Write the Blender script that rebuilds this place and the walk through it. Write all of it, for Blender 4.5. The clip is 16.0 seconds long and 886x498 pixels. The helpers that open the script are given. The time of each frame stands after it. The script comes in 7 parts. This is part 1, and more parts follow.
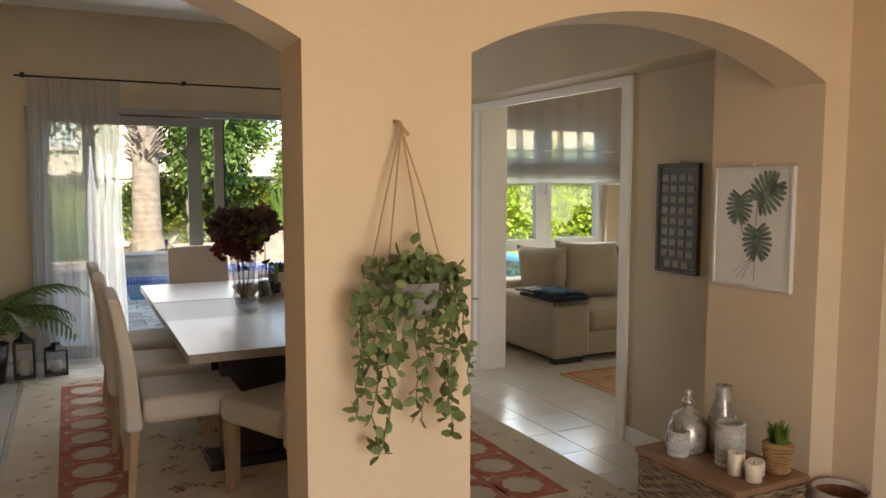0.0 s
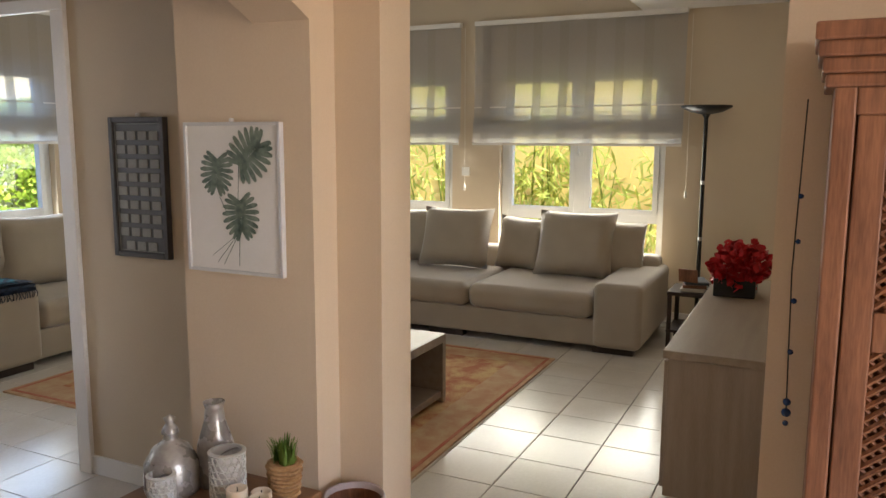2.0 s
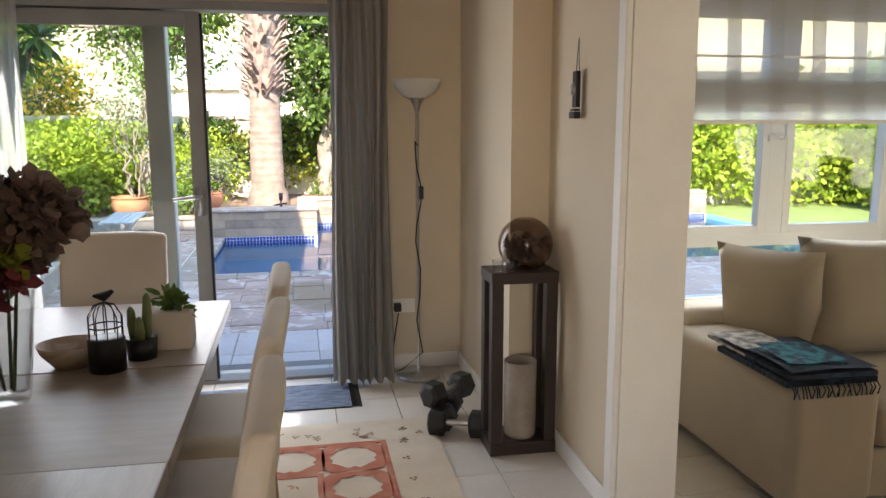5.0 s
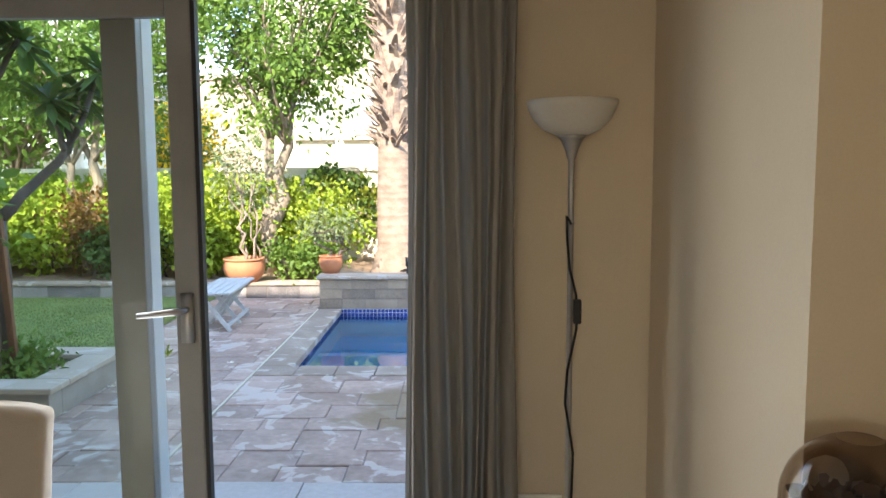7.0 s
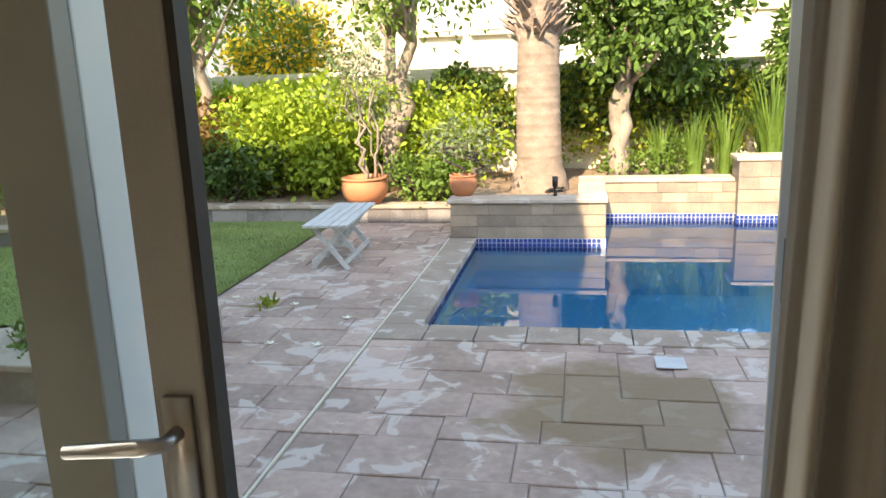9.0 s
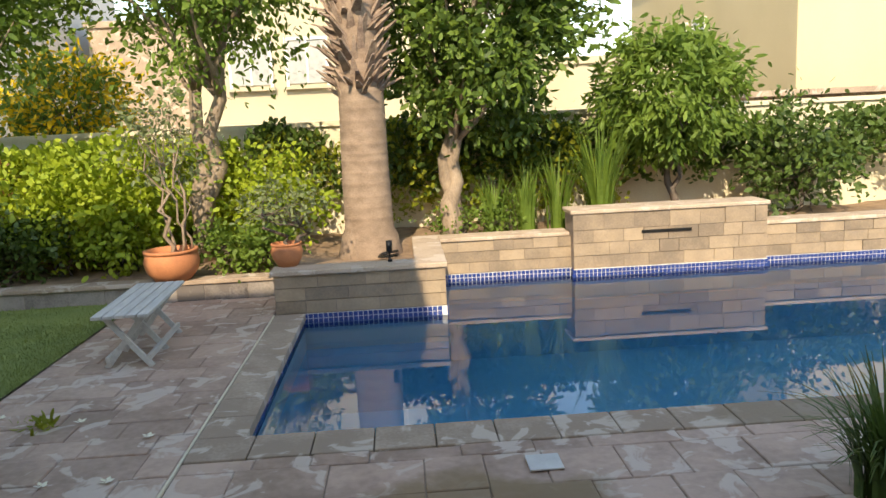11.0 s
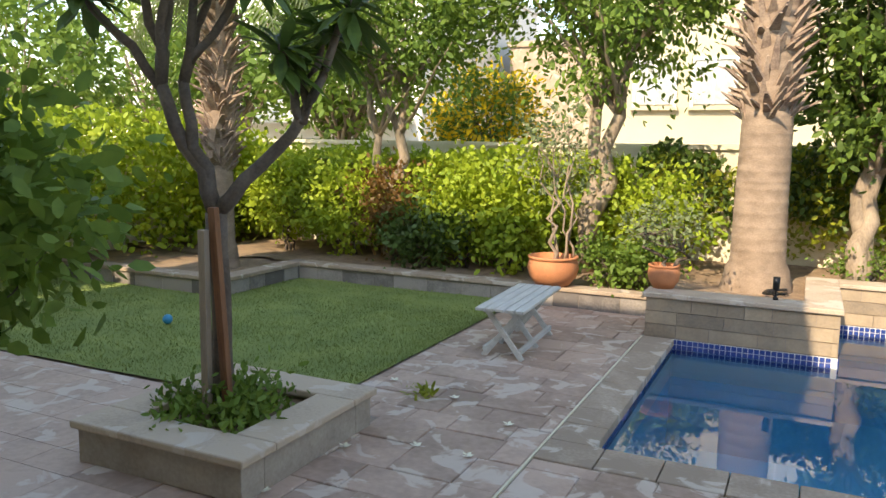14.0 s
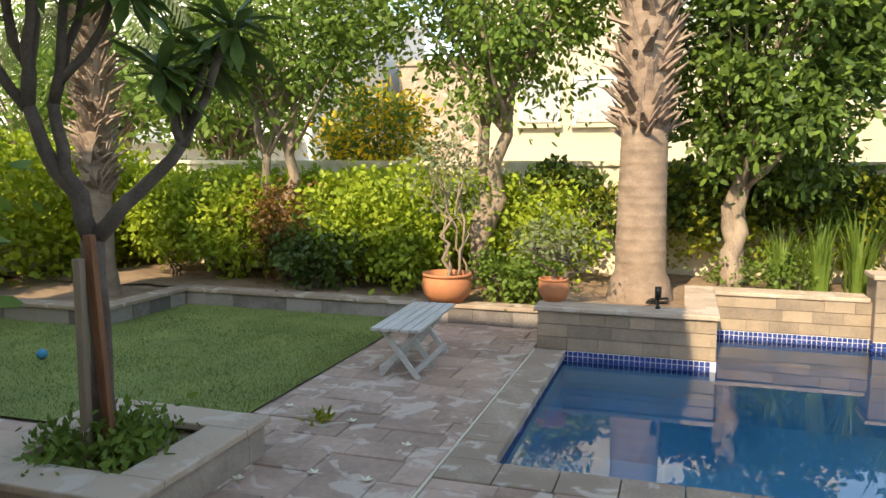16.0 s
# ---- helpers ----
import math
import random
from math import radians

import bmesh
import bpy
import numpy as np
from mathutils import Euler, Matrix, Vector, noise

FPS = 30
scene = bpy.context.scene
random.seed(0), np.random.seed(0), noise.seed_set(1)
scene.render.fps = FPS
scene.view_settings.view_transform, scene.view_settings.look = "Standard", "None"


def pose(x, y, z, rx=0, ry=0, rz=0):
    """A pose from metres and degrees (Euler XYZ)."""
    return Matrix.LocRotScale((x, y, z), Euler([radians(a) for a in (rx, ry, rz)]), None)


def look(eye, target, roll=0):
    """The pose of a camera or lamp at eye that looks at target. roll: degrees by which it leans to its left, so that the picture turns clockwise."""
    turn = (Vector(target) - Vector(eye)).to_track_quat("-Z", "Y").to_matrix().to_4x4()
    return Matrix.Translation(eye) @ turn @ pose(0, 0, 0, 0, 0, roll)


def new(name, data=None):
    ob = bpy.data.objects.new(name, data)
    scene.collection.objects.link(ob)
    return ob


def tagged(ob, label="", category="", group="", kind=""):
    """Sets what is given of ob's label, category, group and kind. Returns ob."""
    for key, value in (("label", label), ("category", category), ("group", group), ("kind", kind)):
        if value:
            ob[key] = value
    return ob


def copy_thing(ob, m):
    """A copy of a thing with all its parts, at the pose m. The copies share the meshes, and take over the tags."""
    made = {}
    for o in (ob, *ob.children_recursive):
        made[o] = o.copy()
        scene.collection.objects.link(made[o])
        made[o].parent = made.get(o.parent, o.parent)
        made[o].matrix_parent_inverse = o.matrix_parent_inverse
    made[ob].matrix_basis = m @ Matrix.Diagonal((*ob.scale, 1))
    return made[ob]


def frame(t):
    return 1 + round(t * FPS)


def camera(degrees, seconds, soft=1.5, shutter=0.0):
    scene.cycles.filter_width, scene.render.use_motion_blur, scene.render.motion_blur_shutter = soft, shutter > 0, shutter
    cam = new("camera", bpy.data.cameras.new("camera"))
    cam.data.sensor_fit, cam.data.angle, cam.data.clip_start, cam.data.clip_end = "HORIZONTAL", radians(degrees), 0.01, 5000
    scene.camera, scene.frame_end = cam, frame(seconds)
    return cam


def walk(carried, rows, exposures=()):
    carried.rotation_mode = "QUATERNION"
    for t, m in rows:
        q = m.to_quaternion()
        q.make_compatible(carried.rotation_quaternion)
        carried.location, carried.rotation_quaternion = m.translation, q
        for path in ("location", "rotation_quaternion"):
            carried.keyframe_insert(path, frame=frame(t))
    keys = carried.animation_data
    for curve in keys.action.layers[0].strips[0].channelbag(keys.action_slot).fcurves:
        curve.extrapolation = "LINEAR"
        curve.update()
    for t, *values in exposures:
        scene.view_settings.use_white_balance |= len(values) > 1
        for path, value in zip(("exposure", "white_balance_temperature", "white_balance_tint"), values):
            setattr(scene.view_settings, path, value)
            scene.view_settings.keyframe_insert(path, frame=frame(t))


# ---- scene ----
cam = camera(60.3, 16.0)
METRES, EYE, TILT, LEAN, TURN = 8.0, 1.54, 0.0, 0.0, -26.1
ROWS = [
    (0.0, 0.0, 0.0, 0.0, 0.0, -5.13, -0.02),
    (0.5, 0.0143, 0.0116, 0.0006, -10.92, -6.02, -0.67),
    (1.0, 0.0269, 0.0277, 0.0012, -21.95, -6.69, -1.32),
    (1.5, 0.0301, 0.0604, 0.0011, -33.03, -8.28, -0.53),
    (2.0, 0.0351, 0.0973, 0.0003, -38.08, -8.15, -0.24),
    (2.5, 0.0542, 0.1402, -0.0009, -33.64, -9.65, -0.13),
    (3.0, 0.0633, 0.1918, -0.0029, -24.18, -11.8, -0.3),
    (3.5, 0.0669, 0.2455, -0.0018, -11.19, -11.9, -0.52),
    (4.0, 0.0716, 0.2974, -0.0014, 3.7, -11.22, -0.73),
    (4.5, 0.0621, 0.353, -0.0048, 13.04, -10.46, -0.29),
    (4.7, 0.0568, 0.3764, -0.0048, 14.22, -10.07, -0.11),
    (7.0, -0.0274, 0.6575, -0.0013, 27.04, -5.64, 0.3),
    (7.5, -0.0656, 0.7056, 0.0013, 31.94, -7.33, 0.4),
    (8.0, -0.0887, 0.7451, 0.0006, 36.27, -10.00, 0.35),
    (8.5, -0.1182, 0.7772, 0.0000, 38.62, -12.40, 0.8),
    (9.0, -0.1468, 0.8105, 0.0034, 36.25, -12.95, 2.05),
    (9.5, -0.1790, 0.8582, 0.0023, 30.68, -12.19, 3.39),
    (10.0, -0.2013, 0.8824, 0.0057, 22.31, -11.73, 2.94),
    (12.5, -0.1983, 0.8929, 0.0079, 29.05, -7.1, -0.95),
    (13.0, -0.1961, 0.8905, 0.0075, 38.89, -7.64, -1.19),
    (13.5, -0.1964, 0.8893, 0.0071, 46.63, -7.85, -1.14),
    (14.0, -0.1967, 0.8870, 0.0077, 51.7, -7.86, -0.88),
    (14.5, -0.1969, 0.8869, 0.008, 53.58, -7.54, -0.57),
    (15.0, -0.1968, 0.8883, 0.0081, 52.74, -7.13, -0.35),
    (15.5, -0.1968, 0.8890, 0.0089, 49.3, -6.75, -0.23),
    (16.0, -0.1965, 0.8890, 0.0097, 43.67, -6.48, -0.19),
]
walk(cam, [(t, pose(0, 0, EYE, TILT, LEAN, TURN) @ pose(METRES * x, METRES * y, METRES * z, 90 + pitch, roll, yaw)) for t, x, y, z, yaw, pitch, roll in ROWS],
     [(0.0, 2.6, 6900, 13), (0.5, 2.55, 7400, 20), (1.0, 2.65, 7000, 14), (1.5, 2.75, 6900, 14), (2.0, 2.95, 6000, 16), (2.5, 2.95, 5900, 14), (4.5, 2.9, 6600, 16), (7.0, 2.8, 6800, 10), (8.0, 2.75, 7500, 10), (9.0, 2.6, 8200, 10), (10.0, 1.9, 8800, 10), (12.5, 1.55, 8700, 10), (14.5, 2.0, 8500, 10), (16.0, 1.8, 8700, 10)])

# ---- world, sun and lamps ----
SUN_AZ, SUN_EL = (-0.18, -0.98), 39.0
world = bpy.data.worlds.new("world")
scene.world = world
world.use_nodes = True
wn = world.node_tree.nodes
sky = wn.new("ShaderNodeTexSky")
sky.sky_type = "NISHITA"
sky.sun_disc = False
sky.dust_density, sky.ozone_density = 0.4, 2.0
sky.sun_elevation = radians(SUN_EL)
sky.sun_rotation = math.atan2(SUN_AZ[0], SUN_AZ[1])
wn["Background"].inputs["Strength"].default_value = 0.15
world.node_tree.links.new(sky.outputs[0], wn["Background"].inputs["Color"])
sun = new("sun", bpy.data.lights.new("sun", "SUN"))
sun.data.energy, sun.data.angle, sun.data.color = 2.0, radians(0.5), (1.0, 0.93, 0.82)
_l = math.hypot(*SUN_AZ)
_c = math.cos(radians(SUN_EL)) / _l
sun.matrix_world = look((30 * SUN_AZ[0] * _c, 30 * SUN_AZ[1] * _c, 30 * math.sin(radians(SUN_EL))), (0, 0, 0))


def opening_lamp(name, place, target, w, h, power, color=(1, 0.95, 0.88)):
    lamp = new(name, bpy.data.lights.new(name, "AREA"))
    lamp.data.shape, lamp.data.size, lamp.data.size_y = "RECTANGLE", w, h
    lamp.data.energy, lamp.data.color = power, color
    lamp.matrix_world = look(place, target)
    return lamp


# warm fill added for the hall, at an assumed opening that is never seen
opening_lamp("hall_fill_light", (0.6, -2.98, 1.5), (0.6, 2.0, 1.3), 1.7, 1.7, 11, (1, 0.82, 0.63))
opening_lamp("dining_door_light", (0.95, 7.17, 1.1), (0.95, 2.0, 0.6), 1.6, 1.9, 6, (0.93, 0.97, 1))
opening_lamp("garden_window_light", (4.36, 6.53, 1.0), (4.36, 2.0, 0.5), 1.4, 0.9, 4, (0.95, 1, 0.92))
opening_lamp("side_window_light", (7.22, 3.0, 1.0), (2.0, 3.0, 0.3), 2.8, 0.9, 11, (1, 0.95, 0.75))


# ---- materials ----
def mat(name, a, b=None, rough=0.6, metal=0.0, scale=8.0, fine=90.0, bump=0.15, spec=0.4, rnd=0.0, stretch=(1, 1, 1), sheen=0.0, trans=0.0, soft=(0.35, 0.65), rvar=0.12):
    """A surface with colour between a and b at two scales, fine relief and uneven gloss."""
    m = bpy.data.materials.new(name)
    m.use_nodes = True
    n, l = m.node_tree.nodes, m.node_tree.links
    p = n["Principled BSDF"]
    b = b or tuple(c * 0.82 for c in a)
    tc = n.new("ShaderNodeTexCoord")
    mp = n.new("ShaderNodeMapping")
    mp.inputs["Scale"].default_value = stretch
    if rnd:
        place, shift = n.new("ShaderNodeObjectInfo"), n.new("ShaderNodeVectorMath")
        l.new(tc.outputs["Object"], shift.inputs[0])
        l.new(place.outputs["Location"], shift.inputs[1])
        l.new(shift.outputs[0], mp.inputs["Vector"])
    else:
        l.new(tc.outputs["Object"], mp.inputs["Vector"])
    big = n.new("ShaderNodeTexNoise")
    big.inputs["Scale"].default_value, big.inputs["Detail"].default_value = scale, 5
    small = n.new("ShaderNodeTexNoise")
    small.inputs["Scale"].default_value, small.inputs["Detail"].default_value = fine, 3
    for t in (big, small):
        l.new(mp.outputs[0], t.inputs["Vector"])
    mix = n.new("ShaderNodeMath")
    mix.operation = "MULTIPLY_ADD"
    mix.inputs[1].default_value = 0.35
    l.new(small.outputs["Fac"], mix.inputs[0])
    half = n.new("ShaderNodeMath")
    half.operation = "MULTIPLY"
    half.inputs[1].default_value = 0.65
    l.new(big.outputs["Fac"], half.inputs[0])
    l.new(half.outputs[0], mix.inputs[2])
    fac = mix.outputs[0]
    if rnd:
        oi = n.new("ShaderNodeObjectInfo")
        ad = n.new("ShaderNodeMath")
        ad.operation = "MULTIPLY_ADD"
        ad.inputs[1].default_value = rnd
        l.new(oi.outputs["Random"], ad.inputs[0])
        sb = n.new("ShaderNodeMath")
        sb.operation = "SUBTRACT"
        sb.inputs[1].default_value = rnd / 2
        l.new(fac, sb.inputs[0])
        l.new(sb.outputs[0], ad.inputs[2])
        fac = ad.outputs[0]
    ramp = n.new("ShaderNodeValToRGB")
    ramp.color_ramp.elements[0].position, ramp.color_ramp.elements[1].position = soft
    ramp.color_ramp.elements[0].color, ramp.color_ramp.elements[1].color = (*b, 1), (*a, 1)
    l.new(fac, ramp.inputs[0])
    l.new(ramp.outputs[0], p.inputs["Base Color"])
    rr = n.new("ShaderNodeMapRange")
    rr.inputs["To Min"].default_value, rr.inputs["To Max"].default_value = max(0.02, rough - rvar), min(1, rough + rvar)
    l.new(big.outputs["Fac"], rr.inputs["Value"])
    l.new(rr.outputs[0], p.inputs["Roughness"])
    p.inputs["Metallic"].default_value = metal
    p.inputs["Specular IOR Level"].default_value = spec
    if sheen:
        p.inputs["Sheen Weight"].default_value = sheen
    if bump:
        bp = n.new("ShaderNodeBump")
        bp.inputs["Strength"].default_value, bp.inputs["Distance"].default_value = bump, 0.01
        l.new(mix.outputs[0], bp.inputs["Height"])
        l.new(bp.outputs[0], p.inputs["Normal"])
    if trans:
        tr = n.new("ShaderNodeBsdfTranslucent")
        l.new(ramp.outputs[0], tr.inputs["Color"])
        ms = n.new("ShaderNodeMixShader")
        ms.inputs[0].default_value = trans
        l.new(p.outputs[0], ms.inputs[1])
        l.new(tr.outputs[0], ms.inputs[2])
        l.new(ms.outputs[0], n["Material Output"].inputs["Surface"])
    return m


def glass_mat(name, color=(1, 1, 1), rough=0.0, gloss=0.5):
    m = bpy.data.materials.new(name)
    m.use_nodes = True
    n, l = m.node_tree.nodes, m.node_tree.links
    n.remove(n["Principled BSDF"])
    t, g, x = n.new("ShaderNodeBsdfTransparent"), n.new("ShaderNodeBsdfGlossy"), n.new("ShaderNodeMixShader")
    t.inputs["Color"].default_value = (*color, 1)
    g.inputs["Roughness"].default_value = max(rough, 0.01)
    lw_ = n.new("ShaderNodeLayerWeight")
    lw_.inputs["Blend"].default_value = 0.5
    pw_, ml_ = n.new("ShaderNodeMath"), n.new("ShaderNodeMath")
    pw_.operation, pw_.inputs[1].default_value = "POWER", 4.0
    ml_.operation, ml_.inputs[1].default_value, ml_.inputs[2].default_value = "MULTIPLY_ADD", gloss, 0.04
    l.new(lw_.outputs["Facing"], pw_.inputs[0])
    l.new(pw_.outputs[0], ml_.inputs[0])
    l.new(ml_.outputs[0], x.inputs[0])
    l.new(t.outputs[0], x.inputs[1])
    l.new(g.outputs[0], x.inputs[2])
    l.new(x.outputs[0], n["Material Output"].inputs["Surface"])
    return m


PAINT = mat("tan wall paint", (0.66, 0.53, 0.38), (0.61, 0.48, 0.34), rough=0.7, scale=2.0, fine=160, bump=0.05, spec=0.25)
PAINT2 = mat("greige wall paint", (0.60, 0.51, 0.38), (0.55, 0.46, 0.34), rough=0.72, scale=2.0, fine=160, bump=0.05, spec=0.25)
CEIL = mat("white ceiling paint", (0.80, 0.79, 0.76), (0.76, 0.75, 0.72), rough=0.8, scale=2, fine=140, bump=0.04)
WHITE = mat("white gloss trim", (0.78, 0.76, 0.72), (0.72, 0.70, 0.66), rough=0.4, scale=4, fine=120, bump=0.03)
ALU = mat("white aluminium frame", (0.70, 0.72, 0.73), (0.64, 0.66, 0.67), rough=0.35, scale=5, fine=200, bump=0.02)
GREYALU = mat("grey door aluminium", (0.27, 0.27, 0.265), (0.22, 0.22, 0.215), rough=0.4, scale=5, fine=200, bump=0.02)
RUBBER = mat("black rubber seal", (0.02, 0.02, 0.02), rough=0.6)
TILE = mat("cream floor tile", (0.66, 0.62, 0.56), (0.58, 0.54, 0.48), rough=0.2, scale=4, fine=60, bump=0.02, spec=0.5, rnd=0.25, rvar=0.06)
GROUT = mat("grey grout", (0.22, 0.20, 0.17), rough=0.9, scale=10)
FABRIC = mat("greige sofa linen", (0.39, 0.335, 0.27), (0.32, 0.275, 0.22), rough=0.92, scale=3, fine=400, bump=0.35, sheen=0.3)
CREAM = mat("cream chair fabric", (0.62, 0.55, 0.46), (0.54, 0.47, 0.39), rough=0.9, scale=3, fine=420, bump=0.3, sheen=0.2)
OAK = mat("light oak wood", (0.46, 0.31, 0.18), (0.33, 0.21, 0.11), rough=0.5, scale=3, fine=30, stretch=(8, 8, 0.8), bump=0.1)
GREYWOOD = mat("grey brown oak veneer", (0.36, 0.30, 0.25), (0.26, 0.21, 0.17), rough=0.35, scale=3, fine=40, stretch=(9, 0.7, 9), bump=0.06, spec=0.5)
GREYWOOD_X = mat("grey brown veneer", (0.33, 0.28, 0.23), (0.25, 0.20, 0.16), rough=0.45, scale=3, fine=40, stretch=(0.8, 9, 9), bump=0.06)
DARKWOOD = mat("dark espresso wood", (0.035, 0.022, 0.018), (0.02, 0.012, 0.01), rough=0.4, scale=3, fine=40, stretch=(9, 9, 0.8), bump=0.05)
REDWOOD = mat("reddish carved hardwood", (0.29, 0.125, 0.06), (0.13, 0.052, 0.026), rough=0.5, scale=4, fine=30, stretch=(7, 7, 0.7), bump=0.2)
BLACK = mat("black metal", (0.02, 0.02, 0.02), (0.012, 0.012, 0.012), rough=0.4, metal=0.3)
STEEL = mat("brushed steel", (0.42, 0.41, 0.40), (0.35, 0.34, 0.33), rough=0.35, metal=0.9, scale=10)
GLASS = glass_mat("clear glass", (0.94, 0.95, 0.95), gloss=0.95)
PANE = glass_mat("window pane glass", (0.93, 0.98, 0.96))
SMOKE = glass_mat("smoky glass", (0.66, 0.58, 0.52), 0.02, gloss=0.9)
MERCURY = mat("mottled mercury glass", (0.42, 0.40, 0.37), (0.26, 0.24, 0.225), rough=0.28, metal=0.4, scale=14, fine=70, bump=0.05)
STONE = mat("tan slate wall stone", (0.40, 0.305, 0.21), (0.20, 0.155, 0.115), rough=0.75, scale=5, fine=45, bump=0.7, rnd=0.4, soft=(0.25, 0.75))
STONECAP = mat("sandstone coping", (0.50, 0.395, 0.30), (0.32, 0.24, 0.18), rough=0.8, scale=4, fine=50, bump=0.4, rnd=0.3)
PAVER = mat("weathered mauve brown paving", (0.52, 0.37, 0.295), (0.30, 0.205, 0.16), rough=0.55, scale=2.6, fine=22, bump=0.5, rnd=0.2, soft=(0.34, 0.66))


def weather(m, pale, stain, where, reach):
    """Bleached lime blotches all over, and one damp patch of uneven outline."""
    n, l = m.node_tree.nodes, m.node_tree.links
    p = n["Principled BSDF"]
    base = p.inputs["Base Color"].links[0].from_socket
    geo = n.new("ShaderNodeNewGeometry")
    blot, ramp, mix = n.new("ShaderNodeTexNoise"), n.new("ShaderNodeValToRGB"), n.new("ShaderNodeMix")
    blot.inputs["Scale"].default_value, blot.inputs["Detail"].default_value, blot.inputs["Distortion"].default_value = 4.6, 8, 0.8
    l.new(geo.outputs["Position"], blot.inputs["Vector"])
    l.new(blot.outputs["Fac"], ramp.inputs[0])
    ramp.color_ramp.elements[0].position, ramp.color_ramp.elements[1].position = 0.555, 0.60
    ramp.color_ramp.elements[1].color = (0.75, 0.75, 0.75, 1)
    mix.data_type = "RGBA"
    mix.inputs[7].default_value = (*pale, 1)
    l.new(ramp.outputs[0], mix.inputs[0])
    l.new(base, mix.inputs[6])
    sub, ln, wob, edge, wet = n.new("ShaderNodeVectorMath"), n.new("ShaderNodeVectorMath"), n.new("ShaderNodeTexNoise"), n.new("ShaderNodeMath"), n.new("ShaderNodeMapRange")
    sub.operation, ln.operation, edge.operation = "SUBTRACT", "LENGTH", "MULTIPLY_ADD"
    sub.inputs[1].default_value = where
    wob.inputs["Scale"].default_value, wob.inputs["Detail"].default_value = 2.2, 5
    l.new(geo.outputs["Position"], sub.inputs[0])
    l.new(geo.outputs["Position"], wob.inputs["Vector"])
    l.new(sub.outputs[0], ln.inputs[0])
    l.new(wob.outputs["Fac"], edge.inputs[0])
    edge.inputs[1].default_value = 1.1
    l.new(ln.outputs["Value"], edge.inputs[2])
    wet.inputs["From Min"].default_value, wet.inputs["From Max"].default_value = reach + 0.5, reach + 0.66
    wet.inputs["To Min"].default_value, wet.inputs["To Max"].default_value = 0.8, 0.0
    l.new(edge.outputs[0], wet.inputs["Value"])
    damp = n.new("ShaderNodeMix")
    damp.data_type = "RGBA"
    damp.inputs[7].default_value = (*stain, 1)
    l.new(wet.outputs[0], damp.inputs[0])
    l.new(mix.outputs[2], damp.inputs[6])
    l.new(damp.outputs[2], p.inputs["Base Color"])


weather(PAVER, (0.62, 0.53, 0.46), (0.23, 0.155, 0.08), (1.98, 10.0, -0.1), 0.55)
weather(STONECAP, (0.58, 0.50, 0.42), (0.26, 0.20, 0.14), (4.0, 11.1, -0.1), 0.6)
JOINT = mat("sandy paving joint", (0.32, 0.26, 0.22), (0.22, 0.175, 0.145), rough=0.95, scale=8)
GRASS = mat("lawn grass", (0.24, 0.29, 0.085), (0.16, 0.21, 0.06), rough=0.9, scale=3, fine=120, bump=0.8)
SOIL = mat("sandy brown soil", (0.33, 0.23, 0.15), (0.18, 0.12, 0.08), rough=0.95, scale=7, fine=60, bump=0.9)
GROUND = mat("sandy ground", (0.40, 0.34, 0.26), (0.33, 0.28, 0.21), rough=0.95, scale=2, fine=30, bump=0.4)
POOLTILE = mat("deep blue pool mosaic", (0.025, 0.06, 0.24), (0.012, 0.032, 0.15), rough=0.25, scale=9, fine=60, rnd=0.5, spec=0.6, bump=0.1)
POOLBLUE = mat("blue pool plaster", (0.34, 0.74, 0.84), (0.26, 0.66, 0.78), rough=0.5, scale=1.2, fine=30)
RENDER_Y = mat("pale yellow house render", (0.62, 0.51, 0.32), (0.56, 0.46, 0.28), rough=0.9, scale=0.7, fine=40, bump=0.1)
RENDER_W = mat("cream garden wall render", (0.72, 0.65, 0.50), (0.60, 0.53, 0.40), rough=0.9, scale=1.2, fine=40, bump=0.15)
YELLOWWALL = mat("ochre yellow wall render", (0.82, 0.60, 0.20), (0.74, 0.53, 0.17), rough=0.9, scale=1.5, fine=40, bump=0.1)
LEAF = mat("bright green hedge leaf", (0.44, 0.52, 0.05), (0.19, 0.29, 0.03), rough=0.6, scale=2.2, fine=25, trans=0.35, bump=0)
LEAF_D = mat("dark glossy leaf", (0.11, 0.18, 0.035), (0.05, 0.09, 0.02), rough=0.5, scale=2.5, fine=25, trans=0.25, bump=0)
LEAF_M = mat("mid green tree leaf", (0.20, 0.30, 0.05), (0.09, 0.165, 0.026), rough=0.6, scale=1.5, fine=20, trans=0.35, bump=0)
LEAF_G = mat("grey green leaf", (0.24, 0.28, 0.13), (0.13, 0.17, 0.07), rough=0.6, scale=3, fine=20, trans=0.25, bump=0)
LEAF_R = mat("russet leaf", (0.22, 0.10, 0.025), (0.12, 0.075, 0.02), rough=0.5, scale=3, fine=20, trans=0.3, bump=0)
LEAF_Y = mat("yellow flowers", (0.80, 0.55, 0.02), (0.65, 0.46, 0.03), rough=0.5, scale=3, fine=20, trans=0.3, bump=0)
LEAF_YG = mat("yellow green leaf", (0.34, 0.36, 0.04), (0.18, 0.22, 0.02), rough=0.5, scale=3, fine=20, trans=0.35, bump=0)
BARK = mat("pale tan bark", (0.40, 0.31, 0.23), (0.20, 0.15, 0.11), rough=0.9, scale=9, fine=60, bump=0.9, stretch=(1, 1, 0.4))
BARK_D = mat("dark grey bark", (0.16, 0.125, 0.10), (0.08, 0.06, 0.05), rough=0.85, scale=9, fine=60, bump=0.7)
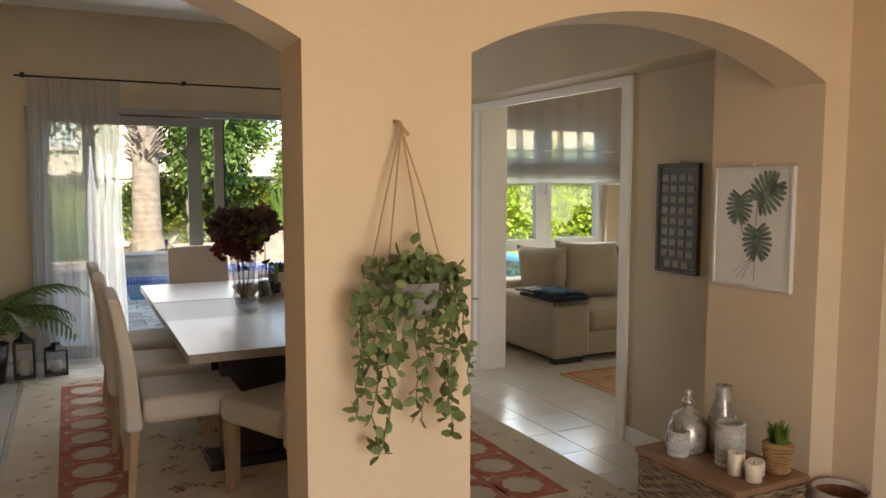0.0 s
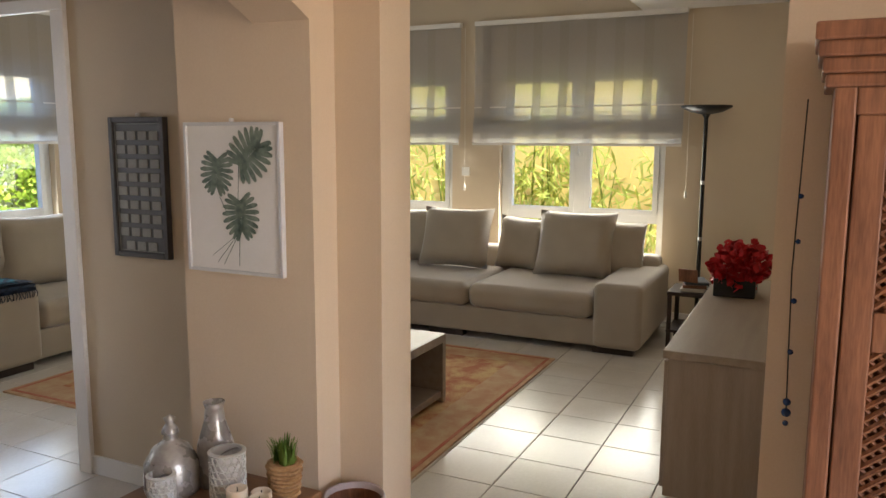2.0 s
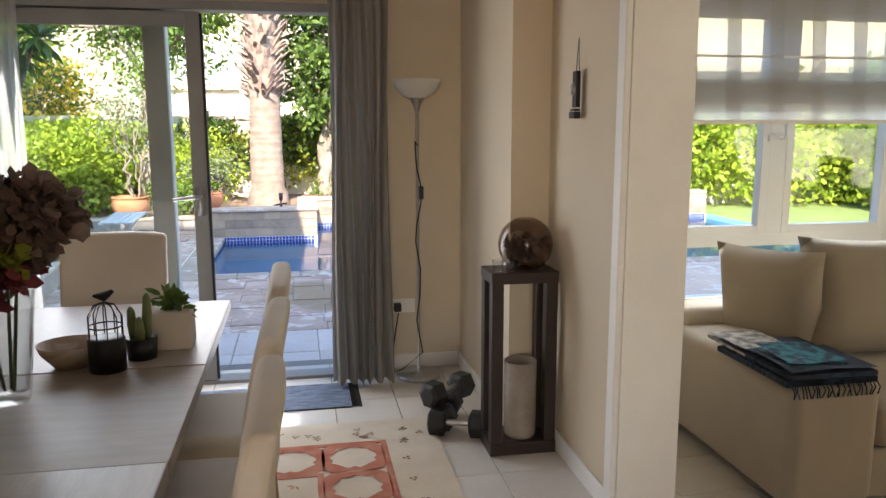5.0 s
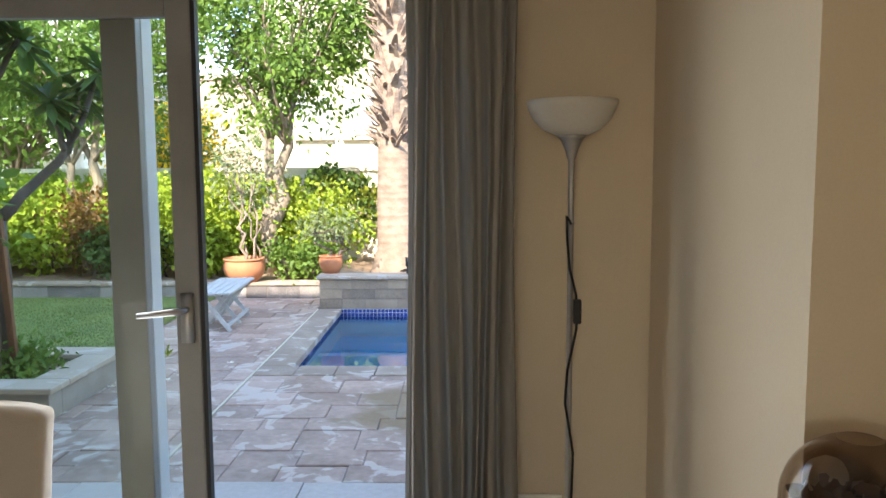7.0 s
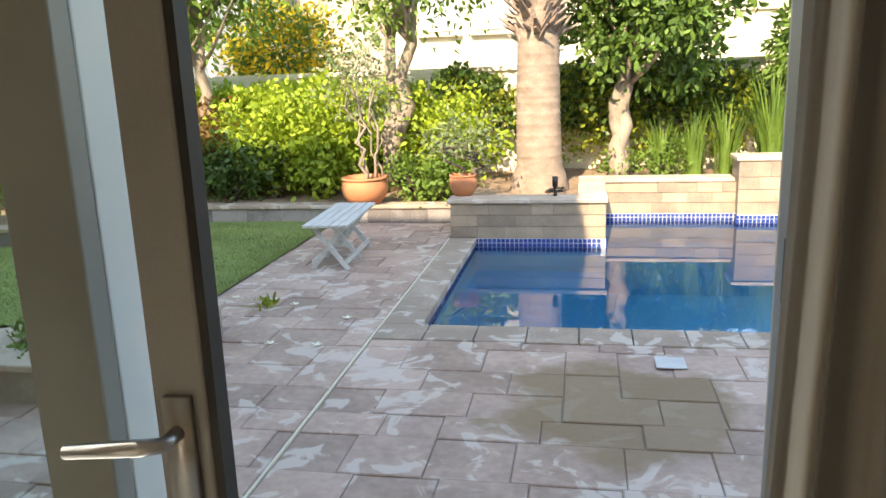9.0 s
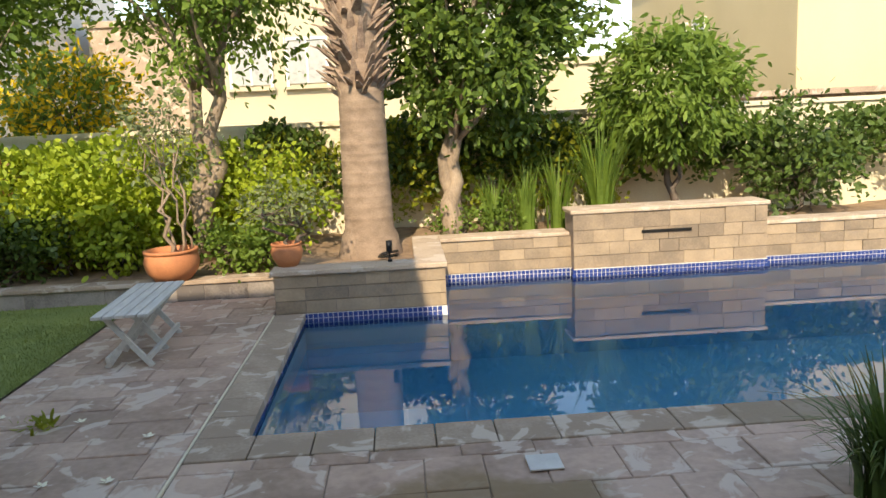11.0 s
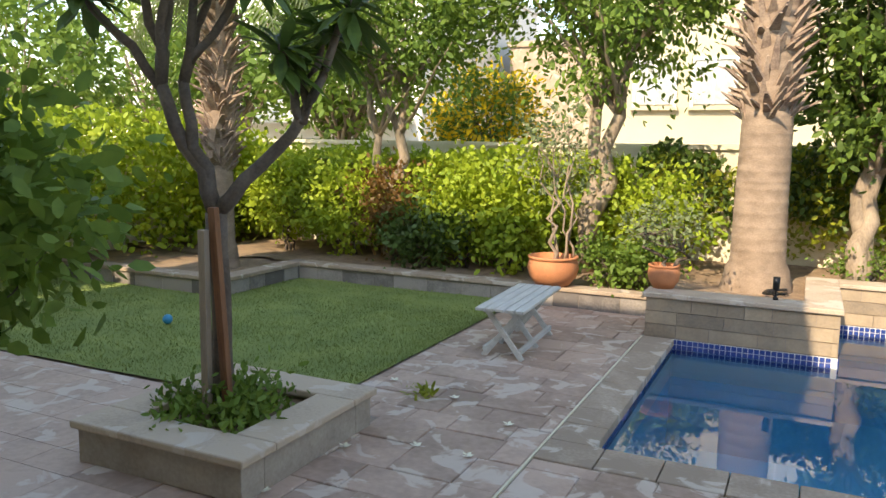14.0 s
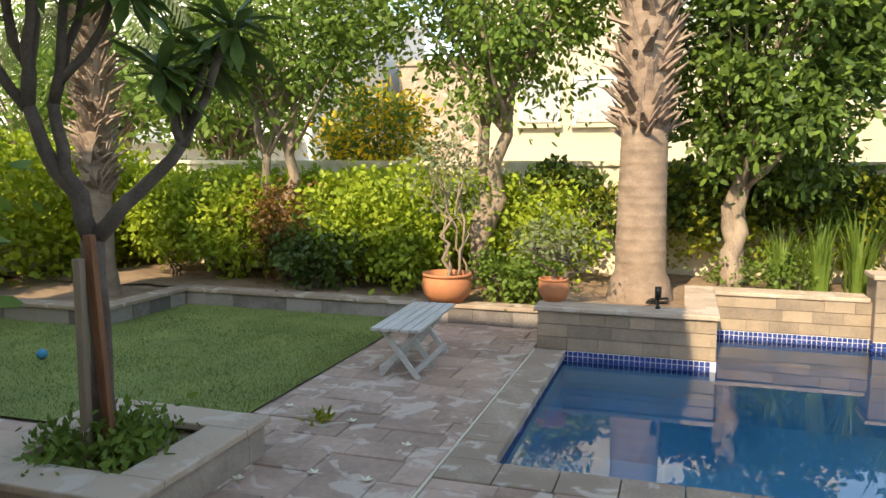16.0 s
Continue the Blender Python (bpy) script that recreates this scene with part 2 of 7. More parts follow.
PALMBARK = mat("ringed palm bark", (0.33, 0.24, 0.175), (0.20, 0.14, 0.10), rough=0.9, scale=5, fine=45, bump=0.9, stretch=(1.4, 1.4, 2.2))
PALMSTUB = mat("dry palm boot", (0.42, 0.31, 0.23), (0.15, 0.10, 0.08), rough=0.9, scale=7, fine=50, bump=0.6)
TERRA = mat("terracotta", (0.56, 0.22, 0.10), (0.44, 0.17, 0.08), rough=0.75, scale=6, fine=60, bump=0.2)


# ---- mesh tools ----
class Shape:
    """Gathers faces for one mesh."""

    def __init__(self):
        self.v, self.f = [], []

    def quad(self, *p):
        i = len(self.v)
        self.v += [tuple(q) for q in p]
        self.f.append(tuple(range(i, i + len(p))))
        return self

    def box(self, x0, y0, z0, x1, y1, z1, m=None):
        i = len(self.v)
        c = [(x, y, z) for z in (z0, z1) for y in (y0, y1) for x in (x0, x1)]
        self.v += [tuple(m @ Vector(p)) for p in c] if m else c
        self.f += [tuple(i + k for k in q) for q in ((0, 2, 3, 1), (4, 5, 7, 6), (0, 1, 5, 4), (2, 6, 7, 3), (0, 4, 6, 2), (1, 3, 7, 5))]
        return self

    def lathe(self, prof, n=24, at=(0, 0, 0), wob=0.0):
        i = len(self.v)
        for r, z in prof:
            for k in range(n):
                a = 2 * math.pi * k / n
                q = r * (1 + wob * math.sin(3 * a + 5 * z))
                self.v.append((at[0] + q * math.cos(a), at[1] + q * math.sin(a), at[2] + z))
        for j in range(len(prof) - 1):
            for k in range(n):
                a, b = i + j * n + k, i + j * n + (k + 1) % n
                self.f.append((a, b, b + n, a + n))
        return self

    def tube(self, path, radii, n=8):
        i = len(self.v)
        path = [Vector(p) for p in path]
        if not isinstance(radii, (list, tuple)):
            radii = [radii] * len(path)
        for j, p in enumerate(path):
            d = (path[min(j + 1, len(path) - 1)] - path[max(j - 1, 0)]).normalized()
            u = d.cross(Vector((0, 0, 1)) if abs(d.z) < 0.9 else Vector((1, 0, 0))).normalized()
            w = d.cross(u)
            for k in range(n):
                a = 2 * math.pi * k / n
                self.v.append(tuple(p + radii[j] * (u * math.cos(a) + w * math.sin(a))))
        for j in range(len(path) - 1):
            for k in range(n):
                a, b = i + j * n + k, i + j * n + (k + 1) % n
                self.f.append((a, b, b + n, a + n))
        self.f.append(tuple(i + k for k in range(n))[::-1])
        e = i + (len(path) - 1) * n
        self.f.append(tuple(e + k for k in range(n)))
        return self

    def ring(self, c, rx, ry, w, n=20):
        """A flat oval ring lying level at c."""
        i = len(self.v)
        for k in range(n):
            a = 2 * math.pi * k / n
            for q in (0, w):
                self.v.append((c[0] + (rx - q) * math.cos(a), c[1] + (ry - q) * math.sin(a), c[2]))
        for k in range(n):
            a, b = i + 2 * k, i + 2 * ((k + 1) % n)
            self.f.append((a, b, b + 1, a + 1))
        return self

    def mesh(self, name, material, smooth=False):
        me = bpy.data.meshes.new(name)
        me.from_pydata(self.v, [], self.f)
        me.materials.append(material)
        if smooth:
            me.polygons.foreach_set("use_smooth", [True] * len(me.polygons))
        me.update()
        return me

    def put(self, name, material, parent=None, bevel=0.0, smooth=False, seg=2, sub=0):
        ob = new(name, self.mesh(name, material, smooth))
        if bevel:
            bv = ob.modifiers.new("bevel", "BEVEL")
            bv.width, bv.segments, bv.limit_method, bv.angle_limit = bevel, seg, "ANGLE", radians(50)
            if smooth or seg > 2:
                ob.data.polygons.foreach_set("use_smooth", [True] * len(ob.data.polygons))
                wn_ = ob.modifiers.new("normals", "WEIGHTED_NORMAL")
                wn_.keep_sharp = False
        if sub:
            sm = ob.modifiers.new("smooth", "SUBSURF")
            sm.levels = sm.render_levels = sub
        if parent:
            ob.parent = parent
        return ob


def thing(name, m, label, category, group="", kind=""):
    ob = new(name)
    ob.empty_display_size = 0.1
    ob.matrix_world = m
    return tagged(ob, label, category, group, kind)


def struct(ob, label, category):
    return tagged(ob, label, category, kind="structure")


# ---- large structure ----
PATIO = -0.11
HI, LOW = 2.98, 2.60
w = Shape()
# arch wall between the hall and the dining room, y 2.07 to 2.30


def arch_part(s, x0, x1, z_spring, z_top, zt, y0, y1, n=24):
    """The wall above a low curved opening."""
    mid, half = (x0 + x1) / 2, (x1 - x0) / 2
    rise = z_top - z_spring
    r = (half * half + rise * rise) / (2 * rise)
    xs = [x0 + (x1 - x0) * k / n for k in range(n + 1)]
    zs = [z_top - r + math.sqrt(max(0, r * r - (x - mid) ** 2)) for x in xs]
    for k in range(n):
        a, b, za, zb = xs[k], xs[k + 1], zs[k], zs[k + 1]
        s.quad((a, y0, za), (b, y0, zb), (b, y0, zt), (a, y0, zt))
        s.quad((b, y1, zb), (a, y1, za), (a, y1, zt), (b, y1, zt))
        s.quad((a, y1, za), (b, y1, zb), (b, y0, zb), (a, y0, za))


w.box(0.584, 2.07, 0, 1.11, 2.30, HI)
arch_part(w, 1.11, 2.69, 1.925, 2.115, HI, 2.07, 2.30)
arch_part(w, -1.05, 0.584, 1.925, 2.13, HI, 2.07, 2.30)
w.box(-3.0, 2.07, 0, -1.05, 2.30, HI)
struct(w.put("wall_arches", PAINT), "tan painted wall with two low arched openings", "wall")
w = Shape().box(2.69, 2.07, 0, 2.83, 2.30, HI).box(2.69, 2.30, 0, 3.04, 2.65, HI).box(2.83, 1.89, 0, 3.04, 2.30, HI)
struct(w.put("wall_column", PAINT), "tan painted corner column beside the arch", "wall")
w = Shape().box(2.93, 2.65, 0, 3.18, 3.56, HI).box(2.945, 5.35, 0, 3.18, 6.20, HI)
w.box(2.93, 3.56, 2.16, 3.18, 5.35, HI).box(2.69, 2.65, 2.145, 2.93, 6.2, HI)
struct(w.put("wall_dining_east", PAINT2), "greige wall with a wide cased opening to the living room", "wall")
w = Shape().box(2.76, 6.20, 0, 3.02, 7.45, HI).box(3.02, 6.50, 0, 3.60, 6.75, HI).box(5.12, 6.50, 0, 7.45, 6.75, HI)
w.box(3.60, 6.50, 0, 5.12, 6.75, 0.49).box(3.60, 6.50, 2.15, 5.12, 6.75, HI)
struct(w.put("wall_living_north", PAINT2), "tan wall with a garden window and pier", "wall")
w = Shape().box(-2.0, 7.33, 0, -0.30, 7.55, HI).box(2.09, 7.33, 0, 2.76, 7.55, HI).box(-0.30, 7.33, 2.16, 2.09, 7.55, HI)
struct(w.put("wall_dining_north", PAINT2), "tan wall round the glazed garden door", "wall")
w = Shape().box(7.2, 0.2, 0, 7.45, 1.70, HI).box(7.2, 3.19, 0, 7.45, 3.67, HI).box(7.2, 5.16, 0, 7.45, 6.5, HI)
for a, b in ((1.70, 3.19), (3.67, 5.16)):
    w.box(7.2, a, 0, 7.45, b, 0.49).box(7.2, a, 2.15, 7.45, b, HI)
struct(w.put("wall_living_east", PAINT2), "tan living room wall with two windows", "wall")
w = Shape().box(3.04, 0.2, 0, 7.2, 0.42, HI).box(2.83, -3.2, 0, 3.04, 0.66, HI)
struct(w.put("wall_living_south", PAINT), "tan painted wall beside the wardrobe", "wall")
w = Shape().box(-2.2, 2.30, 0, -2.0, 7.55, HI).box(-3.2, -3.2, 0, -3.0, 2.30, HI)
struct(w.put("wall_west", PAINT), "plain tan painted wall", "wall")
# unseen south wall; its opening is assumed, to hold the hall fill lamp
w = Shape().box(-3.0, -3.2, 0, -0.3, -3.0, HI).box(1.5, -3.2, 0, 2.83, -3.0, HI).box(-0.3, -3.2, 0, 1.5, -3.0, 0.6).box(-0.3, -3.2, 2.4, 1.5, -3.0, HI)
struct(w.put("wall_south", PAINT), "plain tan painted wall with an assumed opening", "wall")
c = Shape().box(-3.2, -3.2, HI, 7.45, 7.55, HI + 0.2)
struct(c.put("ceiling", CEIL), "plain white painted ceiling", "ceiling")
c = Shape().box(3.04, 0.42, LOW, 7.2, 1.92, HI - 0.004)
struct(c.put("ceiling_dropped", CEIL), "dropped white plaster ceiling", "ceiling")
f = Shape().box(-3.2, -3.2, -0.2, 7.45, 6.75, -0.008).box(-2.2, 6.75, -0.2, 3.02, 7.62, -0.008)
FLOOR = struct(f.put("floor", GROUT), "cream ceramic tile floor with grey joints", "floor")
# unseen upper storeys of the house, added and stepped to shadow the garden
h = Shape().box(-6.5, -4, HI + 0.2, -2.45, 7.55, 7.2).box(-2.45, -4, HI + 0.2, 0.50, 7.55, 5.95).box(0.50, -4, HI + 0.2, 3.02, 7.55, 3.6).box(3.02, -4, HI + 0.2, 7.45, 6.75, 3.6)
h.box(-9, 0, -0.2, -2.2, 7.55, HI + 0.2)
struct(h.put("wall_upper_storey", RENDER_Y), "unseen pale yellow upper storey, stepped to shade the garden", "wall")
# skirting, casings
b = Shape().box(2.915, 2.65, 0, 2.929, 3.50, 0.09).box(2.93, 5.35, 0, 2.944, 6.2, 0.09).box(2.746, 6.2, 0, 2.759, 7.33, 0.09).box(2.09, 7.316, 0, 2.746, 7.329, 0.09)
b.box(2.74, 6.186, 0, 2.945, 6.199, 0.09).box(2.69, 2.056, 0, 2.83, 2.069, 0.09).box(2.83, 1.876, 0, 3.05, 1.889, 0.09).box(-2.0, 7.316, 0, -0.3, 7.329, 0.09)
b.box(7.186, 0.42, 0, 7.199, 6.5, 0.09)
struct(b.put("baseboard", WHITE, bevel=0.004), "low painted skirting board", "baseboard")
t = Shape().box(2.905, 3.495, 0, 2.929, 3.575, 2.085).box(2.92, 5.335, 0, 2.944, 5.40, 2.085).box(2.903, 3.495, 2.085, 2.929, 5.40, 2.14)
t.box(2.93, 3.56, 0, 3.19, 3.575, 2.16).box(2.946, 5.335, 0, 3.19, 5.35, 2.16).box(2.931, 3.575, 2.145, 3.19, 5.335, 2.16)
struct(t.put("trim", WHITE, bevel=0.004), "white painted door casing", "trim")

# ground, pool, walls of the garden
g = Shape()
g.quad((-400, 7.6, -0.16), (0.70, 7.6, -0.16), (0.70, 400, -0.16), (-400, 400, -0.16))
g.quad((0.70, 7.6, -0.16), (400, 7.6, -0.16), (400, 11.2, -0.16), (0.70, 11.2, -0.16))
g.quad((0.70, 15.4, -0.16), (400, 15.4, -0.16), (400, 400, -0.16), (0.70, 400, -0.16))
g.quad((9.0, 11.2, -0.16), (400, 11.2, -0.16), (400, 15.4, -0.16), (9.0, 15.4, -0.16))
g.quad((-400, -400, -0.16), (-3.2, -400, -0.16), (-3.2, 7.6, -0.16), (-400, 7.6, -0.16))
g.quad((7.45, -400, -0.16), (400, -400, -0.16), (400, 7.6, -0.16), (7.45, 7.6, -0.16))
struct(g.put("ground", GROUND), "sandy ground round the houses", "ground")


# ---- foliage tools ----
def leaf_mesh(name, pts, size, material, out=None, aspect=0.45, spread=1.0, droop=0.0, seed=1):
    """Many small folded leaves at the points; out: the way each one grows."""
    r = np.random.RandomState(seed)
    pts = np.asarray(pts, float)
    n = len(pts)
    d = r.normal(size=(n, 3)) * spread
    if out is not None:
        d += out
    d[:, 2] -= droop
    d /= np.linalg.norm(d, axis=1)[:, None] + 1e-9
    s = np.cross(d, r.normal(size=(n, 3)))
    s /= np.linalg.norm(s, axis=1)[:, None] + 1e-9
    u = np.cross(s, d)
    L = size * (0.6 + 0.8 * r.rand(n))[:, None]
    W = L * aspect * 0.5
    a, b = d * L * 0.28 + u * W * 0.25, d * L * 0.70 + u * W * 0.25
    v = np.stack([pts, pts + a + s * W * 0.95, pts + b + s * W * 0.85, pts + d * L, pts + b - s * W * 0.85, pts + a - s * W * 0.95], 1).reshape(-1, 3)
    me = bpy.data.meshes.new(name)
    me.vertices.add(6 * n)
    me.vertices.foreach_set("co", v.ravel())
    me.loops.add(6 * n)
    me.loops.foreach_set("vertex_index", np.arange(6 * n))
    me.polygons.add(n)
    me.polygons.foreach_set("loop_start", np.arange(n) * 6)
    me.materials.append(material)
    me.update(calc_edges=True)
    return me


def foliage(name, pts, size, material, parent, **k):
    ob = new(name, leaf_mesh(name, pts, size, material, **k))
    ob.parent = parent
    return tagged(ob, kind="stuff")


def clumps(seed, n_clump, per, centre, radii, clump, hollow=0.55):
    """Points in loose clumps through an uneven crown, and the way out from each clump."""
    r = np.random.RandomState(seed)
    c = r.normal(size=(n_clump, 3))
    c /= np.linalg.norm(c, axis=1)[:, None]
    c *= (hollow + (1.05 - hollow) * r.rand(n_clump))[:, None] * (0.8 + 0.4 * r.rand(n_clump))[:, None]
    c = c * np.array(radii) + np.array(centre)
    p = np.repeat(c, per, 0) + r.normal(size=(n_clump * per, 3)) * clump * (0.6 + 0.8 * r.rand(n_clump).repeat(per))[:, None]
    o = p - np.array(centre)
    o /= np.linalg.norm(o, axis=1)[:, None] + 1e-9
    return p, o * 0.8, c


def limb(a, b, k, bend, seed):
    r = random.Random(seed)
    a, b = Vector(a), Vector(b)
    return [a.lerp(b, i / k) + Vector((r.uniform(-1, 1), r.uniform(-1, 1), r.uniform(-0.4, 0.4))) * bend * math.sin(math.pi * i / k) for i in range(k + 1)]


def tree(name, base, stems, centre, radii, n_clump, per, size, leaf, bark, label, r0=0.1, clump=0.16, seed=1, aspect=0.45, droop=0.2, hollow=0.5, extra=None):
    t = thing(name, pose(*base), label, "tree" if "tree" in name else "shrub")
    p, o, c = clumps(seed, n_clump, per, centre, radii, clump, hollow)
    s = Shape()
    for k, (top, rr) in enumerate(stems):
        path = limb((0.05 * k, 0.03 * k, -0.05), top, 7, 0.09, seed + k)
        s.tube(path, [rr * (1.2 - 0.75 * i / 7) for i in range(8)], 10)
        for j in range(k, len(c), max(1, len(stems) * n_clump // 26)):
            s.tube(limb(path[-1] if j % 3 else path[5], c[j], 4, 0.07, seed * 7 + j), [rr * 0.4, rr * 0.3, rr * 0.2, rr * 0.12, rr * 0.06], 5)
    s.put("trunk", bark, t, smooth=True)
    foliage("foliage", p, size, leaf, t, out=o, aspect=aspect, droop=droop, seed=seed)
    if extra:
        m, frac = extra
        pick = np.random.RandomState(seed + 5).rand(len(p)) < frac
        # flowers on the flowering shrub; on the broad leaf tree, leaves coloured as sunlit
        foliage("blossom", p[pick] + o[pick] * 0.08, size, m, t, out=o[pick], aspect=aspect, seed=seed + 9)
    return t


def hedge(name, x0, x1, y0, y1, z0, z1, n, size, leaf, label, seed, rough=0.22, thin=None, kind="stuff"):
    r = np.random.RandomState(seed)
    p = np.stack([r.uniform(x0, x1, n), r.uniform(y0, y1, n), z0 + (z1 - z0) * r.rand(n) ** 0.8], 1)
    q = np.array([noise.noise(Vector((a * 0.9, b * 0.9, c * 1.1 + seed))) + 0.6 * noise.noise(Vector((a * 3, b * 3, c * 3))) for a, b, c in p])
    p[:, 2] += q * rough
    p[:, 1] += q * rough
    keep = q > (thin if thin is not None else -0.75)
    p = p[keep]
    ob = new(name, leaf_mesh(name, p, size, leaf, out=np.array([0, -0.6, 0.5]), aspect=0.6, seed=seed))
    return tagged(ob, label, "hedge", kind=kind)


def blades(n, base_r, length, width, seed, lean=0.6, segs=5):
    """Long arching strap leaves from one foot."""
    r = random.Random(seed)
    s = Shape()
    for _ in range(n):
        a = r.uniform(0, 2 * math.pi)
        ln = length * r.uniform(0.6, 1.1)
        le = lean * r.uniform(0.2, 1.2)
        d, side = Vector((math.cos(a), math.sin(a), 0)), Vector((-math.sin(a), math.cos(a), 0))
        p = d * base_r * r.random()
        pts = []
        for k in range(segs + 1):
            pts.append((p.copy(), width * (1 - (k / segs) ** 2) * 0.5 + 0.001))
            ang = math.pi / 2 - le * (k / segs) * 1.7
            p = p + (d * math.cos(ang) + Vector((0, 0, math.sin(ang)))) * ln / segs
        for (p0, w0), (p1, w1) in zip(pts, pts[1:]):
            s.quad(p0 - side * w0, p0 + side * w0, p1 + side * w1, p1 - side * w1)
    return s


def frond(s, root, a, length, rise, seed, n=26, leaf=0.35):
    """A feather palm frond: a stem and rows of narrow leaflets."""
    r = random.Random(seed)
    d, side = Vector((math.cos(a), math.sin(a), 0)), Vector((-math.sin(a), math.cos(a), 0))
    pts, p = [], Vector(root)
    for k in range(n + 1):
        pts.append(p.copy())
        ang = rise - 2.1 * (k / n) ** 1.4
        p = p + (d * math.cos(ang) + Vector((0, 0, math.sin(ang)))) * length / n
    s.tube(pts[::3], [0.02 * (1 - i / 10) for i in range(len(pts[::3]))], 5)
    for k in range(3, n):
        l = leaf * math.sin(math.pi * (0.15 + 0.8 * k / n)) * r.uniform(0.8, 1.1)
        t = (pts[k + 1] - pts[k]).normalized()
        for q in (-1, 1):
            tip = pts[k] + (side * q * 0.75 + t * 0.55 - Vector((0, 0, 0.35))) * l
            wv = t * 0.014
            s.quad(pts[k] - wv, pts[k] + wv, pts[k].lerp(tip, 0.6) + wv, tip, pts[k].lerp(tip, 0.6) - wv)


# ---- garden: pool ----
X0, YN, YW, YB, XN = 0.70, 11.20, 14.0, 15.4, 2.03
WATER = PATIO - 0.085
p = Shape()
D = -1.1
p.quad((X0, YN, D), (9, YN, D), (9, YB, D), (X0, YB, D))
p.quad((X0, YN, D), (X0, YN, PATIO - 0.005), (9, YN, PATIO - 0.005), (9, YN, D))
p.quad((X0, YW, D), (X0, YW, PATIO - 0.005), (X0, YN, PATIO - 0.005), (X0, YN, D))
p.quad((X0, YW, D), (XN, YW, D), (XN, YW, -0.115), (X0, YW, -0.115))
p.quad((XN, YB, D), (XN, YB, -0.115), (XN, YW, -0.115), (XN, YW, D))
p.quad((XN, YB, D), (9, YB, D), (9, YB, -0.115), (XN, YB, -0.115))
p.quad((9, YN, D), (9, YN, PATIO), (9, YB, PATIO), (9, YB, D))
pool = struct(p.put("pool_basin", POOLBLUE), "blue plastered swimming pool basin", "pool")
wm = bpy.data.materials.new("pool water")
wm.use_nodes = True
n_, l_ = wm.node_tree.nodes, wm.node_tree.links
n_.remove(n_["Principled BSDF"])
tr_, gl_, mx_, fr_ = n_.new("ShaderNodeBsdfTransparent"), n_.new("ShaderNodeBsdfGlossy"), n_.new("ShaderNodeMixShader"), n_.new("ShaderNodeFresnel")
tr_.inputs["Color"].default_value = (0.50, 0.82, 0.95, 1)
gl_.inputs["Roughness"].default_value = 0.015
fr_.inputs["IOR"].default_value = 1.7
nz_, bp_ = n_.new("ShaderNodeTexNoise"), n_.new("ShaderNodeBump")
nz_.inputs["Scale"].default_value = 3.0
bp_.inputs["Strength"].default_value, bp_.inputs["Distance"].default_value = 0.05, 0.012
l_.new(nz_.outputs["Fac"], bp_.inputs["Height"])
for q_ in (gl_, fr_):
    l_.new(bp_.outputs[0], q_.inputs["Normal"])
l_.new(fr_.outputs[0], mx_.inputs[0])
l_.new(tr_.outputs[0], mx_.inputs[1])
l_.new(gl_.outputs[0], mx_.inputs[2])
l_.new(mx_.outputs[0], n_["Material Output"].inputs["Surface"])
wa = Shape().quad((X0, YN, WATER), (9, YN, WATER), (9, YW, WATER), (X0, YW, WATER)).quad((XN, YW, WATER), (9, YW, WATER), (9, YB, WATER), (XN, YB, WATER))
struct(wa.put("water", wm), "still blue pool water with reflections", "water")


# raised walls of stone round the back of the pool
def stones(parent, a, b, z0, z1, place, seed, rows=3):
    """Stone courses from a to b; place(u, z) gives the corner of a stone on the wall's face and its depth axis."""
    r = random.Random(seed)
    hgt = (z1 - z0) / rows
    for k in range(rows):
        u = a
        while u < b - 0.01:
            ln = min(r.choice((0.22, 0.28, 0.34, 0.40)), b - u)
            if b - u - ln < 0.1:
                ln = b - u
            s = Shape()
            d = r.uniform(0.006, 0.018)
            place(s, u + 0.003, u + ln - 0.003, z0 + k * hgt + 0.003, z0 + (k + 1) * hgt - 0.003, d)
            s.put("stone", STONE, parent)
            u += ln


def facing_south(y):
    return lambda s, a, b, z0, z1, d: s.box(a, y - d, z0, b, y + 0.03, z1)


def facing_east(x):
    return lambda s, a, b, z0, z1, d: s.box(x - 0.03, a, z0, x + d, b, z1)


TOP = 0.30
g1 = Shape().box(0.45, YW + 0.02, -0.2, XN, YW + 0.28, TOP - 0.045).box(XN - 0.28, YW + 0.25, -0.2, XN - 0.02, YB + 0.3, TOP - 0.045)
g1.box(XN, YB + 0.02, -0.2, 9, YB + 0.3, TOP - 0.045).box(3.52, YB - 0.10, -0.2, 5.70, YB + 0.3, 0.50)
pw = struct(g1.put("wall_pool", JOINT), "low tan slate wall behind the pool", "wall")
stones(pw, 0.45, XN, -0.105, TOP - 0.045, facing_south(YW + 0.02), 3)
stones(pw, YW, YB, -0.105, TOP - 0.045, facing_east(XN - 0.02), 4)
stones(pw, XN, 3.52, -0.105, TOP - 0.045, facing_south(YB + 0.02), 5)
stones(pw, 3.52, 5.70, -0.105, 0.32, facing_south(YB - 0.10), 6, 3)
stones(pw, 3.52, 5.70, 0.32, 0.50, facing_south(YB - 0.10), 16, 1)
stones(pw, 5.70, 9.0, -0.105, TOP - 0.045, facing_south(YB + 0.02), 7)
cap = Shape().box(0.42, YW - 0.02, TOP - 0.045, XN - 0.26, YW + 0.30, TOP).box(XN - 0.28, YW - 0.02, TOP - 0.045, XN + 0.02, YB + 0.30, TOP + 0.002)
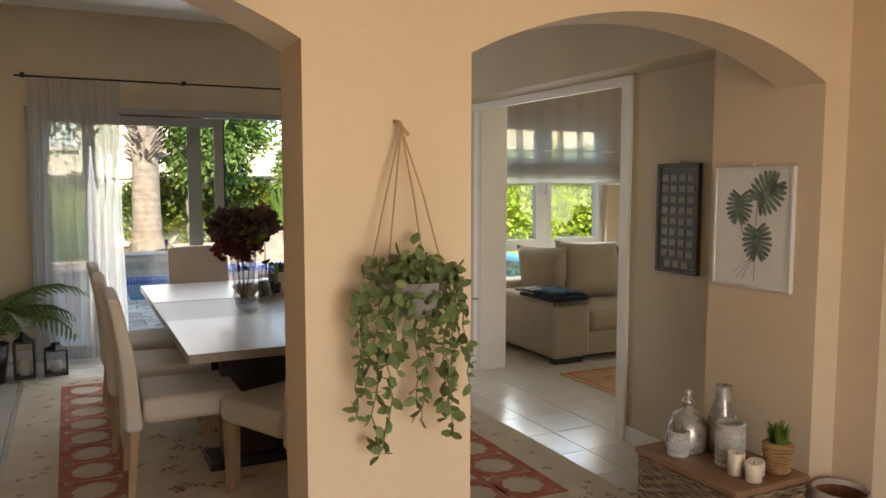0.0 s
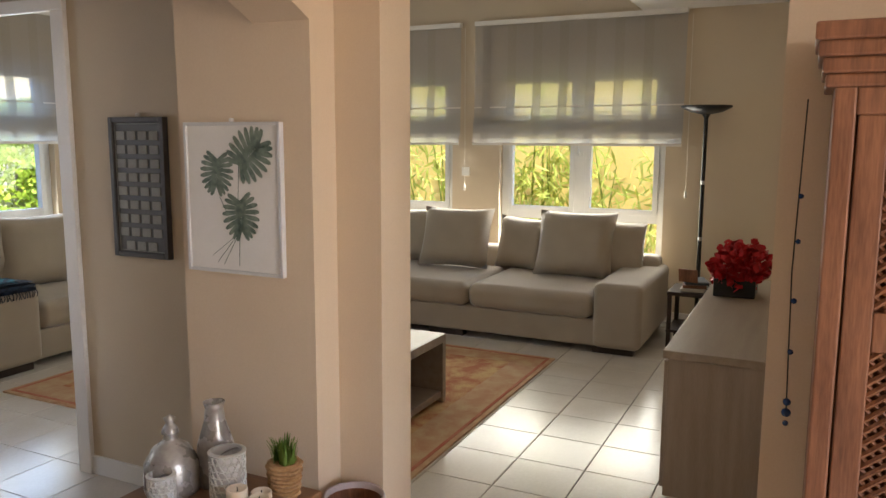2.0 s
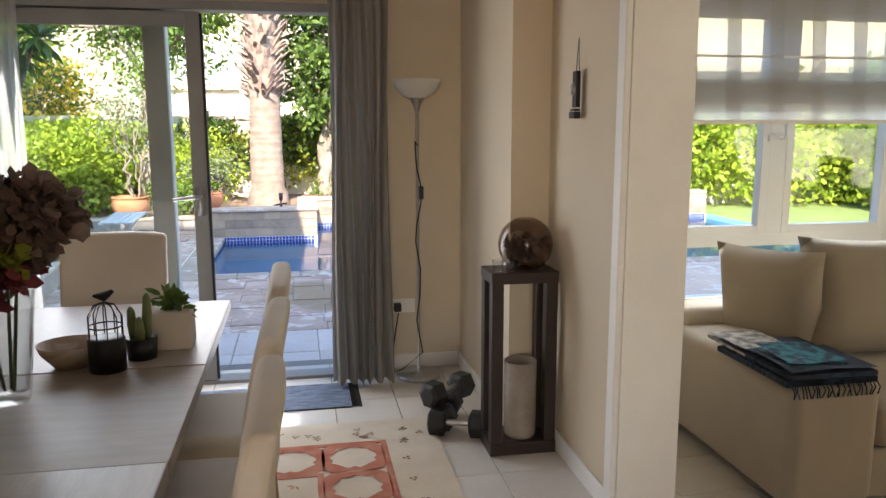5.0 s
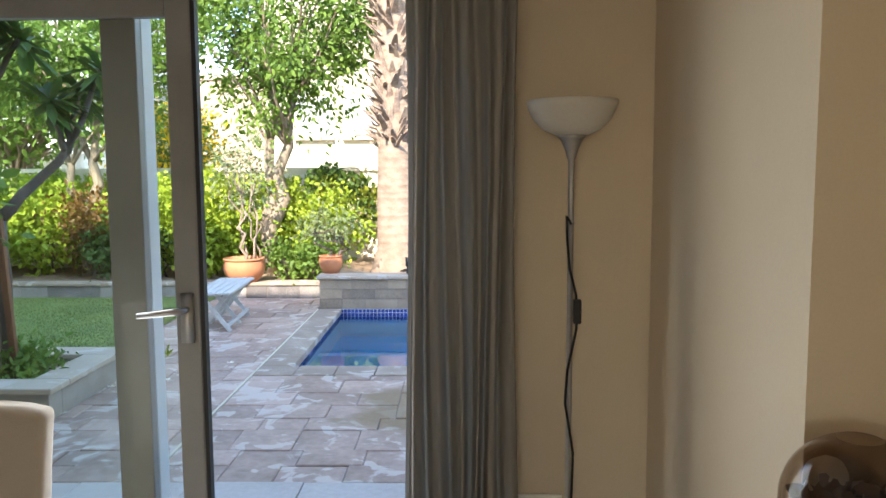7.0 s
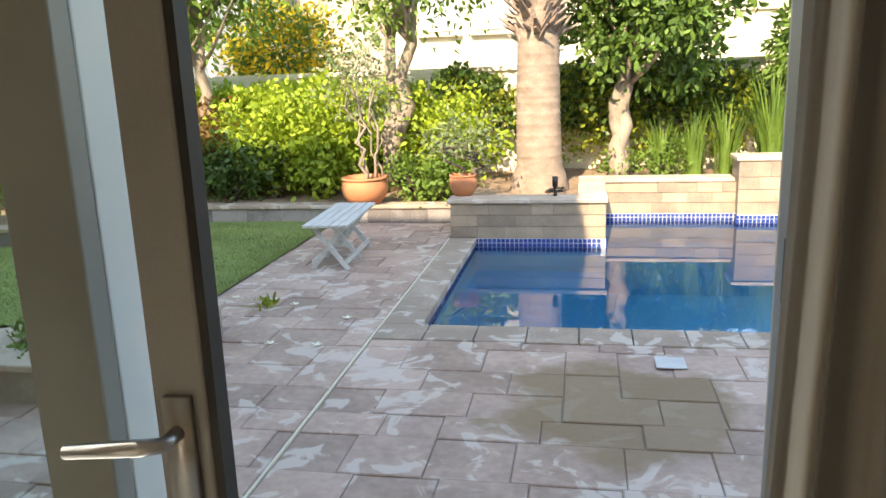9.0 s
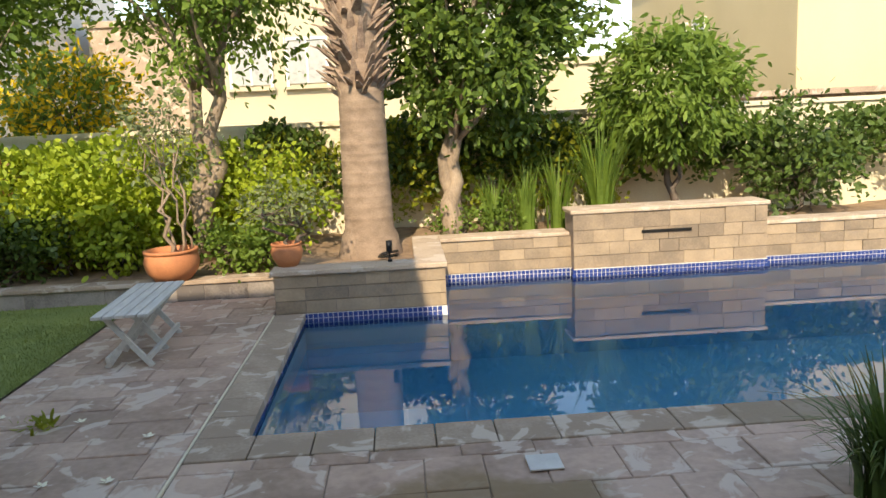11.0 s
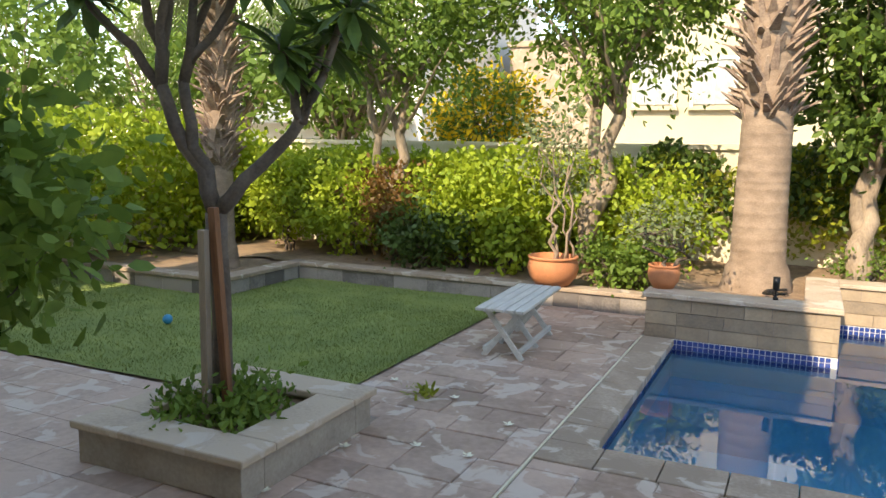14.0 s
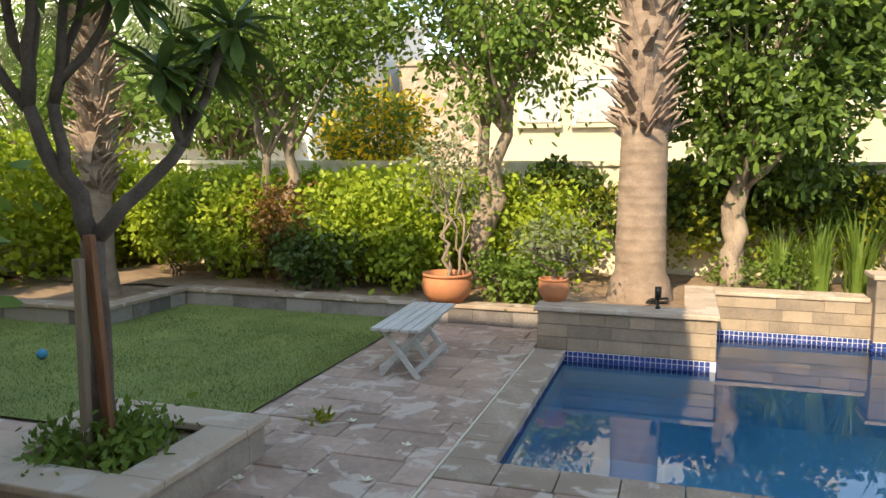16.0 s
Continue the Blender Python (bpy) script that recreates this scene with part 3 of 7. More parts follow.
cap.box(XN + 0.02, YB - 0.01, TOP - 0.045, 3.50, YB + 0.32, TOP).box(5.72, YB - 0.01, TOP - 0.045, 9, YB + 0.32, TOP).box(3.49, YB - 0.13, 0.50, 5.73, YB + 0.32, 0.545)
cap.put("coping", STONECAP, pw, bevel=0.01)
Shape().box(4.28, YB - 0.125, 0.255, 4.84, YB - 0.05, 0.29).put("spout", BLACK, pw)
band = Shape()
TL, PT = 0.039, 0.046
for (a, b, fn) in ((X0, XN, lambda u, z: band.box(u, YW - 0.012, z, u + TL, YW, z + TL)), (XN, 9, lambda u, z: band.box(u, (YB - 0.142 if 3.5 < u < 5.7 else YB - 0.012), z, u + TL, YB, z + TL)),
                   (YN, YW, lambda u, z: band.box(X0, u, z, X0 + 0.012, u + TL, z + TL)), (YW, YB, lambda u, z: band.box(XN, u, z, XN + 0.012, u + TL, z + TL))):
    for k in range(int((b - a) / PT)):
        for j in range(-1, 2):
            z = WATER - 0.002 + j * PT
            if a == YN and z > PATIO - 0.045:
                continue
            fn(a + k * PT, z)
tagged(band.put("mosaic_band", POOLTILE, pool), "deep blue glass mosaic band", kind="stuff")
gb = Shape().box(X0, YW - 0.006, -0.45, XN, YW - 0.001, -0.108).box(XN, YB - 0.006, -0.45, 9, YB - 0.001, -0.108).box(3.52, YB - 0.133, -0.45, 5.70, YB - 0.1, -0.108).box(X0 + 0.001, YN, -0.45, X0 + 0.006, YW, -0.125)
gb.put("mosaic_grout", WHITE, pool)

# planting beds, kerbs, lawn, planter
k = Shape().box(-4.0, 14.85, -0.2, 0.45, 15.03, 0.10).box(-4.18, 13.45, -0.2, -4.0, 15.03, 0.10).box(-9, 13.45, -0.2, -4.18, 13.63, 0.10)
kerb = struct(k.put("kerb", JOINT), "low dark slate kerb of the planting bed", "kerb")
KSTONE = mat("dark slate kerb stone", (0.33, 0.29, 0.26), (0.15, 0.13, 0.12), rough=0.7, scale=5, fine=45, bump=0.6, rnd=0.5)
r_ = random.Random(8)
for (a, b, place) in ((-4.0, 0.45, facing_south(14.85)), (13.45, 14.85, facing_east(-4.0)), (-9.0, -4.0, facing_south(13.45))):
    u = a
    while u < b - 0.02:
        ln = min(r_.choice((0.28, 0.36, 0.44)), b - u)
        s = Shape()
        place(s, u + 0.004, u + ln - 0.004, -0.12, 0.055, r_.uniform(0.004, 0.014))
        s.put("stone", KSTONE, kerb)
        u += ln
Shape().box(-4.0, 14.82, 0.06, 0.45, 15.05, 0.105).box(-4.2, 13.42, 0.06, -3.97, 14.82, 0.105).box(-9, 13.42, 0.06, -4.2, 13.65, 0.105).put("coping", STONECAP, kerb, bevel=0.008)


def rough_sheet(x0, x1, y0, y1, z, step, amp, seed):
    s = Shape()
    nx, ny = int((x1 - x0) / step), int((y1 - y0) / step)
    for j in range(ny + 1):
        for i in range(nx + 1):
            x, y = x0 + (x1 - x0) * i / nx, y0 + (y1 - y0) * j / ny
            s.v.append((x, y, z + amp * noise.noise(Vector((x * 1.5, y * 1.5, seed))) + amp * 0.4 * noise.noise(Vector((x * 6, y * 6, seed)))))
    for j in range(ny):
        for i in range(nx):
            a = j * (nx + 1) + i
            s.f.append((a, a + 1, a + nx + 2, a + nx + 1))
    return s


so = rough_sheet(-9, 0.5, 15.0, 17.0, 0.07, 0.15, 0.06, 3)
so2 = rough_sheet(0.46, 1.76, 14.25, 17.0, 0.22, 0.1, 0.07, 4)
so3 = rough_sheet(1.74, 9.0, 15.65, 17.0, 0.22, 0.12, 0.06, 5)
so4 = rough_sheet(-9.0, -4.1, 13.6, 15.1, 0.05, 0.15, 0.05, 6)
for q in (so2, so3, so4):
    o_ = len(so.v)
    so.v += q.v
    so.f += [tuple(i + o_ for i in f_) for f_ in q.f]
struct(so.put("ground_bed", SOIL, smooth=True), "sandy brown soil of the planting beds", "ground")
lw = rough_sheet(-9, -1.08, 10.95, 14.86, PATIO + 0.012, 0.25, 0.012, 9)
LAWN = struct(lw.put("ground_lawn", GRASS, smooth=True), "mown green lawn in the house's shade", "ground")
rg = np.random.RandomState(4)
gp = np.stack([-1.08 - 6.5 * rg.rand(70000) ** 1.3, rg.uniform(10.95, 14.84, 70000), np.full(70000, PATIO + 0.005)], 1)
foliage("grass", gp, 0.028, GRASS, LAWN, out=np.array([0, 0, 2.2]), aspect=0.16, seed=3)
PSTONE = mat("sandstone planter", (0.42, 0.36, 0.30), (0.28, 0.23, 0.19), rough=0.8, scale=4, fine=50, bump=0.4)
pl = thing("planter", pose(-1.15, 10.33, PATIO), "square sandstone planter set on the paving", "planter")
s = Shape()
for q in ((-0.55, -0.59, 0.55, -0.42), (-0.55, 0.42, 0.55, 0.59), (-0.55, -0.42, -0.38, 0.42), (0.38, -0.42, 0.55, 0.42)):
    s.box(q[0], q[1], 0, q[2], q[3], 0.19)
s.put("body", PSTONE, pl, bevel=0.006)
s = Shape()
for q in ((-0.58, -0.62, 0.58, -0.36), (-0.58, 0.36, 0.58, 0.62), (-0.58, -0.36, -0.32, 0.36), (0.32, -0.36, 0.58, 0.36)):
    s.box(q[0], q[1], 0.19, q[2], q[3], 0.235)
s.put("coping", STONECAP, pl, bevel=0.01)
Shape().box(-0.38, -0.42, 0.0, 0.38, 0.42, 0.16).put("soil", SOIL, pl)
gc = thing("ground_cover", pose(-1.15, 10.33, PATIO + 0.16), "trailing green plants with small white flowers in the planter", "plants")
p_, o_, c_ = clumps(31, 95, 26, (0, 0, 0.07), (0.42, 0.44, 0.11), 0.05, 0.1)
p_ = p_[np.random.RandomState(2).rand(len(p_)) < 0.9]
foliage("foliage", p_, 0.055, LEAF_M, gc, aspect=0.4, out=np.array([0, 0, 0.7]), seed=5)
p_, o_, c_ = clumps(33, 14, 2, (0, 0, 0.14), (0.34, 0.36, 0.06), 0.02, 0.2)
foliage("blossom", p_, 0.035, WHITE, gc, aspect=0.9, seed=6)

# paving joint bed and pavers come last; here the cream joint line
ln = Shape().box(0.425, 7.75, PATIO - 0.02, 0.44, YW, PATIO + 0.004)
struct(ln.put("trim_joint_line", RENDER_W), "straight cream expansion joint in the paving", "trim")
cp = Shape()
for i in range(26):
    a = 0.44 + i * 0.335
    cp.box(a + 0.003, YN - 0.28, PATIO - 0.06, a + 0.332, YN + 0.02, PATIO + 0.006)
for i in range(9):
    a = YN + 0.02 + i * 0.31
    cp.box(0.443, a + 0.003, PATIO - 0.06, X0 + 0.02, min(a + 0.307, YW), PATIO + 0.006)
struct(cp.put("pavement_coping", STONECAP, bevel=0.008), "grey tan stone coping round the pool", "pavement")

# garden walls
w = Shape().box(-9.4, 17.0, -0.2, 16, 17.2, 1.58).box(-7.4, 8.0, -0.2, -7.2, 17.0, 1.58).box(-9.4, 16.96, 1.58, 16, 17.24, 1.64)
w.box(13, 4, -0.2, 13.2, 17, 1.58)
struct(w.put("wall_garden", RENDER_W), "cream rendered garden wall behind the hedge", "wall")
w = Shape().box(9.2, -3, -0.2, 9.4, 9.0, 2.9)
struct(w.put("wall_side", YELLOWWALL), "ochre yellow rendered boundary wall", "wall")

# hedges and bushes
hedge("hedge", -7.1, -0.2, 16.2, 16.9, 0.15, 1.50, 17000, 0.085, LEAF, "clipped bright green hedge along the garden wall", 11, 0.18)
hedge("hedge", -0.2, 8.5, 16.45, 16.9, 0.75, 1.52, 11000, 0.085, LEAF_D, "dark green creeper hedge on the garden wall", 12, 0.22, -0.35)
hedge("hedge", -0.1, 4.6, 16.35, 16.85, 0.35, 1.5, 5200, 0.075, LEAF_YG, "yellow green creeper on the garden wall", 13, 0.3, -0.1)
hedge("hedge", 8.3, 13.0, 15.9, 16.9, 0.0, 2.3, 9000, 0.12, LEAF, "tall leafy hedge beyond the end of the pool", 15, 0.3)
hedge("hedge", 12.0, 12.9, 6.0, 16.5, 0.0, 2.6, 12000, 0.13, LEAF, "tall leafy hedge along the side of the garden", 16, 0.3)
struct(rough_sheet(9.0, 13.0, 7.6, 16.9, PATIO, 0.3, 0.02, 12).put("ground_side", GRASS, smooth=True), "green planted strip beside the pool", "ground")
hedge("hedge", -7.1, -6.0, 9.8, 16.8, 0.1, 1.95, 13000, 0.10, LEAF, "tall bright green hedge beside the lawn", 14, 0.3)
for q, (x, y, rx, rz, zc, mt, nc, sz) in enumerate(((-5.0, 15.9, 0.7, 0.6, 0.85, LEAF, 60, 0.1), (-3.9, 15.8, 0.75, 0.55, 0.75, LEAF, 70, 0.1), (-3.05, 15.55, 0.42, 0.48, 0.72, LEAF_R, 50, 0.07), (-2.2, 15.75, 0.65, 0.55, 0.72, LEAF, 70, 0.1),
                                                   (-1.45, 15.6, 0.5, 0.62, 0.72, LEAF, 60, 0.1), (-2.55, 15.4, 0.5, 0.35, 0.45, LEAF_D, 40, 0.09), (0.25, 15.9, 0.5, 0.5, 0.75, LEAF, 50, 0.09), (-0.25, 15.35, 0.2, 0.18, 0.28, LEAF_M, 18, 0.07),
                                                   (0.2, 15.25, 0.3, 0.2, 0.28, LEAF_M, 22, 0.08), (6.6, 16.3, 0.9, 0.6, 0.9, LEAF_D, 70, 0.1), (2.25, 15.95, 0.16, 0.12, 0.38, LEAF_M, 12, 0.06), (2.75, 15.9, 0.2, 0.1, 0.36, LEAF_M, 14, 0.06))):
    tree("shrub", (x, y, 0.08), [((0.03, 0, zc * 0.7), 0.02), ((-0.12, 0.05, zc * 0.6), 0.015), ((0.15, -0.03, zc * 0.6), 0.015)], (0, 0, zc), (rx, rx * 0.75, rz), nc, 42, sz * 0.82, mt, BARK_D,
         "russet leaved garden shrub in the bed" if mt is LEAF_R else "leafy green garden shrub in the bed", clump=0.11, seed=40 + q, hollow=0.35, aspect=0.55)

# trees
tree("garden_tree", (-3.3, 15.95, 0.1), [((0.15, 0.1, 2.3), 0.10), ((-0.35, 0, 2.2), 0.08)], (0.0, 0, 3.2), (1.5, 1.2, 1.05), 170, 62, 0.092, LEAF_M, BARK, "slender garden tree with pale bark and feathery leaves", seed=61, clump=0.17)
tree("garden_tree", (-0.75, 16.2, 0.1), [((0.5, 0.0, 2.6), 0.11), ((0.15, 0.1, 2.7), 0.10)], (0.35, -0.1, 3.75), (1.75, 1.3, 1.55), 260, 66, 0.09, LEAF_M, BARK, "slender garden tree with twin pale stems", seed=62, clump=0.17)
# extra mid green leaves paint the sunlight on this dark crown
tree("broad_leaf_tree", (2.2, 15.95, 0.2), [((0.2, 0.05, 1.6), 0.11), ((0.02, 0, 1.7), 0.09)], (0.45, 0, 2.9), (1.15, 1.0, 1.5), 260, 46, 0.105, LEAF_D, BARK, "dense tree with dark glossy leaves behind the pool", seed=63, clump=0.14, extra=(LEAF_M, 0.8), droop=0.0, hollow=0.6)
tree("round_tree", (5.0, 16.3, 0.2), [((0.0, 0, 1.2), 0.05), ((0.1, 0, 1.1), 0.04)], (0, 0, 1.55), (0.84, 0.75, 0.78), 160, 48, 0.12, LEAF_M, BARK_D, "small rounded tree with long drooping leaves", seed=64, clump=0.09, droop=0.9, aspect=0.3, hollow=0.6)
tree("flowering_shrub", (-3.0, 18.6, -0.1), [((0, 0, 1.6), 0.05)], (0, 0, 2.15), (1.0, 0.6, 0.65), 60, 40, 0.1, LEAF_M, BARK_D, "shrub with yellow flowers beyond the garden wall", seed=65, extra=(LEAF_Y, 0.9))
for q, (x, y, z, rx) in enumerate(((-9.5, 20, 3.4, 1.8), (-6.4, 19.5, 3.0, 1.3), (7.4, 40, 2.6, 2.2), (-14, 22, 3.5, 2.5), (-11.5, 16.5, 3.0, 1.8))):
    tree("street_tree", (x, y, -0.15), [((0, 0, z * 0.6), 0.14)], (0, 0, z), (rx, rx, rx * 0.75), 70, 60, 0.17, LEAF_M, BARK, "leafy green tree beyond the garden wall", seed=70 + q, clump=0.25)


# palms
def palm(x, y, z, r, h, boots_from, label, seed, fr_n, fr_len):
    t = thing("palm_tree", pose(x, y, z), label, "palm tree")
    rr = random.Random(seed)
    prof, k = [(r * 1.35, -0.05), (r * 1.22, 0.08), (r * 1.12, 0.22)], 0.3
    while k < h:
        f = 1 - 0.16 * min(1, k / 2.2)
        prof += [(r * f, k), (r * f * 1.007, k + 0.022), (r * f * 0.985, k + 0.032)]
        k += rr.uniform(0.07, 0.13)
    Shape().lathe(prof, 24, wob=0.012).put("trunk", PALMBARK, t, smooth=True)
    b = Shape()
    k = boots_from
    while k < h:
        for j in range(13):
            a = rr.uniform(0, 6.28)
            m = Matrix.Translation((0.78 * r * math.cos(a), 0.78 * r * math.sin(a), k + rr.uniform(-0.04, 0.04))) @ pose(0, 0, 0, 0, 0, math.degrees(a)) @ pose(0, 0, 0, 0, rr.uniform(15, 75), rr.uniform(-20, 20))
            ln, wd = rr.uniform(0.12, 0.32), rr.uniform(0.022, 0.045)
            i = len(b.v)
            for (u, ww, tt) in ((0, wd * 1.25, 0.016), (ln * 0.6, wd * 0.8, 0.012), (ln, wd * 0.35, 0.006)):
                b.v += [tuple(m @ Vector(q)) for q in ((tt, -ww, u), (tt, ww, u), (-tt, ww, u), (-tt, -ww, u))]
            for s_ in (0, 4):
                for e in range(4):
                    b.f.append((i + s_ + e, i + s_ + (e + 1) % 4, i + s_ + 4 + (e + 1) % 4, i + s_ + 4 + e))
            b.f.append((i + 8, i + 9, i + 10, i + 11))
        k += 0.085
    tagged(b.put("frond_stubs", PALMSTUB, t), "dry pale cut frond stubs", kind="stuff")
    c = Shape()
    for j in range(fr_n):
        frond(c, (0, 0, h), 6.28 * j / fr_n * 2.618, fr_len * rr.uniform(0.8, 1.1), rr.uniform(0.1, 1.3), seed + j, leaf=0.45)
    tagged(c.put("fronds", LEAF_G, t), kind="stuff")


palm(1.30, 15.2, 0.2, 0.268, 6.2, 1.72, "stout palm with ringed trunk and shaggy frond stubs", 5, 26, 2.3)
palm(-4.75, 14.3, 0.08, 0.16, 3.2, 1.2, "slim palm with rough ringed trunk and hanging fronds", 6, 22, 1.7)

# strap leaved plants
for q, (x, y, n, ln) in enumerate(((4.0, 15.95, 120, 1.35), (3.1, 15.95, 60, 0.85), (2.75, 16.0, 50, 0.8), (3.5, 16.05, 60, 1.0))):
    t = thing("strap_leaf_plant", pose(x, y, 0.2), "tall green strap leaved plant in the bed", "plant", "strap leaved plants in the bed")
    blades(n, 0.16, ln, 0.035, 80 + q, 0.55).put("leaf_tuft", LEAF_M, t)
t = thing("spiky_plant", pose(3.72, 10.1, PATIO), "low spiky dark green plant beside the paving", "plant")
blades(260, 0.16, 0.62, 0.016, 91, 1.2).put("leaf_tuft", LEAF_D, t)


# terracotta pots
def pot(x, y, z, r, h, label, name="plant_pot"):
    t = thing(name, pose(x, y, z), label, "pot")
    Shape().lathe([(0.001, 0.0), (r * 0.62, 0), (r * 0.9, h * 0.3), (r, h * 0.6), (r * 0.93, h * 0.86), (r * 0.9, h * 0.9), (r * 0.97, h * 0.92), (r * 0.97, h), (r * 0.85, h), (r * 0.84, h * 0.85), (0.001, h * 0.84)], 32).put("body", TERRA, t, smooth=True)
    return t


pot(-0.72, 14.93, 0.105, 0.28, 0.32, "round terracotta pot on the kerb")
sh = tree("potted_shrub", (-0.72, 14.93, 0.36), [((0.02, 0, 0.9), 0.022), ((-0.22, 0.05, 1.2), 0.014), ((0.22, 0, 1.25), 0.014), ((0.08, 0.1, 1.5), 0.014), ((-0.08, -0.1, 1.35), 0.012)], (0, 0, 1.15), (0.45, 0.4, 0.55), 60, 13, 0.06, LEAF_G, BARK, "sparse grey green shrub growing in a pot", seed=101, clump=0.08)
pot(0.55, 14.30, TOP, 0.15, 0.22, "small terracotta pot on the low wall")
tree("potted_shrub", (0.55, 14.30, TOP + 0.18), [((0.25, 0.05, 0.25), 0.025), ((-0.2, 0, 0.32), 0.02)], (0.0, 0, 0.42), (0.42, 0.3, 0.2), 40, 16, 0.05, LEAF_G, BARK_D, "low spreading grey green shrub in a small pot", seed=102, clump=0.06)
t = thing("garden_spotlight", pose(1.52, 14.2, TOP), "small black garden spotlight on the low wall", "lamp")
Shape().lathe([(0.001, 0), (0.022, 0), (0.022, 0.02), (0.010, 0.03), (0.010, 0.08), (0.028, 0.095), (0.03, 0.20), (0.022, 0.20), (0.001, 0.19)], 16).put("body", BLACK, t, smooth=True)
s = Shape()
for q in range(3):
    s.tube([(1.5 + 0.1 * math.sin(i * 0.9 + q), 14.33 + 0.09 * i, 0.315 + 0.015 * math.sin(i + q) - 0.008 * i) for i in range(9)], 0.009, 6)
tagged(s.put("garden_cable", BLACK), "black garden cables lying on the soil", "cable")

# staked tree in the planter
fx, fy = -1.17, 10.28
t = thing("planter_tree", pose(fx, fy, PATIO + 0.15), "dark branched tree with leaf rosettes in the planter", "tree")
s = Shape()
fork = Vector((-0.03, 0.0, 1.17))
s.tube(limb((0, 0, -0.05), fork, 6, 0.02, 3), [0.075, 0.066, 0.06, 0.056, 0.055, 0.058, 0.06], 12)
ends = []
boughs = (((-0.28, -0.12, 1.86), 0.05, ((-0.66, -0.28, 2.35), (-0.36, -0.1, 2.7), (-0.48, 0.12, 2.65), (-0.08, -0.24, 2.6))),
          ((-0.20, -0.04, 1.88), 0.044, ((-0.06, 0.14, 2.62), (0.2, 0.06, 2.5), (0.04, -0.12, 2.7))),
          ((0.42, 0.17, 1.68), 0.046, ((0.33, 0.12, 2.06), (0.66, 0.28, 2.3), (0.44, 0.38, 2.16))))
for q, (tp, th_, outs) in enumerate(boughs):
    tp = Vector(tp)
    s.tube(limb(fork, tp, 6, 0.035, 20 + q), [th_, th_ * 0.94, th_ * 0.86, th_ * 0.8, th_ * 0.74, th_ * 0.7, th_ * 0.66], 10)
    for e, en in enumerate(outs):
        en = Vector(en)
        s.tube(limb(tp - Vector((0, 0, 0.02)), en, 5, 0.045, 70 + 3 * q + e), [th_ * 0.66, th_ * 0.58, th_ * 0.52, th_ * 0.48, th_ * 0.46, th_ * 0.44], 8)
        ends.append(en)
s.put("trunk", BARK_D, t, smooth=True)
lf = Shape()
for q, en in enumerate(ends):
    rr = random.Random(200 + q)
    for _ in range(38):
        a, el = rr.uniform(0, 6.28), rr.uniform(-0.7, 1.0)
        d = Vector((math.cos(a) * math.cos(el), math.sin(a) * math.cos(el), math.sin(el)))
        sd = d.cross(Vector((0, 0, 1))).normalized()
        L = rr.uniform(0.20, 0.36)
        b0 = en - Vector((0, 0, rr.uniform(0, 0.1)))
        q0, q1, q2 = b0 + d * L * 0.25, b0 + d * L * 0.65 - Vector((0, 0, 0.02)), b0 + d * L - Vector((0, 0, 0.06))
        lf.quad(b0, q0 + sd * 0.022, q1 + sd * 0.038, q2, q1 - sd * 0.038, q0 - sd * 0.022)
tagged(lf.put("foliage", LEAF_D, t), kind="stuff")
STAKE = mat("weathered stake wood", (0.36, 0.28, 0.21), (0.25, 0.19, 0.14), rough=0.85, scale=4, fine=40, stretch=(6, 6, 0.6), bump=0.3)
for q, (dx, dy, c) in enumerate(((-0.045, -0.09, STAKE), (0.075, -0.05, REDWOOD))):
    st = thing("tree_stake", pose(fx + dx, fy + dy, PATIO + 0.14, 2, 2 - 4 * q), "weathered wooden stake beside the planter tree", "stake", "stakes of the planter tree")
    Shape().box(-0.024, -0.02, 0, 0.024, 0.02, 1.10 + 0.12 * q).put("post", c, st, bevel=0.004)

# potted bush by the door
t = thing("plant_pot", pose(-0.74, 8.62, PATIO), "large dusty pink pot on the paving", "pot")
Shape().lathe([(0.001, 0), (0.135, 0), (0.145, 0.03), (0.175, 0.25), (0.19, 0.255), (0.195, 0.30), (0.178, 0.30), (0.165, 0.25), (0.001, 0.245)], 32).put("body", mat("dusty pink clay", (0.46, 0.27, 0.23), (0.38, 0.21, 0.18), rough=0.6), t, smooth=True)
Shape().lathe([(0.168, 0.25), (0.12, 0.262), (0.001, 0.27)], 24).put("soil", SOIL, t)
tree("leaning_shrub", (-1.75, 8.2, PATIO), [((0.75, 0.35, 1.1), 0.024), ((0.6, 0.3, 1.25), 0.018), ((0.85, 0.45, 0.95), 0.016)], (0.92, 0.42, 1.48), (0.42, 0.44, 0.38), 80, 30, 0.085, LEAF_M, BARK_D, "leafy green shrub leaning over the paving", seed=111, clump=0.11, hollow=0.35, aspect=0.5)


# folding bench
BW = mat("weathered grey white slats", (0.62, 0.60, 0.56), (0.46, 0.44, 0.41), rough=0.7, scale=4, fine=50, stretch=(8, 0.8, 8), bump=0.2)
t = thing("garden_bench", pose(-0.45, 13.17, PATIO, 0, 0, 3), "weathered whitish slatted folding bench on the paving", "bench")
for i in range(5):
    Shape().box(-0.20 + i * 0.082, -0.60, 0.40, -0.127 + i * 0.082, 0.60, 0.425).put("slat", BW, t, bevel=0.004)
for y in (-0.48, -0.05, 0.42):
    s = Shape()
    for q in (-1, 1):
        s.box(-0.022, -0.012, 0, 0.022, 0.012, 0.50, Matrix.Translation((-0.17 * q, y + 0.014 * q, 0.0)) @ pose(0, 0, 0, 0, 38 * q, 0))
    s.put("leg", BW, t, bevel=0.003)
s = Shape()
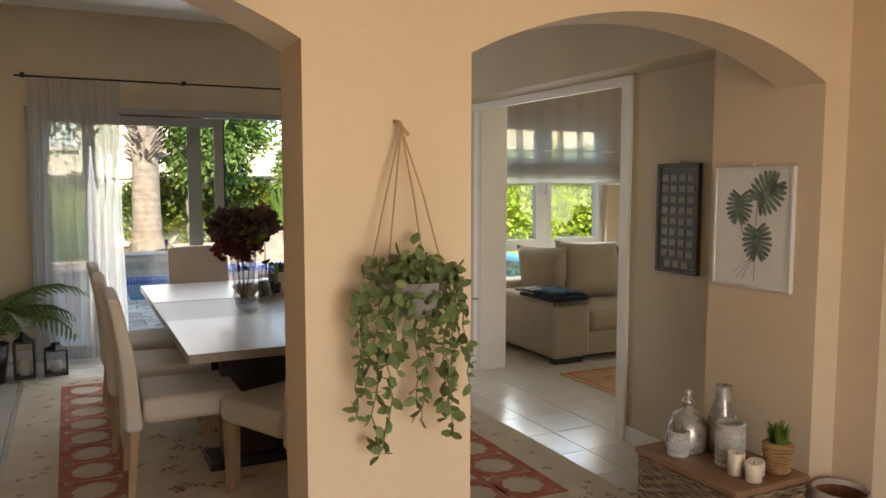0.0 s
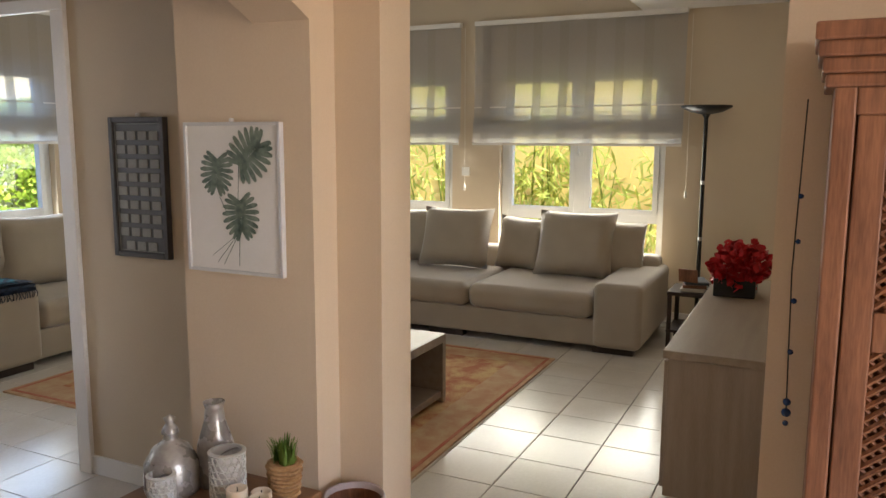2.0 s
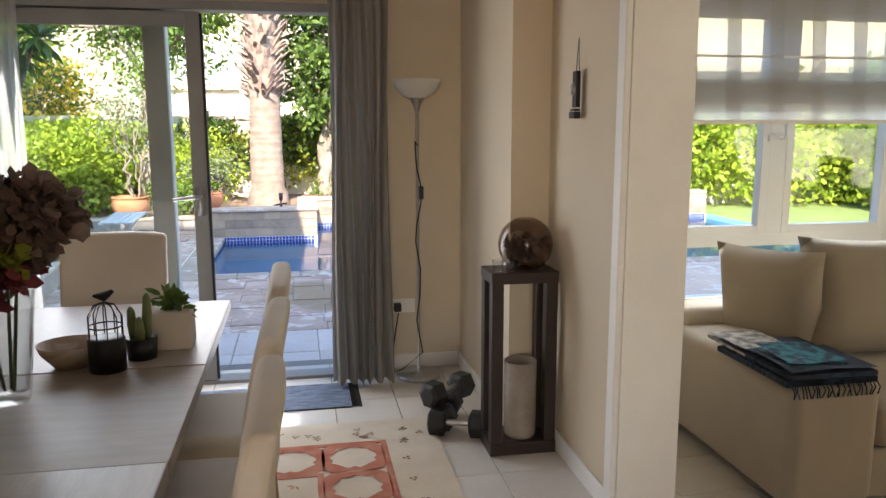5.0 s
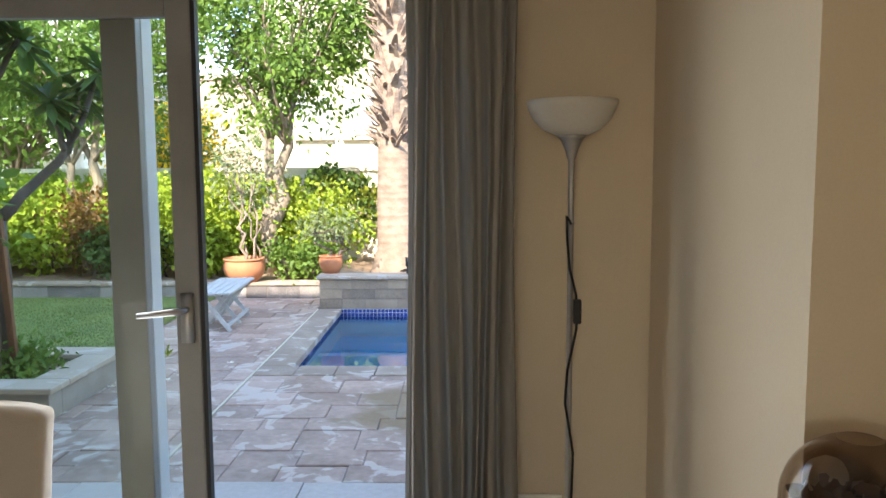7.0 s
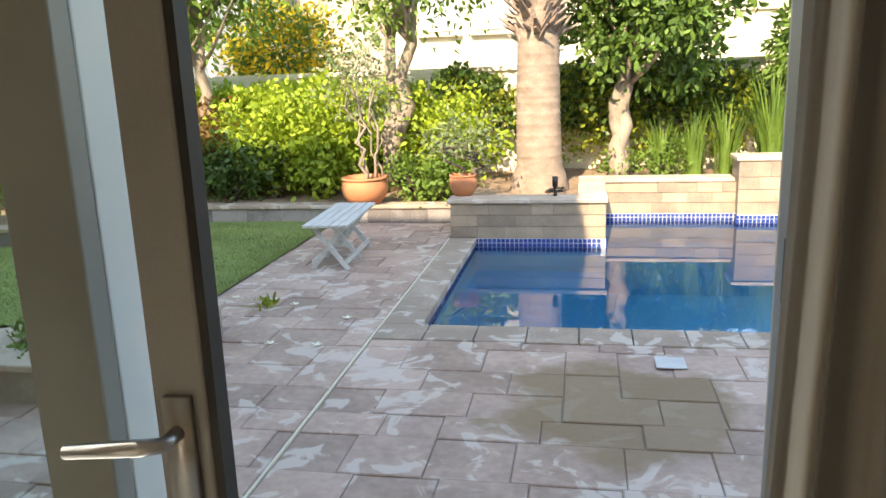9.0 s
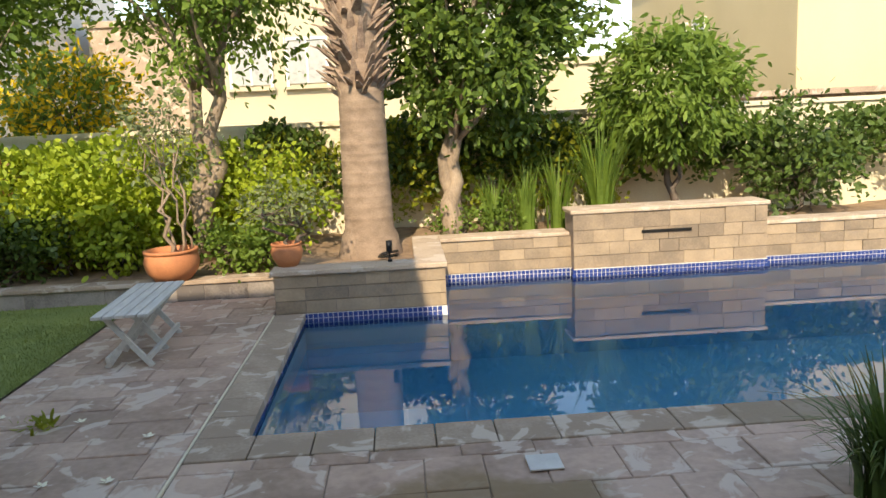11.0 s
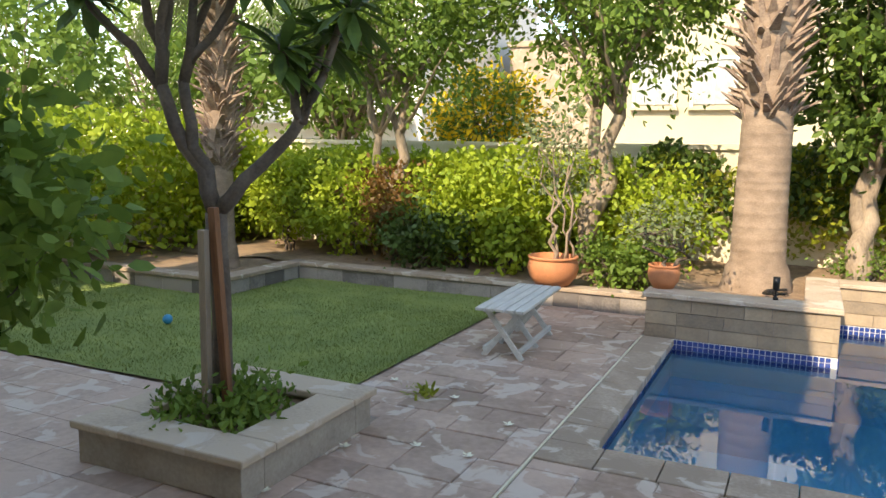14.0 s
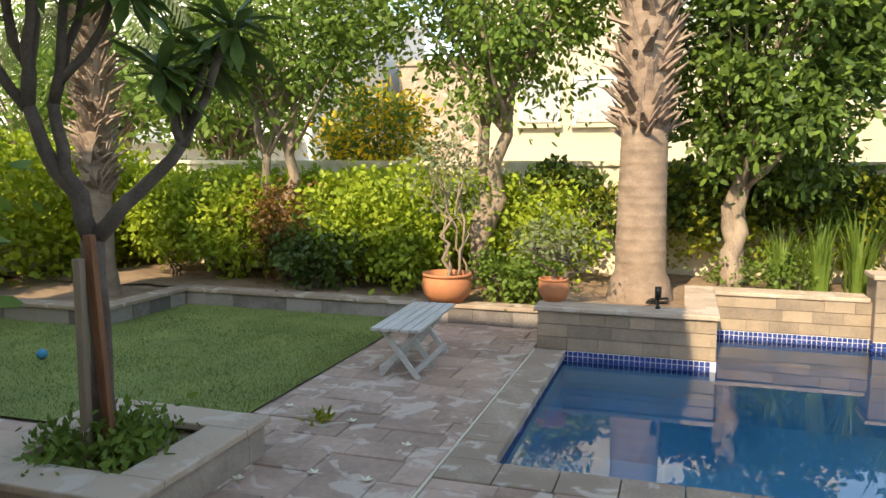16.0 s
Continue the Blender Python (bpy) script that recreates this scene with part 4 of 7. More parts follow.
for x in (-0.15, 0.15):
    s.box(x - 0.015, -0.5, 0.05, x + 0.015, 0.44, 0.09)
    s.box(x - 0.015, -0.5, 0.37, x + 0.015, 0.44, 0.40)
s.put("rail", BW, t, bevel=0.003)

# small things on the paving
t = thing("ball", pose(-3.55, 12.2, PATIO + 0.02), "small blue toy ball on the lawn", "ball")
Shape().lathe([(0.045 * math.sin(math.pi * i / 12) + 0.0005, 0.045 - 0.045 * math.cos(math.pi * i / 12)) for i in range(13)], 20).put("body", mat("blue plastic", (0.02, 0.30, 0.55), rough=0.35), t, smooth=True)
BLOSSOM = mat("white blossom", (0.8, 0.78, 0.68), (0.75, 0.7, 0.5), rough=0.6, bump=0)
for x, y in ((-0.55, 10.55), (-0.2, 10.75), (0.12, 10.75), (0.15, 11.3), (-0.35, 11.6), (-0.9, 11.75), (-0.6, 9.9)):
    t = thing("fallen_blossom", pose(x, y, PATIO + 0.008, 0, 0, 77 * x), "fallen white blossom on the paving", "flower", "fallen blossoms")
    s = Shape()
    for q in range(5):
        a = 6.28 * q / 5
        d, e = Vector((math.cos(a), math.sin(a), 0)), Vector((-math.sin(a), math.cos(a), 0))
        s.quad((0, 0, 0.004), d * 0.022 + e * 0.013 + Vector((0, 0, 0.008)), d * 0.04 + Vector((0, 0, 0.012)), d * 0.022 - e * 0.013 + Vector((0, 0, 0.004)))
    s.put("petals", BLOSSOM, t)
t = thing("fallen_leaves", pose(-0.55, 11.55, PATIO + 0.012), "small heap of fallen green leaves on the paving", "leaves")
p_, o_, c_ = clumps(35, 14, 5, (0, 0, 0.012), (0.14, 0.1, 0.012), 0.02, 0.1)
foliage("foliage", p_, 0.06, LEAF_YG, t, aspect=0.3, seed=7)
FRAME_P = mat("grey white plastic", (0.60, 0.60, 0.58), rough=0.5)
t = thing("skimmer_lid", pose(2.30, 10.62, PATIO + 0.006), "square white skimmer lid in the paving", "lid")
Shape().box(-0.085, -0.085, 0, 0.085, 0.085, 0.01).put("plate", FRAME_P, t, bevel=0.004)


# neighbouring houses
def house(name, x0, y0, x1, y1, h, wins, label, m=RENDER_Y, face="south", ledge=()):
    t = thing(name, pose(x0, y0, -0.2), label, "house")
    W, Dp = x1 - x0, y1 - y0
    Shape().box(0, 0, 0, W, Dp, h).box(-0.08, -0.08, h, W + 0.08, Dp + 0.08, h + 0.18).put("wall", m, t, bevel=0.02)
    for (u, z, ww, hh) in wins:
        a = (lambda o, b0, c0, b1, c1, d0, d1: o.box(b0, d0, c0, b1, d1, c1)) if face == "south" else (lambda o, b0, c0, b1, c1, d0, d1: o.box(d0, b0, c0, d1, b1, c1))
        f_ = Shape()
        a(f_, u, z, u + ww, z + hh, -0.03, 0.02)
        wi = f_.put("window", mat_dark, t)
        g_ = Shape()
        a(g_, u - 0.06, z - 0.06, u, z + hh + 0.06, -0.06, 0.0)
        a(g_, u + ww, z - 0.06, u + ww + 0.06, z + hh + 0.06, -0.06, 0.0)
        a(g_, u, z + hh, u + ww, z + hh + 0.06, -0.06, 0.0)
        a(g_, u + ww / 2 - 0.02, z, u + ww / 2 + 0.02, z + hh, -0.05, -0.031)
        g_.put("frame", WHITE, wi)
        s_ = Shape()
        a(s_, u - 0.1, z - 0.12, u + ww + 0.1, z - 0.061, -0.14, 0.0)
        s_.put("sill", m, wi)
    for (u0, u1, z, d) in ledge:
        Shape().box(u0, -d, z, u1, 0, z + 0.14).put("canopy", m, t, bevel=0.01)
    return t


mat_dark = mat("dark window glass", (0.50, 0.50, 0.47), (0.36, 0.37, 0.36), rough=0.3, spec=0.5, bump=0)
RENDER_C = mat("cream white house render", (0.54, 0.48, 0.35), (0.49, 0.43, 0.31), rough=0.9, scale=0.6, fine=40, bump=0.1)
house("house", -2.6, 24, 5.0, 33, 7.2, ((0.8, 2.7, 0.8, 0.9), (2.0, 2.7, 0.8, 0.9), (6.2, 3.1, 0.5, 1.0), (3.6, 4.6, 1.0, 1.2)), "cream rendered two storey villa beyond the garden", RENDER_C, ledge=((-0.2, 8.4, 1.75, 0.5),))
house("house", 5.0, 25, 8.2, 33, 2.9, (), "low cream rendered wing of a villa", RENDER_C)
house("house", 9.3, 21.6, 20, 32, 5.3, ((4.4, 2.5, 0.7, 1.4), (5.6, 2.5, 0.7, 1.4)), "pale yellow villa with a flat roof", RENDER_Y, face="west")
t = thing("garden_shed", pose(7.5, 19.5, -0.2), "low grey flat roofed shed beyond the hedge", "shed")
Shape().box(0, 0, 0, 3.0, 1.6, 1.9).box(-0.15, -0.2, 1.9, 3.2, 1.8, 2.0).put("body", STONECAP, t, bevel=0.01)
house("house", -18, 25, -7.5, 34, 6.4, ((3.4, 3.2, 0.9, 1.5), (6.2, 3.2, 0.9, 1.5), (8.4, 3.2, 0.8, 1.3), (6.6, 1.4, 1.8, 0.5)), "white rendered villa with small windows", mat("white house render", (0.78, 0.76, 0.72), (0.72, 0.70, 0.66), rough=0.9, scale=0.6, fine=40, bump=0.1), ledge=((4, 10.3, 2.3, 0.6),))
house("house", -7.0, 30, -3.6, 36, 4.8, (), "grey rendered villa behind the trees", STONECAP)
# planting outside the side windows
t = thing("bamboo", pose(8.7, 3.1, -0.15), "yellow green bamboo against the side wall", "bamboo")
s = Shape()
rr = random.Random(5)
bp = []
for q in range(46):
    x, y, h = rr.uniform(-0.25, 0.3), rr.uniform(-2.2, 2.6), rr.uniform(1.3, 2.6)
    tp = (x + rr.uniform(-0.25, 0.1), y + rr.uniform(-0.4, 0.4), h)
    s.tube([(x, y, 0), ((x + tp[0]) / 2, (y + tp[1]) / 2, h * 0.55), tp], [0.014, 0.012, 0.004], 6)
    for e in range(70):
        f_ = rr.uniform(0.3, 1)
        bp.append((x + (tp[0] - x) * f_ + rr.gauss(0, 0.14), y + (tp[1] - y) * f_ + rr.gauss(0, 0.16), h * f_ + rr.gauss(0, 0.06)))
s.put("canes", LEAF_YG, t)
BAM = mat("sunny bamboo leaf", (0.62, 0.62, 0.14), (0.34, 0.40, 0.06), rough=0.6, scale=3, fine=20, trans=0.45, bump=0)
foliage("foliage", bp, 0.16, BAM, t, aspect=0.16, droop=0.8, seed=15)


# ---- garden door ----
def handle_lever(s):
    s.box(-0.02, -0.014, -0.11, 0.02, 0, 0.05)
    s.tube([(0, -0.01, 0), (0, -0.05, 0), (-0.03, -0.062, 0), (-0.14, -0.062, -0.012)], [0.011, 0.011, 0.012, 0.010], 10)
    return s


gd = struct(Shape().box(-0.30, 7.23, 2.11, 2.09, 7.36, 2.158).box(-0.30, 7.23, 0, -0.24, 7.36, 2.11).box(2.045, 7.25, 0, 2.09, 7.36, 2.11).box(-0.30, 7.23, -0.004, 2.045, 7.36, 0.02).put("door_garden", GREYALU, bevel=0.004), "grey white aluminium sliding garden door, slid open", "door")
s = Shape().box(-0.24, 7.285, 0.02, -0.15, 7.33, 2.11).box(0.985, 7.285, 0.02, 1.10, 7.33, 2.11).box(-0.15, 7.285, 2.03, 0.985, 7.33, 2.11).box(-0.15, 7.285, 0.02, 0.985, 7.33, 0.10)
s.put("fixed_frame", GREYALU, gd, bevel=0.004)
# paler strip added for the daylight on the stile's outer side
Shape().box(1.045, 7.332, 0.02, 1.10, 7.42, 2.11).put("daylit_edge", ALU, gd, bevel=0.004)
s = Shape().box(0.12, 7.235, 0.025, 0.22, 7.275, 2.10).box(1.213, 7.235, 0.025, 1.293, 7.275, 2.10).box(0.22, 7.235, 2.02, 1.213, 7.275, 2.10).box(0.22, 7.235, 0.025, 1.213, 7.275, 0.11)
lf_ = s.put("sliding_leaf", GREYALU, gd, bevel=0.005)
Shape().box(1.293, 7.238, 0.03, 1.306, 7.272, 2.09).put("seal", RUBBER, lf_)
for nm, a, b, y, par in (("pane", -0.15, 0.985, 7.31, gd), ("pane", 0.22, 1.213, 7.255, lf_)):
    o = Shape().quad((a, y, 0.1), (b, y, 0.1), (b, y, 2.03), (a, y, 2.03)).put(nm, PANE, par)
    o.visible_shadow = False
hd = handle_lever(Shape())
hd.v = [(x + 1.253, y + 7.235, z + 1.10) for x, y, z in hd.v]
hd.put("handle", STEEL, lf_, smooth=True)
Shape().box(2.036, 7.26, 1.02, 2.045, 7.29, 1.16).box(2.036, 7.26, 1.28, 2.045, 7.29, 1.36).put("strike_plate", BLACK, gd)

pc_ = thing("pull_cord", pose(2.035, 7.34, 0.0), "thin grey cord hanging beside the door jamb", "cord")
Shape().tube([(0, 0, 0.72), (-0.03, 0.03, 0.735), (-0.055, 0.04, 0.68), (-0.06, 0.05, 0.55), (-0.07, 0.055, 0.42), (-0.065, 0.055, 0.39), (-0.058, 0.05, 0.42)], 0.0028, 6).put("cord", STEEL, pc_, smooth=True)

# ---- windows and blinds ----
def window(name, L, m, label):
    """A window in two lights over a low fixed light, in its own upright frame of length L; m puts it in the wall."""
    s = Shape().box(0, -0.05, 0.49, 0.06, 0.03, 2.15).box(L - 0.06, -0.05, 0.49, L, 0.03, 2.15).box(0.06, -0.05, 2.09, L - 0.06, 0.03, 2.15).box(0.06, -0.05, 0.49, L - 0.06, 0.03, 0.55).box(0.06, -0.05, 0.83, L - 0.06, 0.03, 0.90)
    s.box(L / 2 - 0.05, -0.06, 0.90, L / 2 + 0.05, 0.02, 2.09)
    for a, b in ((0.06, L / 2 - 0.05), (L / 2 + 0.05, L - 0.06)):
        s.box(a, -0.062, 0.90, a + 0.045, 0.0, 2.09).box(b - 0.045, -0.062, 0.90, b, 0.0, 2.09).box(a + 0.045, -0.062, 0.90, b - 0.045, 0.0, 0.945).box(a + 0.045, -0.062, 2.045, b - 0.045, 0.0, 2.09)
    ob = struct(s.put(name, ALU, bevel=0.003), label, "window")
    ob.matrix_world = m
    for a, b, c, d in ((0.1, L / 2 - 0.09, 0.94, 2.05), (L / 2 + 0.09, L - 0.1, 0.94, 2.05), (0.06, L - 0.06, 0.55, 0.83)):
        p = Shape().quad((a, -0.02, c), (b, -0.02, c), (b, -0.02, d), (a, -0.02, d)).put("pane", PANE, ob)
        p.visible_shadow = False
    h = handle_lever(Shape())
    h.v = [(L / 2 + z * 0.6, y - 0.062, 1.42 - x * 0.8) for x, y, z in h.v]
    h.put("handle", ALU, ob)
    return ob


window("window_1", 1.49, pose(7.32, 3.19, 0, 0, 0, -90), "white framed window with two lights")
window("window_2", 1.49, pose(7.32, 5.16, 0, 0, 0, -90), "white framed window with two lights")
window("window_3", 1.52, pose(3.60, 6.62, 0), "white framed window to the garden")


def sheer(name, a, b, see, trans=0.5, scale=(20, 20, 1)):
    m = mat(name, a, b, rough=0.95, scale=1.5, fine=300, stretch=scale, bump=0.1, trans=trans)
    n, l = m.node_tree.nodes, m.node_tree.links
    out = n["Material Output"]
    was = out.inputs["Surface"].links[0].from_socket
    t, x = n.new("ShaderNodeBsdfTransparent"), n.new("ShaderNodeMixShader")
    x.inputs[0].default_value = see
    l.new(was, x.inputs[1])
    l.new(t.outputs[0], x.inputs[2])
    l.new(x.outputs[0], out.inputs["Surface"])
    return m


BLIND = sheer("grey beige blind cloth", (0.70, 0.69, 0.68), (0.62, 0.61, 0.60), 0.30, 0.65, (1, 1, 0.15))
BLIND2 = sheer("denser blind cloth", (0.62, 0.60, 0.57), (0.54, 0.52, 0.49), 0.24, 0.6, (1, 1, 0.15))


def blind(L, m):
    t = thing("roman_blind", m, "grey beige plaid roman blind, half lowered", "blind", "roman blinds")
    s = Shape()
    rows_ = [(2.58, 0), (2.25, 0.004), (2.06, 0.0), (1.79, 0.006)]
    for (z1, y1), (z0, y0) in zip(rows_, rows_[1:]):
        s.quad((0, -y0, z0), (L, -y0, z0), (L, -y1, z1), (0, -y1, z1))
    s.put("cloth", BLIND, t)
    f = Shape()
    for z, d in ((1.79, 0.012), (1.76, 0.03), (1.72, 0.045)):
        f.quad((0, -d, z - 0.21 + d), (L, -d, z - 0.21 + d), (L, -d * 0.5, z), (0, -d * 0.5, z))
    f.quad((0, -0.048, 1.50), (L, -0.048, 1.50), (L, -0.03, 1.70), (0, -0.03, 1.70))
    f.put("folds", BLIND2, t)
    k = Shape()
    for i in range(int(L / 0.24)):
        k.quad((0.08 + i * 0.24, -0.052, 1.50), (0.16 + i * 0.24, -0.052, 1.50), (0.16 + i * 0.24, -0.009, 2.05), (0.08 + i * 0.24, -0.009, 2.05))
        k.quad((0.08 + i * 0.24, -0.009, 2.054), (0.16 + i * 0.24, -0.009, 2.054), (0.16 + i * 0.24, -0.008, 2.555), (0.08 + i * 0.24, -0.008, 2.555))
    k.put("check_bands", BLIND2, t)
    Shape().box(0, -0.02, 2.56, L, 0.03, 2.60).box(0, -0.054, 1.495, L, -0.045, 1.515).box(0, -0.012, 1.83, L, -0.006, 1.842).put("rail", WHITE, t)
    s = Shape().tube([(L + 0.04, 0, 2.55), (L + 0.045, 0, 1.12)], 0.002, 5).lathe([(0.001, 0), (0.012, 0.01), (0.008, 0.06), (0.001, 0.062)], 10, (L + 0.045, 0, 1.07))
    s.put("cord", WHITE, t)


blind(1.86, pose(7.14, 3.42, 0, 0, 0, -90))
blind(1.86, pose(7.14, 5.42, 0, 0, 0, -90))
blind(1.92, pose(3.38, 6.44, 0))


def drape(x0, x1, y, z0, z1, folds, depth, seed):
    s = Shape()
    r = random.Random(seed)
    n, rows_ = folds * 10, 8
    ph = [r.uniform(-0.5, 0.5) for _ in range(folds + 2)]
    for j in range(rows_ + 1):
        f = j / rows_
        for i in range(n + 1):
            u = i / n
            a = 2 * math.pi * folds * u + ph[int(u * folds)] * 0.6
            d = depth * (0.55 + 0.45 * f) * (math.sin(a) + 0.3 * math.sin(2.3 * a + seed))
            s.v.append((x0 + (x1 - x0) * u + 0.012 * math.sin(5 * f + 9 * u), y + d, z1 + (z0 - z1) * f + 0.004 * math.sin(a)))
    for j in range(rows_):
        for i in range(n):
            a = j * (n + 1) + i
            s.f.append((a, a + 1, a + n + 2, a + n + 1))
    return s


CURTAIN = mat("grey linen curtain", (0.34, 0.32, 0.29), (0.24, 0.225, 0.205), rough=0.95, scale=2, fine=300, stretch=(14, 14, 0.6), bump=0.2, trans=0.25)
VOILE = sheer("white voile", (0.66, 0.64, 0.60), (0.58, 0.56, 0.52), 0.35, 0.5)
t = thing("curtain", pose(0, 0, 0), "grey linen curtain drawn to the wall", "curtain")
drape(1.968, 2.30, 7.04, 0.025, 2.375, 6, 0.042, 2).put("cloth", CURTAIN, t, smooth=True)
t = thing("curtain", pose(0, 0, 0), "sheer pale curtain beside the garden door", "curtain")
drape(-0.28, 0.42, 7.12, 0.02, 2.375, 9, 0.028, 3).put("cloth", VOILE, t, smooth=True)
t = thing("curtain_rod", pose(1.0, 7.13, 2.385), "thin dark metal curtain rod", "curtain rod")
s = Shape().tube([(-1.36, 0, 0), (1.45, 0, 0)], 0.008, 8)
for x in (-1.3, -0.05, 1.38):
    s.tube([(x, 0, 0), (x, 0.2, 0.01)], 0.007, 6).lathe([(0.001, -0.02), (0.018, -0.01), (0.018, 0.02), (0.001, 0.03)], 10, (x, 0, 0))
s.put("rod", BLACK, t)

# ---- dining room ----
RUGC = mat("cream wool rug", (0.60, 0.52, 0.40), (0.50, 0.42, 0.31), rough=0.97, scale=6, fine=220, bump=0.5)
RUGR = mat("brick red wool", (0.38, 0.10, 0.055), (0.48, 0.24, 0.15), rough=0.97, scale=9, fine=220, bump=0.5, soft=(0.3, 0.6))
RUGB = mat("faded brown wool", (0.30, 0.20, 0.12), (0.22, 0.15, 0.09), rough=0.97, scale=9, fine=220, bump=0.5)
rx0, rx1, ry0, ry1 = -0.36, 2.42, 2.75, 6.48
rug = thing("rug", pose(0, 0, 0), "cream wool rug with a red medallion border", "rug")
s = rough_sheet(rx0, rx1, ry0, ry1, 0.011, 0.06, 0.0015, 2)
s.box(rx0, ry0, 0.0, rx1, ry1, 0.008)
s.put("pile", RUGC, rug, smooth=True)
b = Shape()
Z = 0.0145


def oval(c, rx, ry):
    """A wobbly filled red tile around a cream oval."""
    n = 28
    i = len(b.v)
    for k in range(n):
        a = 2 * math.pi * k / n
        j = 1 + 0.07 * math.sin(9 * a) + 0.04 * math.sin(14 * a + 1)
        ca, sa = math.cos(a), math.sin(a)
        q = 0.96 / max(abs(ca), abs(sa)) ** 0.8
        b.v.append((c[0] + rx * q * 0.99 * ca, c[1] + ry * q * 0.99 * sa, Z))
        b.v.append((c[0] + rx * 0.68 * j * ca, c[1] + ry * 0.70 * j * sa, Z))
    for k in range(n):
        a, e = i + 2 * k, i + 2 * ((k + 1) % n)
        b.f.append((a, e, e + 1, a + 1))


bw, off = 0.30, 0.27
ny, nx = 11, 8
for k in range(ny):
    y = ry0 + off + bw / 2 + (ry1 - ry0 - 2 * off - bw) * k / (ny - 1)
    for x in (rx0 + off + bw / 2, rx1 - off - bw / 2):
        oval((x, y), bw / 2, 0.15)
for k in range(1, nx - 1):
    x = rx0 + off + bw / 2 + (rx1 - rx0 - 2 * off - bw) * k / (nx - 1)
    for y in (ry0 + off + bw / 2, ry1 - off - bw / 2):
        oval((x, y), 0.16, bw / 2)
for q in (off, off + bw):
    lw_ = 0.014
    b.box(rx0 + q - lw_, ry0 + q - lw_, Z - 0.004, rx0 + q + lw_, ry1 - q + lw_, Z).box(rx1 - q - lw_, ry0 + q - lw_, Z - 0.004, rx1 - q + lw_, ry1 - q + lw_, Z)
    b.box(rx0 + q + lw_, ry0 + q - lw_, Z - 0.004, rx1 - q - lw_, ry0 + q + lw_, Z).box(rx0 + q + lw_, ry1 - q - lw_, Z - 0.004, rx1 - q - lw_, ry1 - q + lw_, Z)
rr = random.Random(12)
b.put("border", RUGR, rug)
b = Shape()
for k in range(130):
    x, y = rr.uniform(rx0 + 0.65, rx1 - 0.65), rr.uniform(ry0 + 0.65, ry1 - 0.65)
    a0, sz = rr.uniform(0, 6.3), rr.uniform(0.03, 0.075)
    for e in range(rr.choice((2, 3, 5))):
        a = a0 + e * 0.9
        d, sd = Vector((math.cos(a), math.sin(a), 0)), Vector((-math.sin(a), math.cos(a), 0))
        o = Vector((x, y, Z))
        b.quad(o + d * sz * 0.2, o + d * sz * 0.7 + sd * sz * 0.22, o + d * sz * 1.3, o + d * sz * 0.7 - sd * sz * 0.22)
tagged(b.put("flower_motifs", RUGR, rug), kind="stuff")
b = Shape()
for k in range(150):
    side = rr.choice((0, 1, 2, 3))
    u = rr.uniform(0, 1)
    q = rr.uniform(0.07, 0.2)
    x, y = ((rx0 + q, ry0 + u * (ry1 - ry0)), (rx1 - q, ry0 + u * (ry1 - ry0)), (rx0 + u * (rx1 - rx0), ry0 + q), (rx0 + u * (rx1 - rx0), ry1 - q))[side]
    for e in range(3):
        a = e * 2.1 + u * 6
        b.ring((x + 0.012 * math.cos(a), y + 0.012 * math.sin(a), Z), 0.009, 0.009, 0.008, 6)
tagged(b.put("sprig_motifs", RUGB, rug), kind="stuff")
RT = 0.014

table = thing("dining_table", pose(0.975, 4.86, RT), "grey brown wooden dining table with a centre leaf", "table")
Shape().box(-0.515, -1.29, 0.69, 0.515, -0.36, 0.735).put("top_board", GREYWOOD, table, bevel=0.004)
Shape().box(-0.515, 0.36, 0.69, 0.515, 1.27, 0.735).put("top_board", GREYWOOD, table, bevel=0.004)
Shape().box(-0.515, -0.358, 0.69, 0.515, 0.358, 0.733).put("centre_leaf", GREYWOOD_X, table, bevel=0.003)
for y in (-0.72, 0.72):
    Shape().box(-0.28, y - 0.05, 0, 0.28, y + 0.05, 0.69).box(-0.36, y - 0.12, 0, 0.36, y + 0.12, 0.05).put("pedestal", DARKWOOD, table, bevel=0.005)
Shape().box(-0.06, -0.67, 0.5, 0.06, 0.67, 0.62).put("stretcher", DARKWOOD, table, bevel=0.004)


